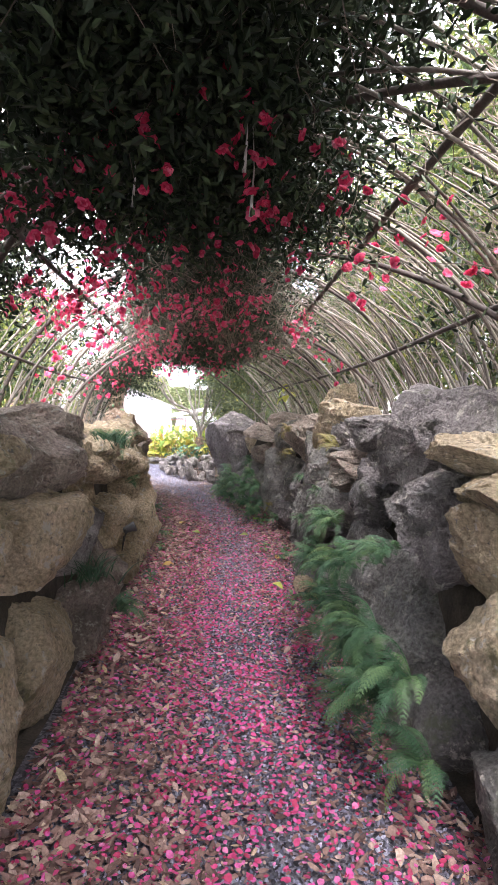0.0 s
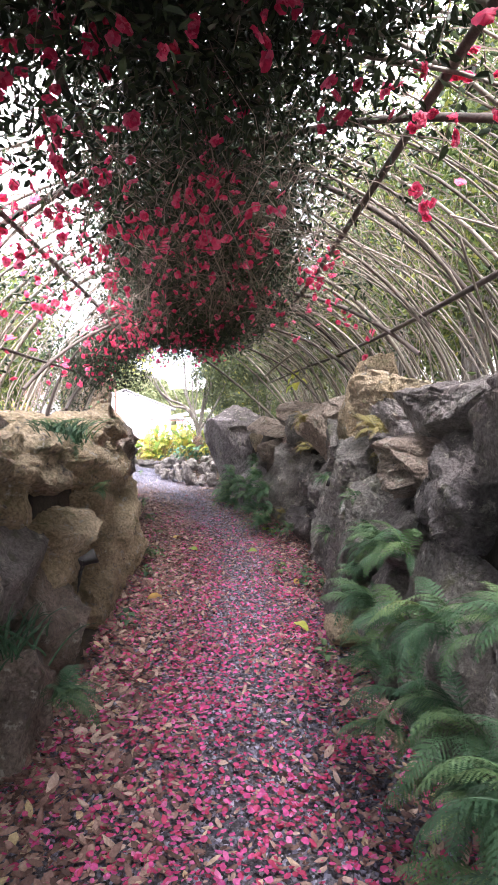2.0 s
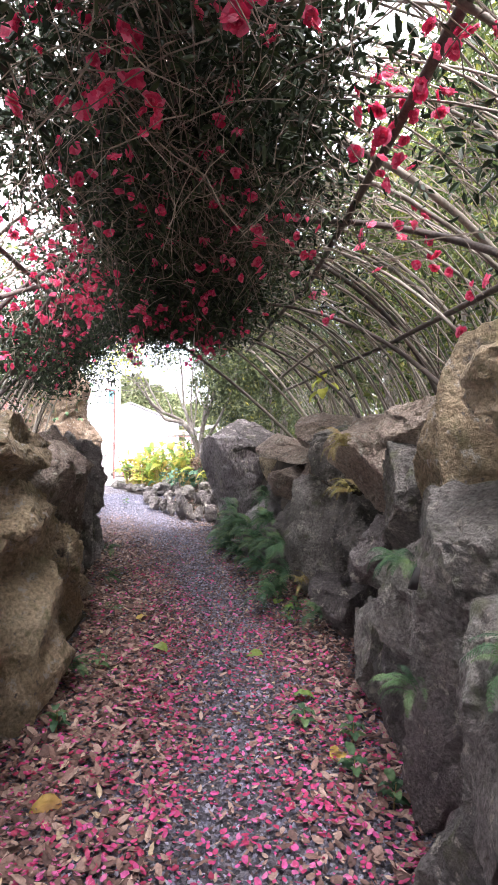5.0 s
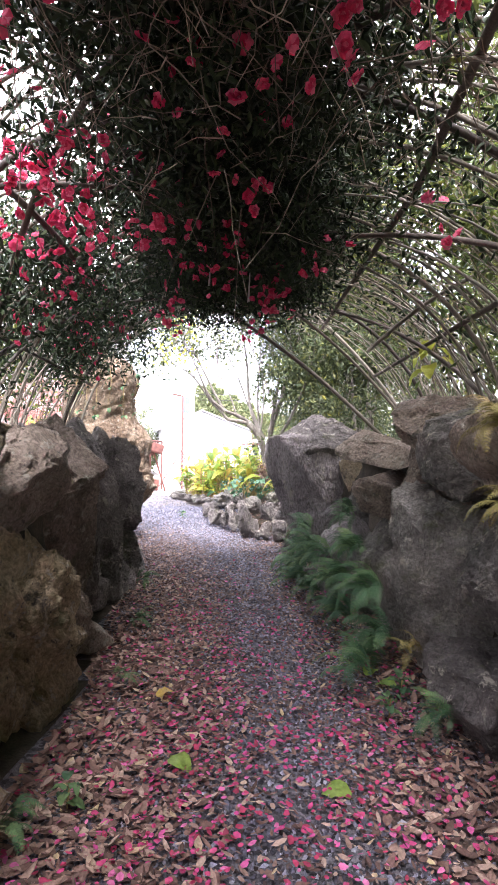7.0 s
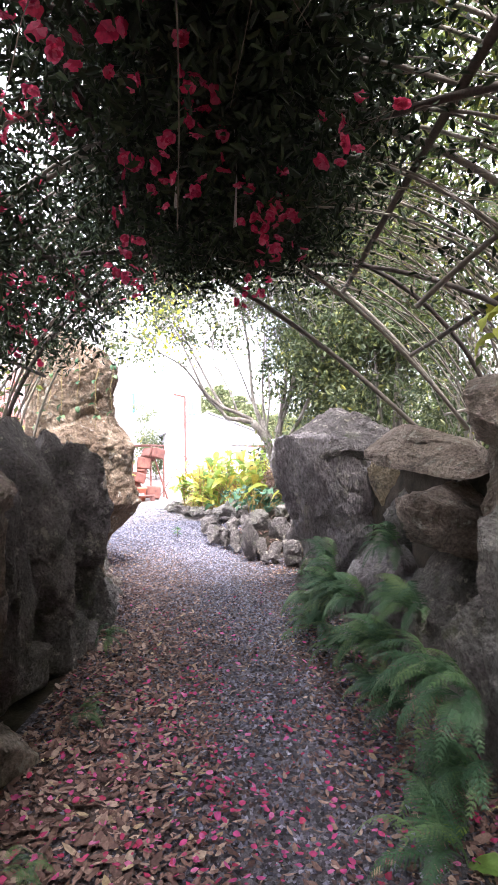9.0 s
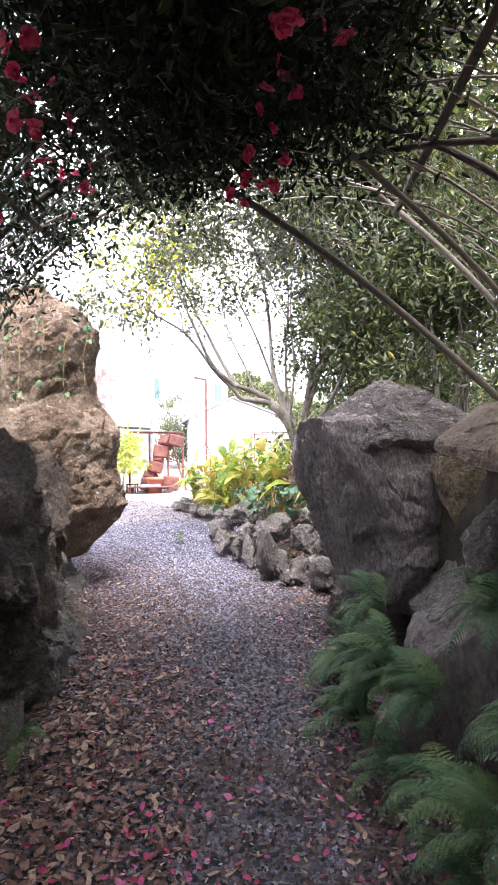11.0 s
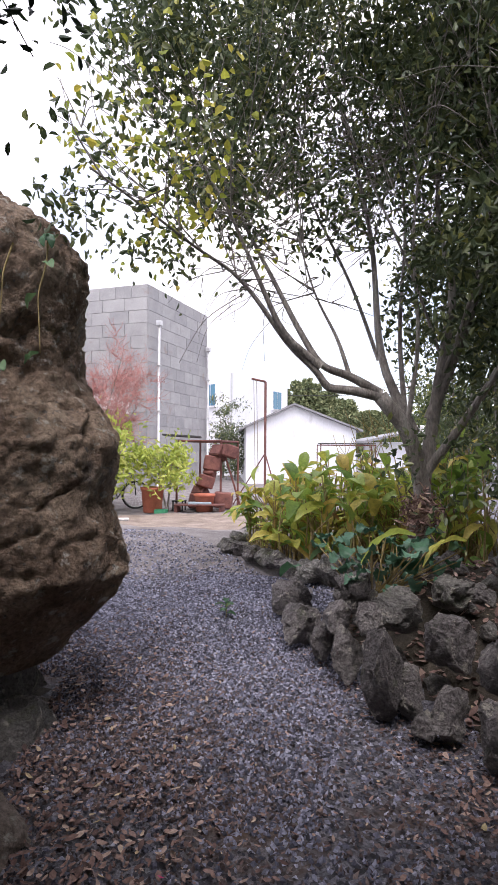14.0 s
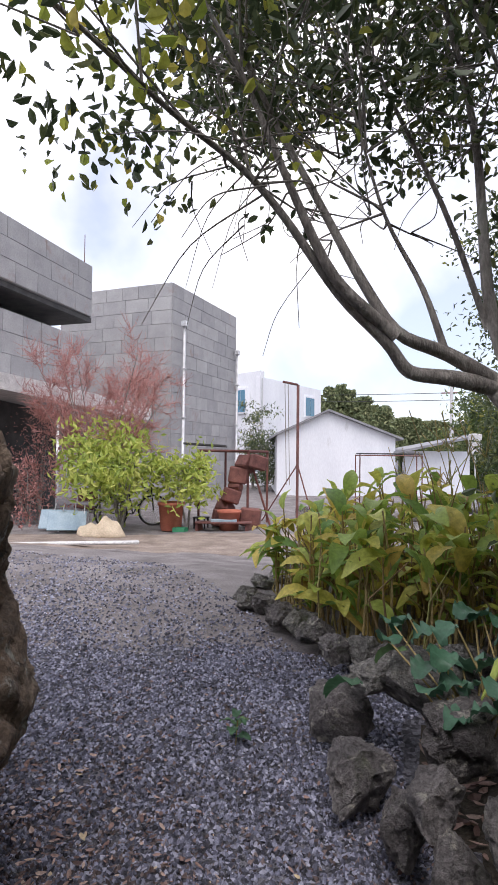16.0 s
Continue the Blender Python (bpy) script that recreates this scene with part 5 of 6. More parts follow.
# ---- tree leaning over the exit ----
tree = thing("tree", (-0.27, 15.3, 0.3), "multi-stemmed evergreen tree with grey bark leaning over the path", "tree")
limbs = [
    ([(-0.3, 15.32, 0.2), (-0.25, 15.3, 0.75), (-0.18, 15.3, 1.2), (-0.28, 15.2, 1.6), (-0.47, 15.1, 1.84)], 0.075, 0.05),
    ([(-0.47, 15.1, 1.84), (-0.64, 15.0, 1.875), (-0.8, 14.95, 1.885), (-0.86, 14.9, 1.99), (-1.03, 14.8, 2.15), (-1.22, 14.7, 2.44), (-1.34, 14.6, 2.58), (-1.5, 14.35, 2.66), (-1.62, 14.05, 2.74), (-1.8, 13.7, 2.85)], 0.036, 0.006),
    ([(-0.47, 15.1, 1.86), (-0.66, 15.0, 1.97), (-0.84, 14.9, 2.02), (-1.01, 14.9, 2.32), (-1.14, 14.9, 2.58), (-1.33, 14.9, 2.94), (-1.46, 14.8, 3.25), (-1.6, 14.6, 3.6)], 0.033, 0.008),
    ([(-0.84, 14.9, 2.02), (-1.05, 14.75, 2.2), (-1.2, 14.7, 2.55), (-1.36, 14.6, 2.95), (-1.55, 14.4, 3.3)], 0.028, 0.007),
    ([(-0.2, 15.3, 1.2), (-0.07, 15.3, 2.09), (0.01, 15.3, 2.59), (-0.11, 15.3, 3.02), (-0.1, 15.2, 3.9)], 0.05, 0.012),
    ([(-0.25, 15.25, 1.6), (-0.49, 15.3, 2.11), (-0.53, 15.3, 2.97), (-0.74, 15.3, 3.83)], 0.042, 0.01),
    ([(-0.15, 15.3, 1.7), (0.15, 15.3, 2.5), (0.32, 15.3, 3.36), (0.6, 15.2, 4.2)], 0.042, 0.01),
    ([(-0.66, 15.0, 1.965), (-0.74, 15.0, 2.22), (-0.89, 15.0, 2.5), (-1.0, 14.9, 2.9)], 0.016, 0.005),
    ([(-0.2, 15.3, 1.3), (0.2, 15.0, 1.9), (0.5, 14.6, 2.6), (0.6, 14.0, 3.2)], 0.035, 0.008),
    ([(-0.3, 15.25, 1.6), (-0.36, 15.35, 2.3), (-0.3, 15.4, 3.1), (-0.42, 15.4, 4.1)], 0.0211, 0.008),
    ([(-0.3, 15.2, 1.65), (-0.22, 15.1, 2.2), (-0.28, 15.05, 2.9), (-0.16, 15.0, 3.8)], 0.0186, 0.007),
    ([(-0.49, 15.3, 2.11), (-0.66, 15.2, 2.6), (-0.95, 15.1, 3.2), (-1.2, 15.0, 3.8)], 0.0149, 0.006),
    ([(-0.1, 15.3, 1.9), (0.08, 15.15, 2.4), (0.2, 15.05, 3.0), (0.18, 15.0, 3.8)], 0.0174, 0.007),
    ([(-0.07, 15.3, 2.09), (-0.28, 15.2, 2.7), (-0.55, 15.1, 3.3), (-0.8, 15.0, 3.9)], 0.0124, 0.006),
]
rng = np.random.default_rng(51)
tips = []
for pts, r0, r1 in limbs:
    part("limb", mesh_of("limb", *bough(pts, r0, r1, 9), BARK, True), tree)
twiglets = []
for pts, r0, r1 in limbs[1:]:
    p = np.asarray(pts)
    for q in range(13):
        t = rng.uniform(0.62, 1.0) * (len(p) - 1)
        b = np.array([np.interp(t, np.arange(len(p)), p[:, k]) for k in range(3)])
        e = b + np.clip(rng.normal(0, 1, 3), -1.4, 1.4) * np.array([0.34, 0.34, 0.22]) + np.array([-0.04, -0.02, 0.26])
        twiglets.append(bough([b, (b + e) / 2 + rng.normal(0, 0.05, 3), e], 0.006, 0.002, 4))
        tips.append(e)
        for _ in range(3):
            e2 = e + rng.normal(0, 0.2, 3)
            twiglets.append(bough([(b + e) / 2, e2 * 0.5 + e * 0.5, e2], 0.004, 0.0015, 4))
            tips.append(e2)
for k in range(14):
    b = np.array([-1.3, 14.6, 2.55]) + rng.normal(0, 0.1, 3)
    e = b + np.array([rng.uniform(-0.4, 0.05), rng.uniform(-0.2, 0.2), rng.uniform(-0.5, -0.12)])
    twiglets.append(bough([b, (b + e) / 2 + np.array([-0.05, 0, 0.06]), e], 0.004, 0.0012, 4))
tagged(part("twig_haze", mesh_of("twig_haze", *join(twiglets), BARK, True), tree, "fine bare twigs"), kind="stuff")
upper = np.stack([rng.uniform(-2.2, 1.7, 190), rng.uniform(14.2, 17.2, 190), rng.uniform(3.8, 6.2, 190)], -1)
side_ = np.stack([rng.uniform(0.0, 1.7, 60), rng.uniform(14.2, 16.4, 60), rng.uniform(2.3, 5.0, 60)], -1)
hang = np.stack([rng.uniform(-2.3, -1.5, 22), rng.uniform(13.6, 14.6, 22), rng.uniform(2.45, 3.0, 22)], -1)
low_right = np.stack([rng.uniform(-0.4, 0.9, 130), rng.uniform(14.6, 15.8, 130), rng.uniform(1.1, 2.8, 130)], -1)
cl = np.vstack([np.array(tips), hang, low_right])
cl = cl[(cl[:, 0] > -0.55) | (cl[:, 2] > 2.75) | ((cl[:, 0] < -1.5) & (cl[:, 2] > 2.4))]
cl = cl[rng.random(len(cl)) < 0.42]
c = cl[rng.integers(0, len(cl), 7000)] + rng.normal(0, 0.08, (7000, 3))
part("crown", mesh_of("crown", *leaves(c, rng.uniform(0.04, 0.07, len(c)), rng, 0.52, 0.4), TREE_LEAF), tree, "dark green leaves with a few yellow ones")
c = low_right[rng.integers(0, 130, 3500)] + rng.normal(0, 0.1, (3500, 3))
c = c[((c[:, 0] > 0.0) | (c[:, 2] > 2.2)) & (c[:, 2] > 1.5)]
part("crown", mesh_of("crown", *leaves(c, rng.uniform(0.04, 0.075, len(c)), rng, 0.52, 0.4), TREE_LEAF), tree, "small leaves crowding round the stems")
c = np.vstack([upper[rng.integers(0, 190, 52000)] + rng.normal(0, 0.16, (52000, 3)), side_[rng.integers(0, 60, 22000)] + rng.normal(0, 0.17, (22000, 3))])
part("crown", mesh_of("crown", *leaves(c, rng.uniform(0.05, 0.09, len(c)), rng, 0.55, 0.4, plain=True), TREE_LEAF), tree, "dense dark green leaves of the upper crown")

yc = np.stack([rng.uniform(-2.1, -1.2, 22), rng.uniform(13.8, 14.9, 22), rng.uniform(2.75, 3.45, 22)], -1)
yl = yc[rng.integers(0, 22, 360)] + rng.normal(0, 0.12, (360, 3))
part("yellow_foliage", mesh_of("yellow_foliage", *leaves(yl, rng.uniform(0.04, 0.07, 360), rng, 0.75, 0.3), YELLOW_LEAF), tree, "broad yellowing leaves of a climber")

# foliage drooping beside the exit on the left
cn = np.stack([rng.uniform(-1.7, -1.0, 18), rng.uniform(8.6, 10.8, 18), rng.uniform(2.0, 2.65, 18)], -1)
pick = rng.integers(0, 18, 2600)
part("foliage", mesh_of("foliage", *leaves(cn[pick] + rng.normal(0, 0.12, (2600, 3)), rng.uniform(0.038, 0.064, 2600), rng), CAMELLIA), canopy, "leaves drooping beside the exit")

epi = np.random.default_rng(71)
ep = np.array([-0.2, 15.18, 1.08]) + epi.normal(0, 1, (420, 3)) * np.array([0.06, 0.06, 0.07])
clump = new("dried_plant", mesh_of("dried_plant", *leaves(ep, epi.uniform(0.04, 0.08, 420), epi, 0.3, 0.2), LITTER))
tagged(clump, "dried reddish brown leaf clump on the tree trunk", "dried plant", kind="stuff")

# ---- planting bed ----
CANNA_LEAVES = [broad_leaf(CANNA, ln, wd, 0.3, 0.008, 60 + k) for k, (ln, wd) in enumerate(((0.4, 0.17), (0.34, 0.15), (0.46, 0.2), (0.3, 0.11)))]
rc = random.Random(61)
for k in range(140):
    x, y = rc.uniform(-2.45, 0.7), rc.uniform(17.75, 20.6)
    if y < 18.9 - 1.15 * float(smooth_step(-2.62, -1.3, x)):
        continue
    h = rc.uniform(0.35, 0.8) + 0.14 * (y - 17.7) * 0.6 + 0.14 * (x + 2.4)
    x, y, z0 = bed_place(x, y)
    h *= 0.84
    root = thing("canna_plant", (x, y, z0), "yellow-green broad-leaved plant with dry stems in the bed", "plant", "plants in the bed")
    top = (x + rc.uniform(-0.1, 0.1), y + rc.uniform(-0.1, 0.1), z0 + h)
    part("stem", mesh_of("stem", *bough([(x, y, z0 - 0.04), (x + 0.02, y, z0 + h * 0.5), top], 0.011, 0.005, 5), STEM), root)
    for q in range(rc.randint(6, 9)):
        u = rc.uniform(0.18, 1.0)
        ob = part("leaf", CANNA_LEAVES[rc.randrange(4)], root, "", (x + (top[0] - x) * u, y + (top[1] - y) * u, z0 + h * u), (rc.uniform(-0.5, 0.5), radians(rc.uniform(-75, 25)), rc.uniform(0, 6.28)))
        s = rc.uniform(0.36, 0.78)
        ob.scale = (s, s, s)
st = []
for k in range(520):
    x, y = rc.uniform(-2.4, 1.7), rc.uniform(17.8, 20.5)
    if y < 18.9 - 1.15 * float(smooth_step(-2.62, -1.3, x)):
        continue
    h = rc.uniform(0.2, 0.62)
    x, y, z0 = bed_place(x, y)
    st.append(tube([(x, y, z0 - 0.03), (x + rc.gauss(0, 0.05), y + rc.gauss(0, 0.05), z0 + h * 0.6), (x + rc.gauss(0, 0.1), y + rc.gauss(0, 0.1), z0 + h)], (0.008, 0.006, 0.003), 4))
for k in range(16):
    x, y, h = rc.uniform(-1.6, 1.4), rc.uniform(18.2, 20.2), rc.uniform(1.3, 2.0)
    x, y, z0 = bed_place(x, y)
    h *= 0.74
    st.append(bough([(x, y, z0 - 0.03), (x + 0.05, y, z0 + h * 0.6), (x + rc.uniform(-0.2, 0.2), y, z0 + h)], 0.008, 0.003, 5))
    for q in range(4):
        st.append(tube([(x + 0.05, y, z0 + h * 0.8), (x + rc.gauss(0, 0.1), y, z0 + h * rc.uniform(0.85, 1.0))], 0.003, 4))
tagged(new("dry_stems", mesh_of("dry_stems", *join(st), STEM)), "dry brown stems standing among the bed plants", "stems", kind="stuff")

ROUND = [broad_leaf(BLUE_LEAF, 0.1, 0.115, 0.35, 0.012, 80 + k) for k in range(3)]
root = thing("ligularia", (-0.5, 15.0, 0.68), "clump of wavy round blue-green leaves above the stones", "plant")
for k in range(56):
    x, y, z = -0.36 + rc.gauss(0, 0.2), 14.98 + rc.gauss(0, 0.2), 0.68 + rc.uniform(0.0, 0.28)
    part("stem", mesh_of("stem", *tube([(-0.5 + rc.gauss(0, 0.06), 15.0 + rc.gauss(0, 0.06), 0.52), (x, y, z)], 0.004, 4), STEM), root)
    part("leaf", ROUND[k % 3], root, "", (x, y, z), (rc.uniform(-0.5, 0.5), radians(rc.uniform(-20, 50)), radians(180 + rc.uniform(-110, 110))))
for x, y, z, s, lab in ((-0.95, 14.85, 0.6, 1.7, "large green leaf"), (-0.8, 15.1, 0.66, 1.5, "large green leaf"), (-0.25, 14.7, 0.85, 1.9, "large yellow leaf"), (0.05, 14.9, 0.8, 1.7, "large yellow leaf")):
    ob = part("leaf", CANNA_LEAVES[1] if "yellow" in lab else SEEDLING[0], root, lab, (x, y, z + 0.15), (0.3, radians(20), radians(200 + 40 * x)))
    s = s * (0.55 if "yellow" in lab else 1.3)
    ob.scale = (s, s, s)

# small stones and dead leaves over the bank
rbs = random.Random(83)
for k in range(70):
    x, y = rbs.uniform(-1.0, 0.5), rbs.uniform(13.9, 15.9)
    if x < float(right_face(y)) + 0.2:
        continue
    q = rbs.uniform(0.08, 0.22)
    loose_stone(x, y, float(ground_height(x, y)) + q * 0.2, q, q * 0.85, q * 0.75, ("grey", "dark", "grey")[k % 3], group="small stones on the bank", sub=3, on_rise=False)
rng = np.random.default_rng(84)
bx, by = rng.uniform(-1.1, 1.2, 2600), rng.uniform(13.7, 16.2, 2600)
kp = bx > right_face(by) + 0.12
bx, by = bx[kp], by[kp]
tagged(new("fallen_leaves", mesh_of("fallen_leaves", *fallen(bx, by, rng.uniform(0.03, 0.085, len(bx)), 0.5, 0.3, 0.02), LITTER)), "dry brown leaves lying between the bank stones", "fallen leaves", kind="stuff")


# ---- yard beyond the bed ----
# stone-clad tower
tower = thing("stone_building", (-9.4, 30.9, 0), "flat-roofed building clad in grey stone slabs", "building")
C0, C1, C2 = (-9.45, 30.9), (-9.0, 36.3), (-14.2, 31.25)
part("wall", slab(C0, C1, 0.3, -0.2, 7.5, CONCRETE), tower)
part("wall", slab(C2, (C0[0] - 0.02, C0[1] + 0.0), 0.3, -0.2, 7.5, CONCRETE), tower)
part("wall", slab((-9.0, 36.3), (-14.2, 36.6), 0.3, -0.2, 7.5, CONCRETE), tower)
part("roof", mesh_of("roof", [(-9.5, 31.1, 7.3), (-9.1, 36.2, 7.3), (-14.2, 36.4, 7.3), (-14.2, 31.4, 7.3)], [(0, 1, 2, 3)], ROOF), tower)
rt = random.Random(91)


def clad(parent, a, b, z0, z1, rows, cols, name="panel"):
    """Stone slabs of the cladding, each proud by a few millimetres, laid in courses along a wall from a to b."""
    a, b = Vector((*a, 0)), Vector((*b, 0))
    d = (b - a)
    length = d.length
    d.normalize()
    out = Vector((d.y, -d.x, 0))
    h = (z1 - z0) / rows
    w = length / cols
    kinds = {c: block(length / c - 0.012, 0.03, h - 0.012, CONCRETE, 0.004, name) for c in (cols - 1, cols, cols + 1)}
    ang = math.atan2(d.y, d.x)
    for i in range(rows):
        per_row = cols + (0, 1, -1, 0, -1, 1)[(i * 5 + rows) % 6]
        w = length / per_row
        for j in range(per_row):
            c = a + d * (w * (j + 0.5)) + out * rt.uniform(0.006, 0.014)
            part(name, kinds[per_row], parent, "", (c.x, c.y, z0 + i * h), (0, 0, ang))


clad(tower, C0, C1, 0.0, 7.6, 16, 6)
clad(tower, C2, C0, 0.0, 7.6, 16, 6)
for x, y, z in ((-9.13, 30.9 + 0.35, 6.1), (-8.82, 36.0, 5.9)):
    pipe = thing("drain_pipe", (x, y, 0), "white metal drain pipe on the stone building", "pipe", "drain pipes")
    part("pipe", mesh_of("pipe", *tube([(x, y, 0), (x, y, z)], 0.05, 10), METAL, True), pipe)
    part("hopper", block(0.2, 0.2, 0.2, METAL, 0.02), pipe, "", (x, y, z))
    for q in range(3):
        part("bracket", block(0.16, 0.14, 0.04, METAL, 0.005), pipe, "", (x, y, 1.2 + 1.7 * q))

# wing with overhanging roof slab
wing = thing("stone_building", (-10.4, 26, 0), "grey stone wing with a deep shaded balcony and low eaves", "building")
W0, W1 = (-10.2, 21.5), (-10.45, 27.5)
part("parapet", slab(W0, W1, 0.35, 5.65, 7.15, CONCRETE), wing)
part("parapet", slab(W1, (-15.5, 27.7), 0.35, 5.65, 7.15, CONCRETE), wing)
clad(wing, W0, W1, 5.66, 7.16, 3, 7)
# balcony wall, ceiling and ground-floor wall get their shade from a near-black colour
part("balcony", slab((-11.6, 21.5), (-11.85, 27.4), 0.3, 3.3, 5.7, SHADE_AND_DARK_PANEL), wing, "recessed balcony wall with shade painted in its dark colour")
part("balustrade", slab((-10.25, 21.5), (-10.5, 27.4), 0.25, 3.4, 4.95, CONCRETE), wing)
clad(wing, (-10.25, 21.5), (-10.5, 27.4), 3.42, 4.97, 3, 7)
part("ceiling_slab", mesh_of("ceiling_slab", [(-10.3, 21.5, 5.64), (-10.5, 27.6, 5.64), (-15, 27.6, 5.64), (-15, 21.5, 5.64), (-10.3, 21.5, 5.5), (-10.5, 27.6, 5.5), (-15, 27.6, 5.5), (-15, 21.5, 5.5)], [(0, 1, 2, 3), (4, 5, 6, 7), (0, 1, 5, 4), (1, 2, 6, 5)], SHADE_AND_DARK_PANEL), wing)
part("wall", slab((-11.3, 21.5), (-11.5, 27.4), 0.3, -0.1, 3.3, SHADE_AND_DARK_PANEL), wing, "ground-floor wall with shade painted in its dark colour")
part("eave_board", mesh_of("eave_board", [(-10.0, 21.5, 3.45), (-8.7, 28.0, 3.03), (-12, 28.4, 3.2), (-12, 21.5, 3.6), (-10.0, 21.5, 3.1), (-8.7, 28.0, 2.6), (-12, 28.4, 2.8), (-12, 21.5, 3.2)], [(0, 1, 2, 3), (7, 6, 5, 4), (0, 4, 5, 1), (1, 5, 6, 2)], PAINT_WHITE), wing, "pale low eaves board")
part("aerial", mesh_of("aerial", *tube([(-10.5, 27.2, 7.1), (-10.5, 27.2, 8.0)], 0.012, 5), RUST), wing)

# white gabled house
house = thing("gabled_house", (-4.8, 36.6, 0), "white rendered gabled house with a grey roof", "house")
h0, h1, hm = Vector((-7.0, 35.9, 0)), Vector((-2.35, 37.4, 0)), Vector((-5.0, 36.55, 0))
back = Vector((-0.3, 0.95, 0)).normalized() * 7
gable = [(h0.x, h0.y, -0.2), (h1.x, h1.y, -0.2), (h1.x, h1.y, 2.42), (hm.x, hm.y, 3.48), (h0.x, h0.y, 2.48)]
gb = [(p[0] + back.x, p[1] + back.y, p[2]) for p in gable]
bm = bmesh.new()
vv = [bm.verts.new(p) for p in gable + gb]
bm.faces.new(vv[:5])
bm.faces.new(vv[9:4:-1])
for i, j in ((0, 1), (1, 2), (4, 0)):
    bm.faces.new((vv[i], vv[j], vv[j + 5], vv[i + 5]))
hme = bpy.data.meshes.new("wall")
bm.to_mesh(hme)
bm.free()
hme.materials.append(WHITE_WALL)
part("wall", hme, house)
for a, b in ((4, 3), (2, 3)):
    pa, pb = Vector(gable[a]), Vector(gable[b])
    out = (pa - pb).normalized() * 0.3
    fr = -back.normalized() * 0.22
    up = Vector((0, 0, 0.1))
    q = [pa + out + fr, pb + fr, pb + back, pa + out + back]
    v = [p + Vector((0, 0, 0.01)) for p in q] + [p + up for p in q]
    part("roof", mesh_of("roof", [tuple(p) for p in v], [(0, 1, 2, 3), (7, 6, 5, 4), (0, 4, 5, 1), (1, 5, 6, 2), (2, 6, 7, 3), (3, 7, 4, 0)], ROOF), house, "thin grey roof slope")
win = part("window", block(0.35, 0.08, 0.5, GLASS, 0.01), house, "", (-7.02, 36.15, 1.75), (0, 0, radians(108)))
porch = thing("porch", (-1.4, 38.5, 0), "low white porch with a sloping grey roof beside the house", "building")
part("wall", slab((-2.0, 38.0), (0.6, 38.9), 0.2, -0.1, 1.9, WHITE_WALL), porch)
part("roof", mesh_of("roof", [(-2.4, 37.2, 1.75), (1.0, 38.4, 2.5), (0.6, 41, 2.6), (-2.8, 40, 1.9), (-2.4, 37.2, 1.85), (1.0, 38.4, 2.6), (0.6, 41, 2.7), (-2.8, 40, 2.0)], [(3, 2, 1, 0), (4, 5, 6, 7), (0, 1, 5, 4), (1, 2, 6, 5), (3, 0, 4, 7)], ROOF), porch)

# white two-storey building
block_b = thing("white_building", (-10, 45, 0), "white streaked two-storey building with blue windows", "building")
part("wall", slab((-13.5, 45.3), (-10.0, 43.3), 0.3, -0.2, 6.35, WHITE_WALL), block_b)
part("wall", slab((-10.0, 43.3), (-8.0, 50.4), 0.3, -0.2, 6.0, WHITE_WALL), block_b)
part("roof", mesh_of("roof", [(-13.5, 45.5, 6.0), (-10.1, 43.5, 6.0), (-8.1, 50.3, 5.9), (-12, 51, 5.9)], [(0, 1, 2, 3)], ROOF), block_b)
for (x, y, z, w, h, ang) in ((-11.35, 44.0, 4.0, 0.95, 1.5, -29.7), (-8.42, 48.75, 4.1, 1.3, 1.35, 74.3)):
    wd = part("window", block(w, 0.14, h, WHITE_WALL, 0.01), block_b, "white window frame", (x, y, z), (0, 0, radians(ang)))
    for q in (-1, 1):
        pn = new("pane", block(w * 0.4, 0.06, h * 0.84, GLASS, 0.004))
        pn.parent = wd
        pn.location = (q * w * 0.22, -0.06, h * 0.07)
part("pipe", mesh_of("pipe", *tube([(-9.85, 43.2, 0), (-9.85, 43.2, 5.9)], 0.05, 7), METAL), block_b)

# far wooded hill
hill = thing("far_pines", (-9, 78, 0), "distant dark pine wood on a rise", "trees", kind="stuff")
pieces = []
hr = np.random.default_rng(7)
for k in range(110):
    x = hr.uniform(-19, 6)
    y = 76 + hr.uniform(-3, 8)
    top = np.interp(x, [-19, -17, -14, -11, -8, -5, -2, 2, 6], [7.5, 7.6, 8.2, 9.4, 8.0, 6.2, 5.4, 5.0, 4.6]) * hr.uniform(0.88, 1.03)
    n = 620
    zz = top - (hr.random(n) ** 1.5) * top * 0.75
    rad = 0.5 + 2.0 * np.clip((top - zz) / 5, 0, 1)
    a = hr.uniform(0, 6.28, n)
    rr = rad * np.sqrt(hr.random(n))
    c = np.stack([x + rr * np.cos(a), y + rr * np.sin(a), zz], -1)
    pieces.append(leaves(c, hr.uniform(0.25, 0.6, n), hr, 0.6, -0.2, plain=True))
    pieces.append(tube([(x, y, 0), (x, y, top * 0.95)], (0.16, 0.05), 5))
part("wood", mesh_of("wood", *join(pieces), PINE), hill)
for x, y, h, r_ in ((3.6, 42, 4.6, 2.4), (6.5, 40, 5.2, 2.6), (1.6, 46, 4.4, 2.2), (9.5, 44, 5.6, 3.0)):
    leafy("hedge_tree", x, y, 0, h, r_, 5200, 0.28, HEDGE, "rounded green tree at the far edge of the garden", int(400 + x * 10), 3, "trees at the garden edge", 0.05)
for x, y, h in ((-9.5, 40.5, 4.2), (-8.3, 38.6, 2.4)):
    leafy("shrub", x, y, 0, h, 0.9, 2200, 0.16, TREE_LEAF, "dark evergreen shrub between the buildings", int(430 - x * 3), 3, "shrubs between the buildings", 0.1)

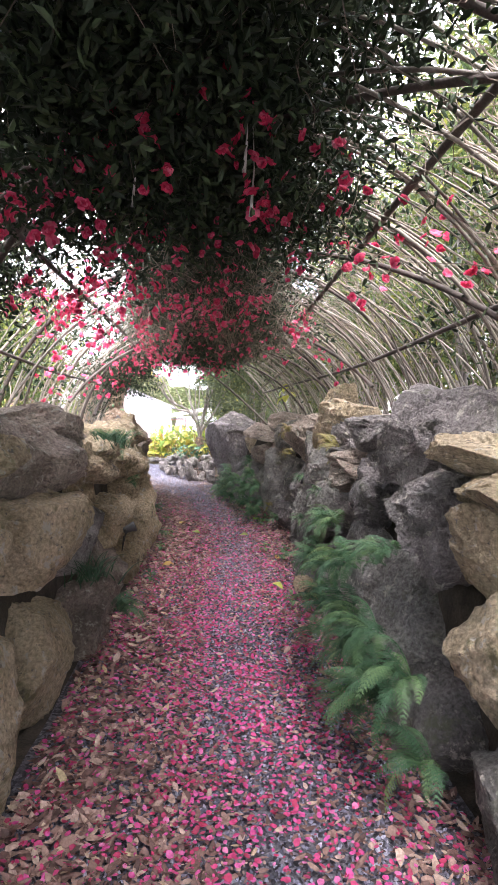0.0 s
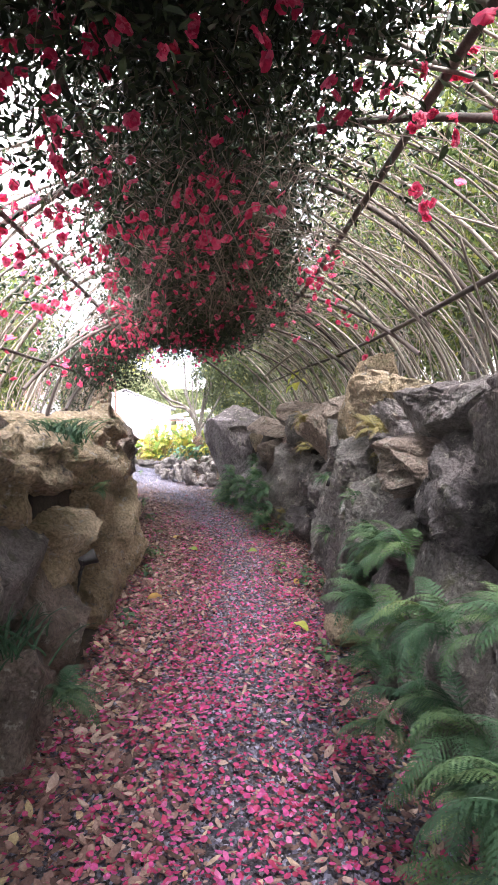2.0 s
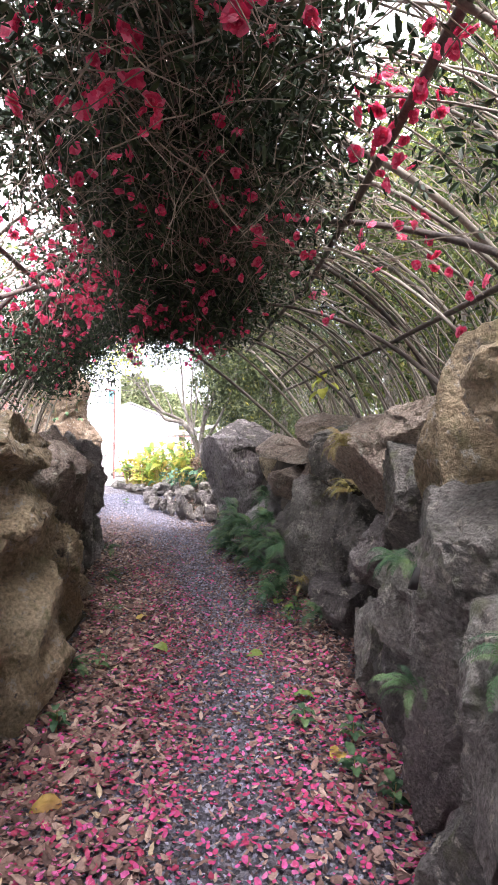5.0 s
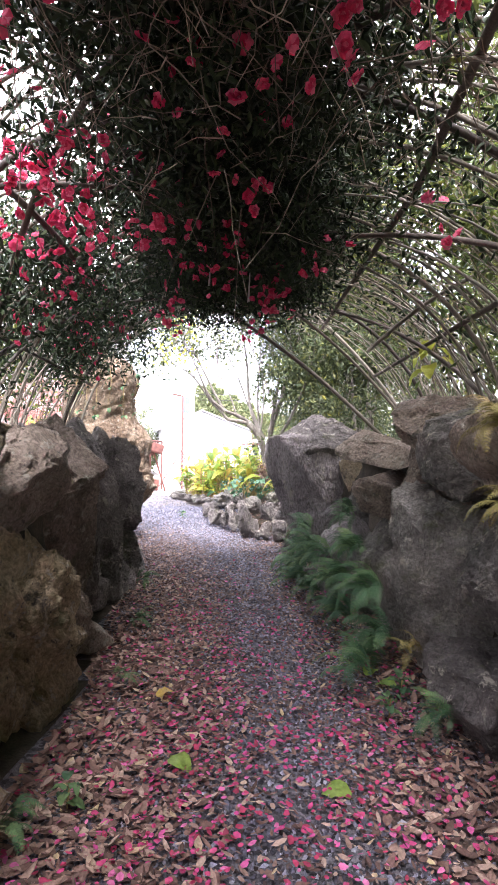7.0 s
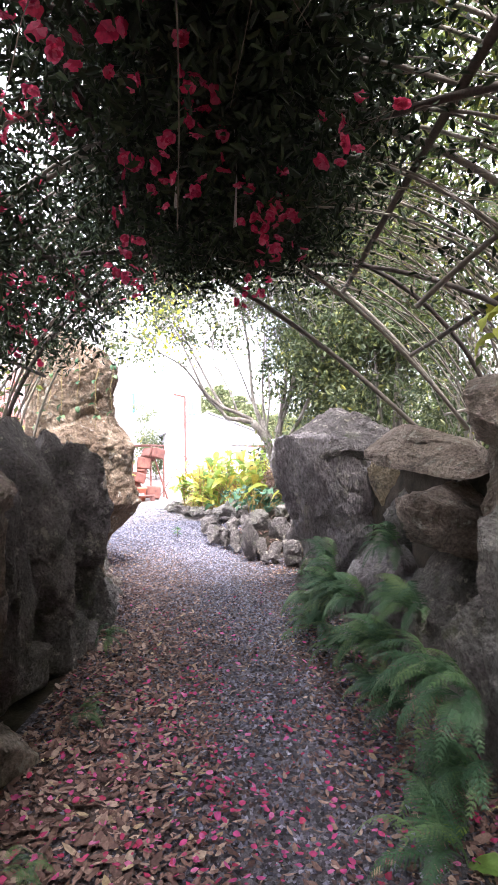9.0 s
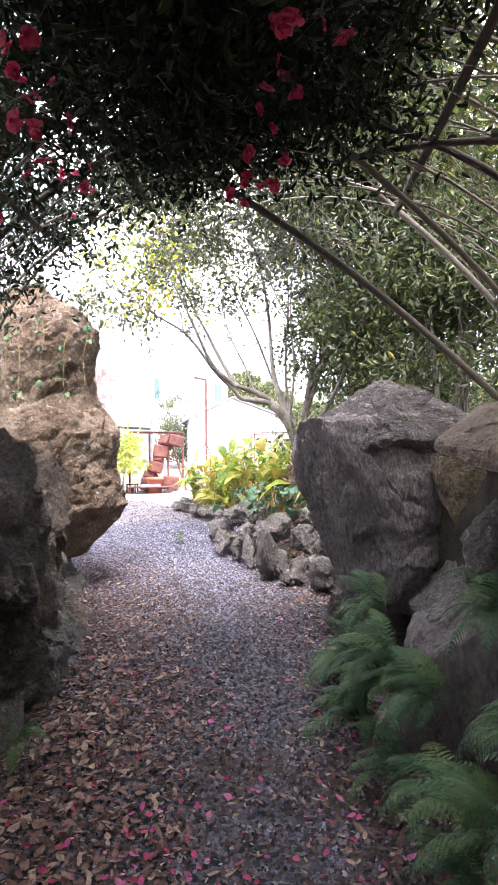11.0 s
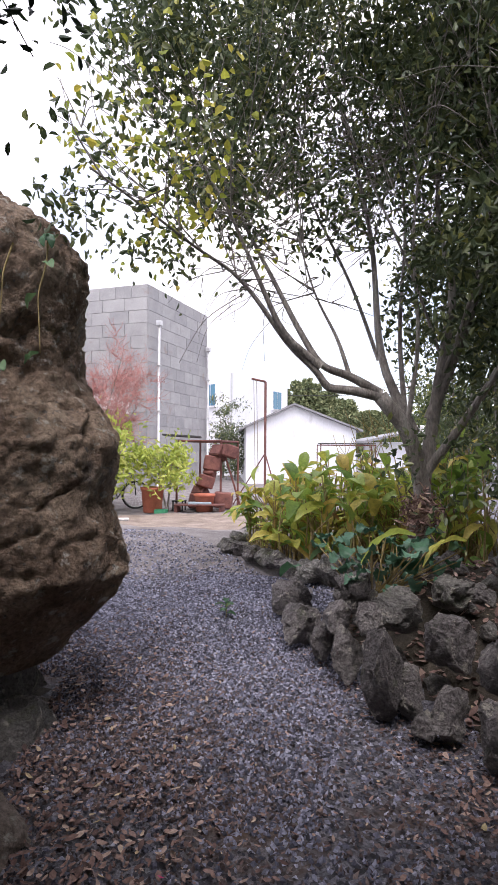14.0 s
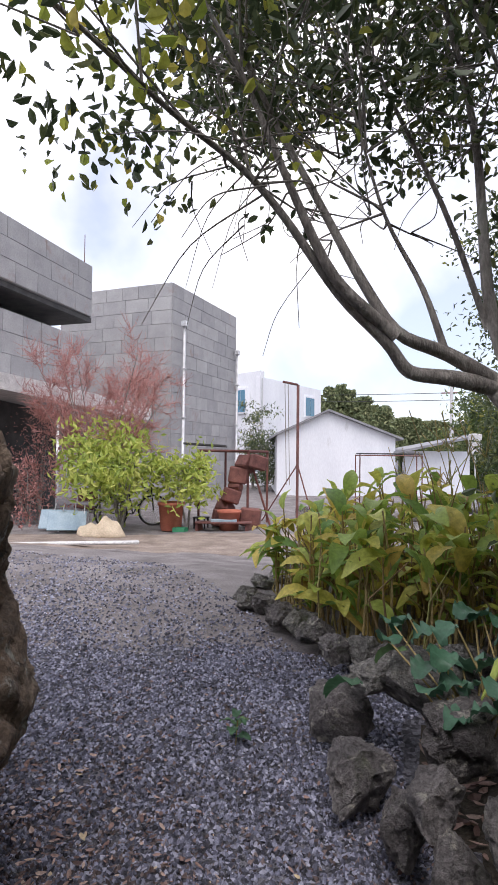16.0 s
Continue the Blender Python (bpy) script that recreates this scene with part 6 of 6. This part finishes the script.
pole_ob = thing("utility_pole", (0.22, 55, 0), "grey utility pole carrying wires", "utility pole")
part("pole", mesh_of("pole", *tube([(0.22, 55, 0), (0.22, 55, 6.6)], (0.16, 0.11), 9), CONCRETE, True), pole_ob)
part("crossarm", block(1.4, 0.08, 0.08, RUST, 0.01), pole_ob, "", (0.22, 55, 6.1))
for k, zz in enumerate((6.2, 5.7)):
    u = np.linspace(-1, 1, 30)
    part("wire", mesh_of("wire", *tube(np.stack([0.22 + u * 26, 55 + u * -2, zz + 0.9 * (u * u) - 0.05], -1), 0.02, 4), TYRE), pole_ob)

# terracotta pot
pot = thing("flower_pot", (-6.06, 23.95, 0), "tall terracotta flower pot at the yard edge", "pot")
part("body", lathe([(0.0, 0.0), (0.2, 0.0), (0.215, 0.02), (0.262, 0.52), (0.285, 0.525), (0.288, 0.59), (0.265, 0.592), (0.25, 0.5), (0.0, 0.49)], TERRACOTTA), pot, "", (-6.06, 23.95, 0))
pot2 = thing("flower_pot", (-4.95, 24.5, 0), "squat terracotta pot under the rusty frame", "pot")
part("body", lathe([(0.0, 0.0), (0.2, 0.0), (0.24, 0.36), (0.265, 0.365), (0.265, 0.42), (0.245, 0.42), (0.22, 0.33), (0.0, 0.32)], TERRACOTTA), pot2, "", (-4.95, 24.5, 0))

# yellow-green shrub and red-twigged tree
leafy("shrub", -6.95, 23.4, 0, 1.95, 1.05, 2300, 0.19, LIME_LEAF, "yellow-green leafy shrub behind the bicycle", 501, 5, "", 0.35)
leafy("shrub", -5.75, 24.1, 0.05, 1.45, 0.72, 1100, 0.18, LIME_LEAF, "low yellow-green shrub beside the pot", 502, 4, "", 0.5)
leafy("shrub", -9.4, 23.6, 0, 1.4, 0.7, 1500, 0.09, RED_TWIG, "russet shrub at the edge of the yard", 503, 4, "", 0.1)
leafy("shrub", -10.2, 25.0, 0, 2.4, 0.9, 1500, 0.08, RED_TWIG, "russet shrub at the edge of the yard", 504, 4, "", 0.1)
maple = thing("red_maple", (-7.95, 24.2, 0), "bare maple with a haze of fine red twigs", "tree")
rm = np.random.default_rng(9)
wood, fine = [], []
base_m = np.array([-7.95, 24.2, 1.2])
for k in range(16):
    a, out, up = 6.28 * k / 16 + rm.normal(0, 0.2), rm.uniform(0.7, 2.2), rm.uniform(1.3, 2.7)
    e = base_m + np.array([out * math.cos(a), 0.85 * out * math.sin(a), up])
    m_ = base_m + (e - base_m) * 0.5 + np.array([0.12 * math.cos(a), 0.1 * math.sin(a), -0.1])
    wood.append(bough([(-7.95, 24.2, -0.05), (-7.95, 24.2, 0.65), tuple(base_m), tuple(m_), tuple(e)], 0.032, 0.008, 5))
    for q in range(12):
        b = m_ + (e - m_) * rm.uniform(-0.6, 1.0)
        d = (b - base_m) / np.linalg.norm(b - base_m) * 0.45 + rm.normal(0, 0.36, 3) + np.array([0, 0, 0.12])
        d = d / np.linalg.norm(d) * rm.uniform(0.4, 0.8)
        fine.append(tube([b, b + d * 0.5 + rm.normal(0, 0.04, 3), b + d], (0.008, 0.006, 0.004), 3))
        for w in range(30):
            c = b + d * rm.uniform(0.25, 1.0)
            g = d / np.linalg.norm(d) * 0.3 + rm.normal(0, 0.5, 3)
            g = g / np.linalg.norm(g) * rm.uniform(0.15, 0.4)
            fine.append(tube([c, c + g * 0.55 + rm.normal(0, 0.025, 3), c + g + np.array([0, 0, 0.05])], (0.005, 0.004, 0.002), 3))
part("trunk", mesh_of("trunk", *join(wood), BARK, True), maple)
tagged(part("twig_haze", mesh_of("twig_haze", *join(fine), RED_TWIG), maple, "fine red twigs"), kind="stuff")


# bicycle leaning in the shrub
def ring(cx, cy, cz, r, tube_r, nx, ny, mat, name):
    a = np.linspace(0, 2 * np.pi, 41)
    p = np.stack([cx + r * np.cos(a) * nx, cy + r * np.cos(a) * ny, cz + r * np.sin(a)], -1)
    return mesh_of(name, *tube(p, tube_r, 7), mat, True)


bike = thing("bicycle", (-7.0, 24.0, 0), "old black bicycle standing under the shrub", "bicycle")
nx, ny = math.cos(radians(30)), math.sin(radians(30))
for s in (-1, 1):
    wx, wy, wz = -7.0 + s * 0.28 * nx, 24.0 + s * 0.5 * ny * 2, 0.35
    wheel = part("wheel", ring(0, 0, 0, 0.33, 0.022, nx, ny, TYRE, "wheel"), bike, "", (wx, wy, wz))
    rim = new("rim", ring(0, 0, 0, 0.295, 0.01, nx, ny, METAL, "rim"))
    rim.parent = wheel
    sp = [tube([(0, 0, 0), (0.29 * math.cos(t) * nx, 0.29 * math.cos(t) * ny, 0.29 * math.sin(t))], 0.003, 3) for t in np.linspace(0, 6.28, 17)[:-1]]
    spk = new("spokes", mesh_of("spokes", *join(sp), METAL))
    spk.parent = wheel
fw_, bw_ = np.array([-7.0 + 0.28 * nx, 24.5, 0.35]), np.array([-7.0 - 0.28 * nx, 23.5, 0.35])
seat_p, crank, head = (fw_ + bw_) / 2 + np.array([-0.06, -0.1, 0.45]), (fw_ + bw_) / 2 + np.array([0, 0, -0.05]), fw_ + np.array([-0.02, -0.1, 0.55])
part("frame", mesh_of("frame", *join([tube([p, q], 0.014, 6) for p, q in ((bw_, seat_p), (bw_, crank), (crank, seat_p), (seat_p, head), (crank, head), (head, fw_))]), TYRE, True), bike)
part("saddle", block(0.14, 0.26, 0.06, TYRE, 0.02), bike, "", seat_p + np.array([0, 0, 0.06]))
part("handlebar", mesh_of("handlebar", *tube([head + np.array([-0.22, 0, 0.12]), head + np.array([0, 0, 0.1]), head + np.array([0.22, 0, 0.12])], 0.012, 6), METAL, True), bike)

# cream tarp heap
tv, tf = ICO[4]
tv = tv * np.array([0.5, 0.3, 0.3])
tv[:, 2] = np.maximum(tv[:, 2], 0) * (1 + 0.25 * np.sin(tv[:, 0] * 9) + 0.15 * np.sin(tv[:, 0] * 21 + tv[:, 1] * 11)) + 0.01
tarp = new("tarp", mesh_of("tarp", tv, tf, SACK, True))
tarp.location = (-6.75, 22.35, 0.03)
tagged(tarp, "crumpled cream tarp lying in a heap", "tarp")

# folding tables and a chair stored under the shrub
for x, y, ang, lean in ((-8.1, 22.9, 20, 62), (-7.75, 22.7, 28, 58)):
    tb = thing("folding_table", (x, y, 0), "faded blue folding table lying on its edge", "table", "stored tables")
    part("top", block(0.75, 0.42, 0.03, BLUE_PANEL, 0.008), tb, "", (x, y, 0.24), (radians(lean), 0, radians(ang)))
    for s in (-0.3, 0.3):
        part("leg", mesh_of("leg", *tube([(x + s, y + 0.12, 0.0), (x + s * 0.8, y + 0.25, 0.55)], 0.012, 6), METAL), tb)
chair = thing("folding_chair", (-7.95, 23.6, 0), "white metal folding chair with a dark red seat", "chair")
part("seat", block(0.42, 0.4, 0.05, RUST, 0.015), chair, "dark red seat", (-7.95, 23.6, 0.42), (0, radians(8), radians(25)))
part("backrest", block(0.42, 0.05, 0.3, RUST, 0.015), chair, "dark red backrest", (-8.0, 23.8, 0.55), (0, 0, radians(25)))
for dx, dy in ((-0.2, -0.18), (0.2, -0.1), (-0.2, 0.2), (0.18, 0.25)):
    part("leg", mesh_of("leg", *tube([(-7.95 + dx, 23.6 + dy, 0), (-7.95 + dx * 0.6, 23.6 + dy * 0.6, 0.45)], 0.011, 6), PAINT_WHITE), chair)
for q in range(2):
    part("rung", mesh_of("rung", *tube([(-8.2, 23.45 + 0.3 * q, 0.3), (-7.7, 23.6 + 0.3 * q, 0.34)], 0.01, 6), PAINT_WHITE), chair)
crate = thing("crate", (-5.75, 23.75, 0), "small green plastic crate on the ground", "crate")
GREEN = material("green_plastic", [(0.3, (0.04, 0.24, 0.12)), (0.7, (0.06, 0.32, 0.16))], 5, 40, 0.1, 0.5, 0.0)
for dx, dy, sx, sy in ((0, -0.1, 0.26, 0.015), (0, 0.1, 0.26, 0.015), (-0.13, 0, 0.015, 0.2), (0.13, 0, 0.015, 0.2), (0, 0, 0.26, 0.2)):
    part("side" if sx != sy + 0.06 else "base", block(sx, sy, 0.09 if min(sx, sy) < 0.1 else 0.012, GREEN, 0.003), crate, "", (-5.75 + dx, 23.75 + dy, 0.0))
bucket = thing("stool", (-5.6, 24.5, 0), "small dark stool beside the pot", "stool")
part("seat", block(0.3, 0.26, 0.03, TYRE, 0.008), bucket, "", (-5.6, 24.5, 0.22))
for dx, dy in ((-0.12, -0.1), (0.12, -0.1), (-0.12, 0.1), (0.12, 0.1)):
    part("leg", block(0.03, 0.03, 0.22, TYRE, 0.004), bucket, "", (-5.6 + dx, 24.5 + dy, 0))

# rusty block sculpture
sculpt = thing("block_sculpture", (-5.0, 24.9, 0), "stack of tilted rusty brown steel blocks", "sculpture")
for x, y, z, s, tilt in ((-5.3, 24.85, 0.02, 0.42, 0.2), (-5.25, 24.9, 0.3, 0.36, 0.7), (-5.1, 24.9, 0.55, 0.36, 0.3), (-4.98, 24.9, 0.82, 0.3, 0.8), (-4.95, 25.0, 0.98, 0.42, 0.15), (-4.8, 24.95, 1.28, 0.36, 0.6), (-4.5, 24.95, 1.3, 0.36, 0.3), (-4.65, 25.0, 0.05, 0.45, 0.1)):
    part("block", block(s, s * 0.9, s * 0.86, RUST, 0.03), sculpt, "", (x, y, z), (0, tilt, tilt * 2))
bench = thing("low_bench", (-5.0, 24.35, 0), "low rusty bench with green boards under the frame", "bench")
part("top", block(1.2, 0.34, 0.03, RUST, 0.006), bench, "", (-5.0, 24.3, 0.16), (0, 0, radians(18)))
part("board", block(0.55, 0.2, 0.05, BLUE_PANEL, 0.006), bench, "pale green board", (-5.0, 24.3, 0.19), (0, 0, radians(20)))
for s in (-0.5, 0.5):
    part("leg", block(0.06, 0.28, 0.16, RUST, 0.006), bench, "", (-5.0 + s, 24.3 + 0.32 * s, 0))

# rusty pergola frame
perg = thing("rusty_frame", (-5.2, 25.4, 0), "rusty steel frame with a flat top over the sculpture", "frame")
P_ = [(-5.75, 24.7), (-4.7, 25.0), (-4.6, 26.2), (-5.6, 26.0)]
for x, y in P_:
    part("post", mesh_of("post", *tube([(x, y, 0), (x, y, 1.68)], 0.028, 6), RUST), perg)
for i in range(4):
    a, b = P_[i], P_[(i + 1) % 4]
    part("beam", mesh_of("beam", *tube([(*a, 1.7), (*b, 1.7)], 0.032, 6), RUST), perg)
part("panel", block(1.0, 0.9, 0.05, SHADE_AND_DARK_PANEL, 0.01), perg, "dark flat roof panel", (-6.0, 25.7, 1.82), (0, radians(3), radians(18)))
part("brace", mesh_of("brace", *tube([(-4.7, 25.0, 1.68), (-4.25, 25.3, 0.0)], 0.025, 6), RUST), perg)

# tall pole with braces
mast = thing("mast", (-3.9, 26.6, 0), "tall rusty pole with diagonal braces and hanging ropes", "pole")
part("post", mesh_of("post", *tube([(-3.95, 26.6, 0), (-3.95, 26.6, 3.35)], 0.035, 8), RUST, True), mast)
part("arm", mesh_of("arm", *tube([(-3.95, 26.6, 3.35), (-4.3, 26.45, 3.42)], 0.03, 7), RUST, True), mast)
for dx in (-0.85, 0.4):
    part("brace", mesh_of("brace", *tube([(-3.95, 26.6, 1.4), (-3.95 + dx, 26.6 + 0.2 * dx, 0)], 0.018, 6), RUST), mast)
for q in range(2):
    part("rope", mesh_of("rope", *tube([(-4.25 + 0.08 * q, 26.47, 3.4), (-4.2 + 0.08 * q, 26.5, 0.9)], 0.008, 4), TWIG), mast)

# scaffold frame
scaf = thing("scaffold_frame", (-1.9, 27.3, 0), "thin rusty scaffold frame standing before the white house", "scaffold")
S_ = [(-2.5, 27.1), (-1.05, 27.6), (-1.2, 28.3), (-2.7, 27.8)]
for x, y in S_:
    part("post", mesh_of("post", *tube([(x, y, 0), (x, y, 1.66)], 0.016, 6), RUST), scaf)
for zz in (1.64, 1.1, 0.55):
    for i in range(4):
        if zz < 1.5 and i % 2 == 0:
            continue
        part("rung", mesh_of("rung", *tube([(*S_[i], zz), (*S_[(i + 1) % 4], zz)], 0.014, 5), RUST), scaf)
part("top_plate", block(1.5, 0.7, 0.03, SHADE_AND_DARK_PANEL, 0.005), scaf, "dark flat top", (-1.86, 27.7, 1.67), (0, 0, radians(19)))

sign = thing("white_box", (0.1, 26.5, 0), "small white box on a thin post", "box")
part("post", mesh_of("post", *tube([(0.1, 26.5, 0), (0.1, 26.5, 1.7)], 0.02, 6), METAL), sign)
part("box", block(0.26, 0.16, 0.46, PAINT_WHITE, 0.02), sign, "", (0.1, 26.5, 1.68), (0, 0, radians(20)))

# low rubble and timber line behind the bed
for k in range(9):
    loose_stone(-4.2 + 0.55 * k, 28.4 + 0.25 * k, 0.12, 0.5, 0.4, 0.4, "grey", group="rubble behind the bed")
for k in range(4):
    lg = new("log", mesh_of("log", *tube([(-4.0 + 0.9 * k, 26.9 + 0.2 * k, 0.12), (-2.6 + 0.9 * k, 27.3 + 0.2 * k, 0.13)], 0.1, 9), BARK, True))
    tagged(lg, "weathered grey log lying behind the bed", "log", "logs behind the bed")
kerb = new("stone_edge", block(2.6, 0.12, 0.05, PAINT_WHITE, 0.015))
kerb.location, kerb.rotation_euler = (-6.3, 20.3, float(rise(20.3)) + 0.02), (0, 0, radians(28))
tagged(kerb, "pale worn stone edging at the yard", "kerb")

# ropes hanging in the arbour
for x, y, z0, z1 in ((0.12, 2.35, 2.95, 2.62), (0.16, 2.5, 2.9, 2.5), (-0.35, 2.6, 2.85, 2.55), (0.0, 9.9, 2.95, 2.45), (-0.3, 10.0, 2.95, 2.6)):
    rp = new("rope_end", mesh_of("rope_end", *join([tube([(x, y, z0), (x + 0.01, y, (z0 + z1) / 2), (x + 0.006 * k, y, z1)], 0.0025, 5) for k in range(-1, 2)]), PAINT_WHITE, True))
    tagged(rp, "frayed pale rope end hanging from the arbour", "rope", "rope ends")


# garden spotlights set among the wall stones
def spotlight(x, y, z, yaw):
    root = thing("garden_spotlight", (x, y, z), "small black plastic garden spotlight wedged between wall stones", "spotlight", "garden spotlights")
    c, q = math.cos(radians(yaw)), math.sin(radians(yaw))
    head = part("head", lathe([(0.0, -0.06), (0.022, -0.06), (0.03, -0.045), (0.034, 0.0), (0.045, 0.03), (0.046, 0.045), (0.04, 0.045), (0.038, 0.035), (0.0, 0.03)], TYRE, 18, "head"), root, "", (x + 0.03 * c, y + 0.03 * q, z + 0.06), (0, radians(70), radians(yaw)))
    lens = new("lens", lathe([(0.0, 0.034), (0.037, 0.036), (0.037, 0.04), (0.0, 0.041)], GLASS, 18, "lens"))
    lens.parent = head
    part("bracket", mesh_of("bracket", *join([tube([(x, y + e, z + 0.06), (x - 0.01 * c, y + e, z + 0.0), (x - 0.02 * c, y, z - 0.02)], 0.005, 6) for e in (-0.04, 0.04)]), TYRE, True), root)
    part("spike", mesh_of("spike", *tube([(x - 0.02 * c, y, z - 0.01), (x - 0.04 * c, y, z - 0.14)], (0.012, 0.004), 7), TYRE, True), root)


spotlight(-0.68, 5.07, 0.62, 20)
spotlight(1.12, 6.33, 0.93, 160)

# thin vines hanging down the rock pillar
rv = random.Random(97)
for k in range(6):
    x, z0 = -2.6 + 0.16 * k, rv.uniform(2.35, 2.65)
    y = 13.22 + 0.06 * abs(k - 2)
    vine = thing("vine", (x, y, z0), "thin dry vine trailing down the rock pillar", "vine", "vines on the pillar")
    pts = [(x + rv.gauss(0, 0.015), y - 0.03 - 0.015 * j, z0 - 0.13 * j) for j in range(rv.randint(4, 7))]
    part("stem", mesh_of("stem", *bough(pts, 0.005, 0.002, 5), STEM, True), vine)
    for j in range(5):
        p = pts[rv.randrange(len(pts))]
        part("leaf", SEEDLING[j % 2], vine, "", (p[0], p[1] - 0.01, p[2]), (0.4, radians(rv.uniform(10, 60)), radians(rv.uniform(200, 340))))
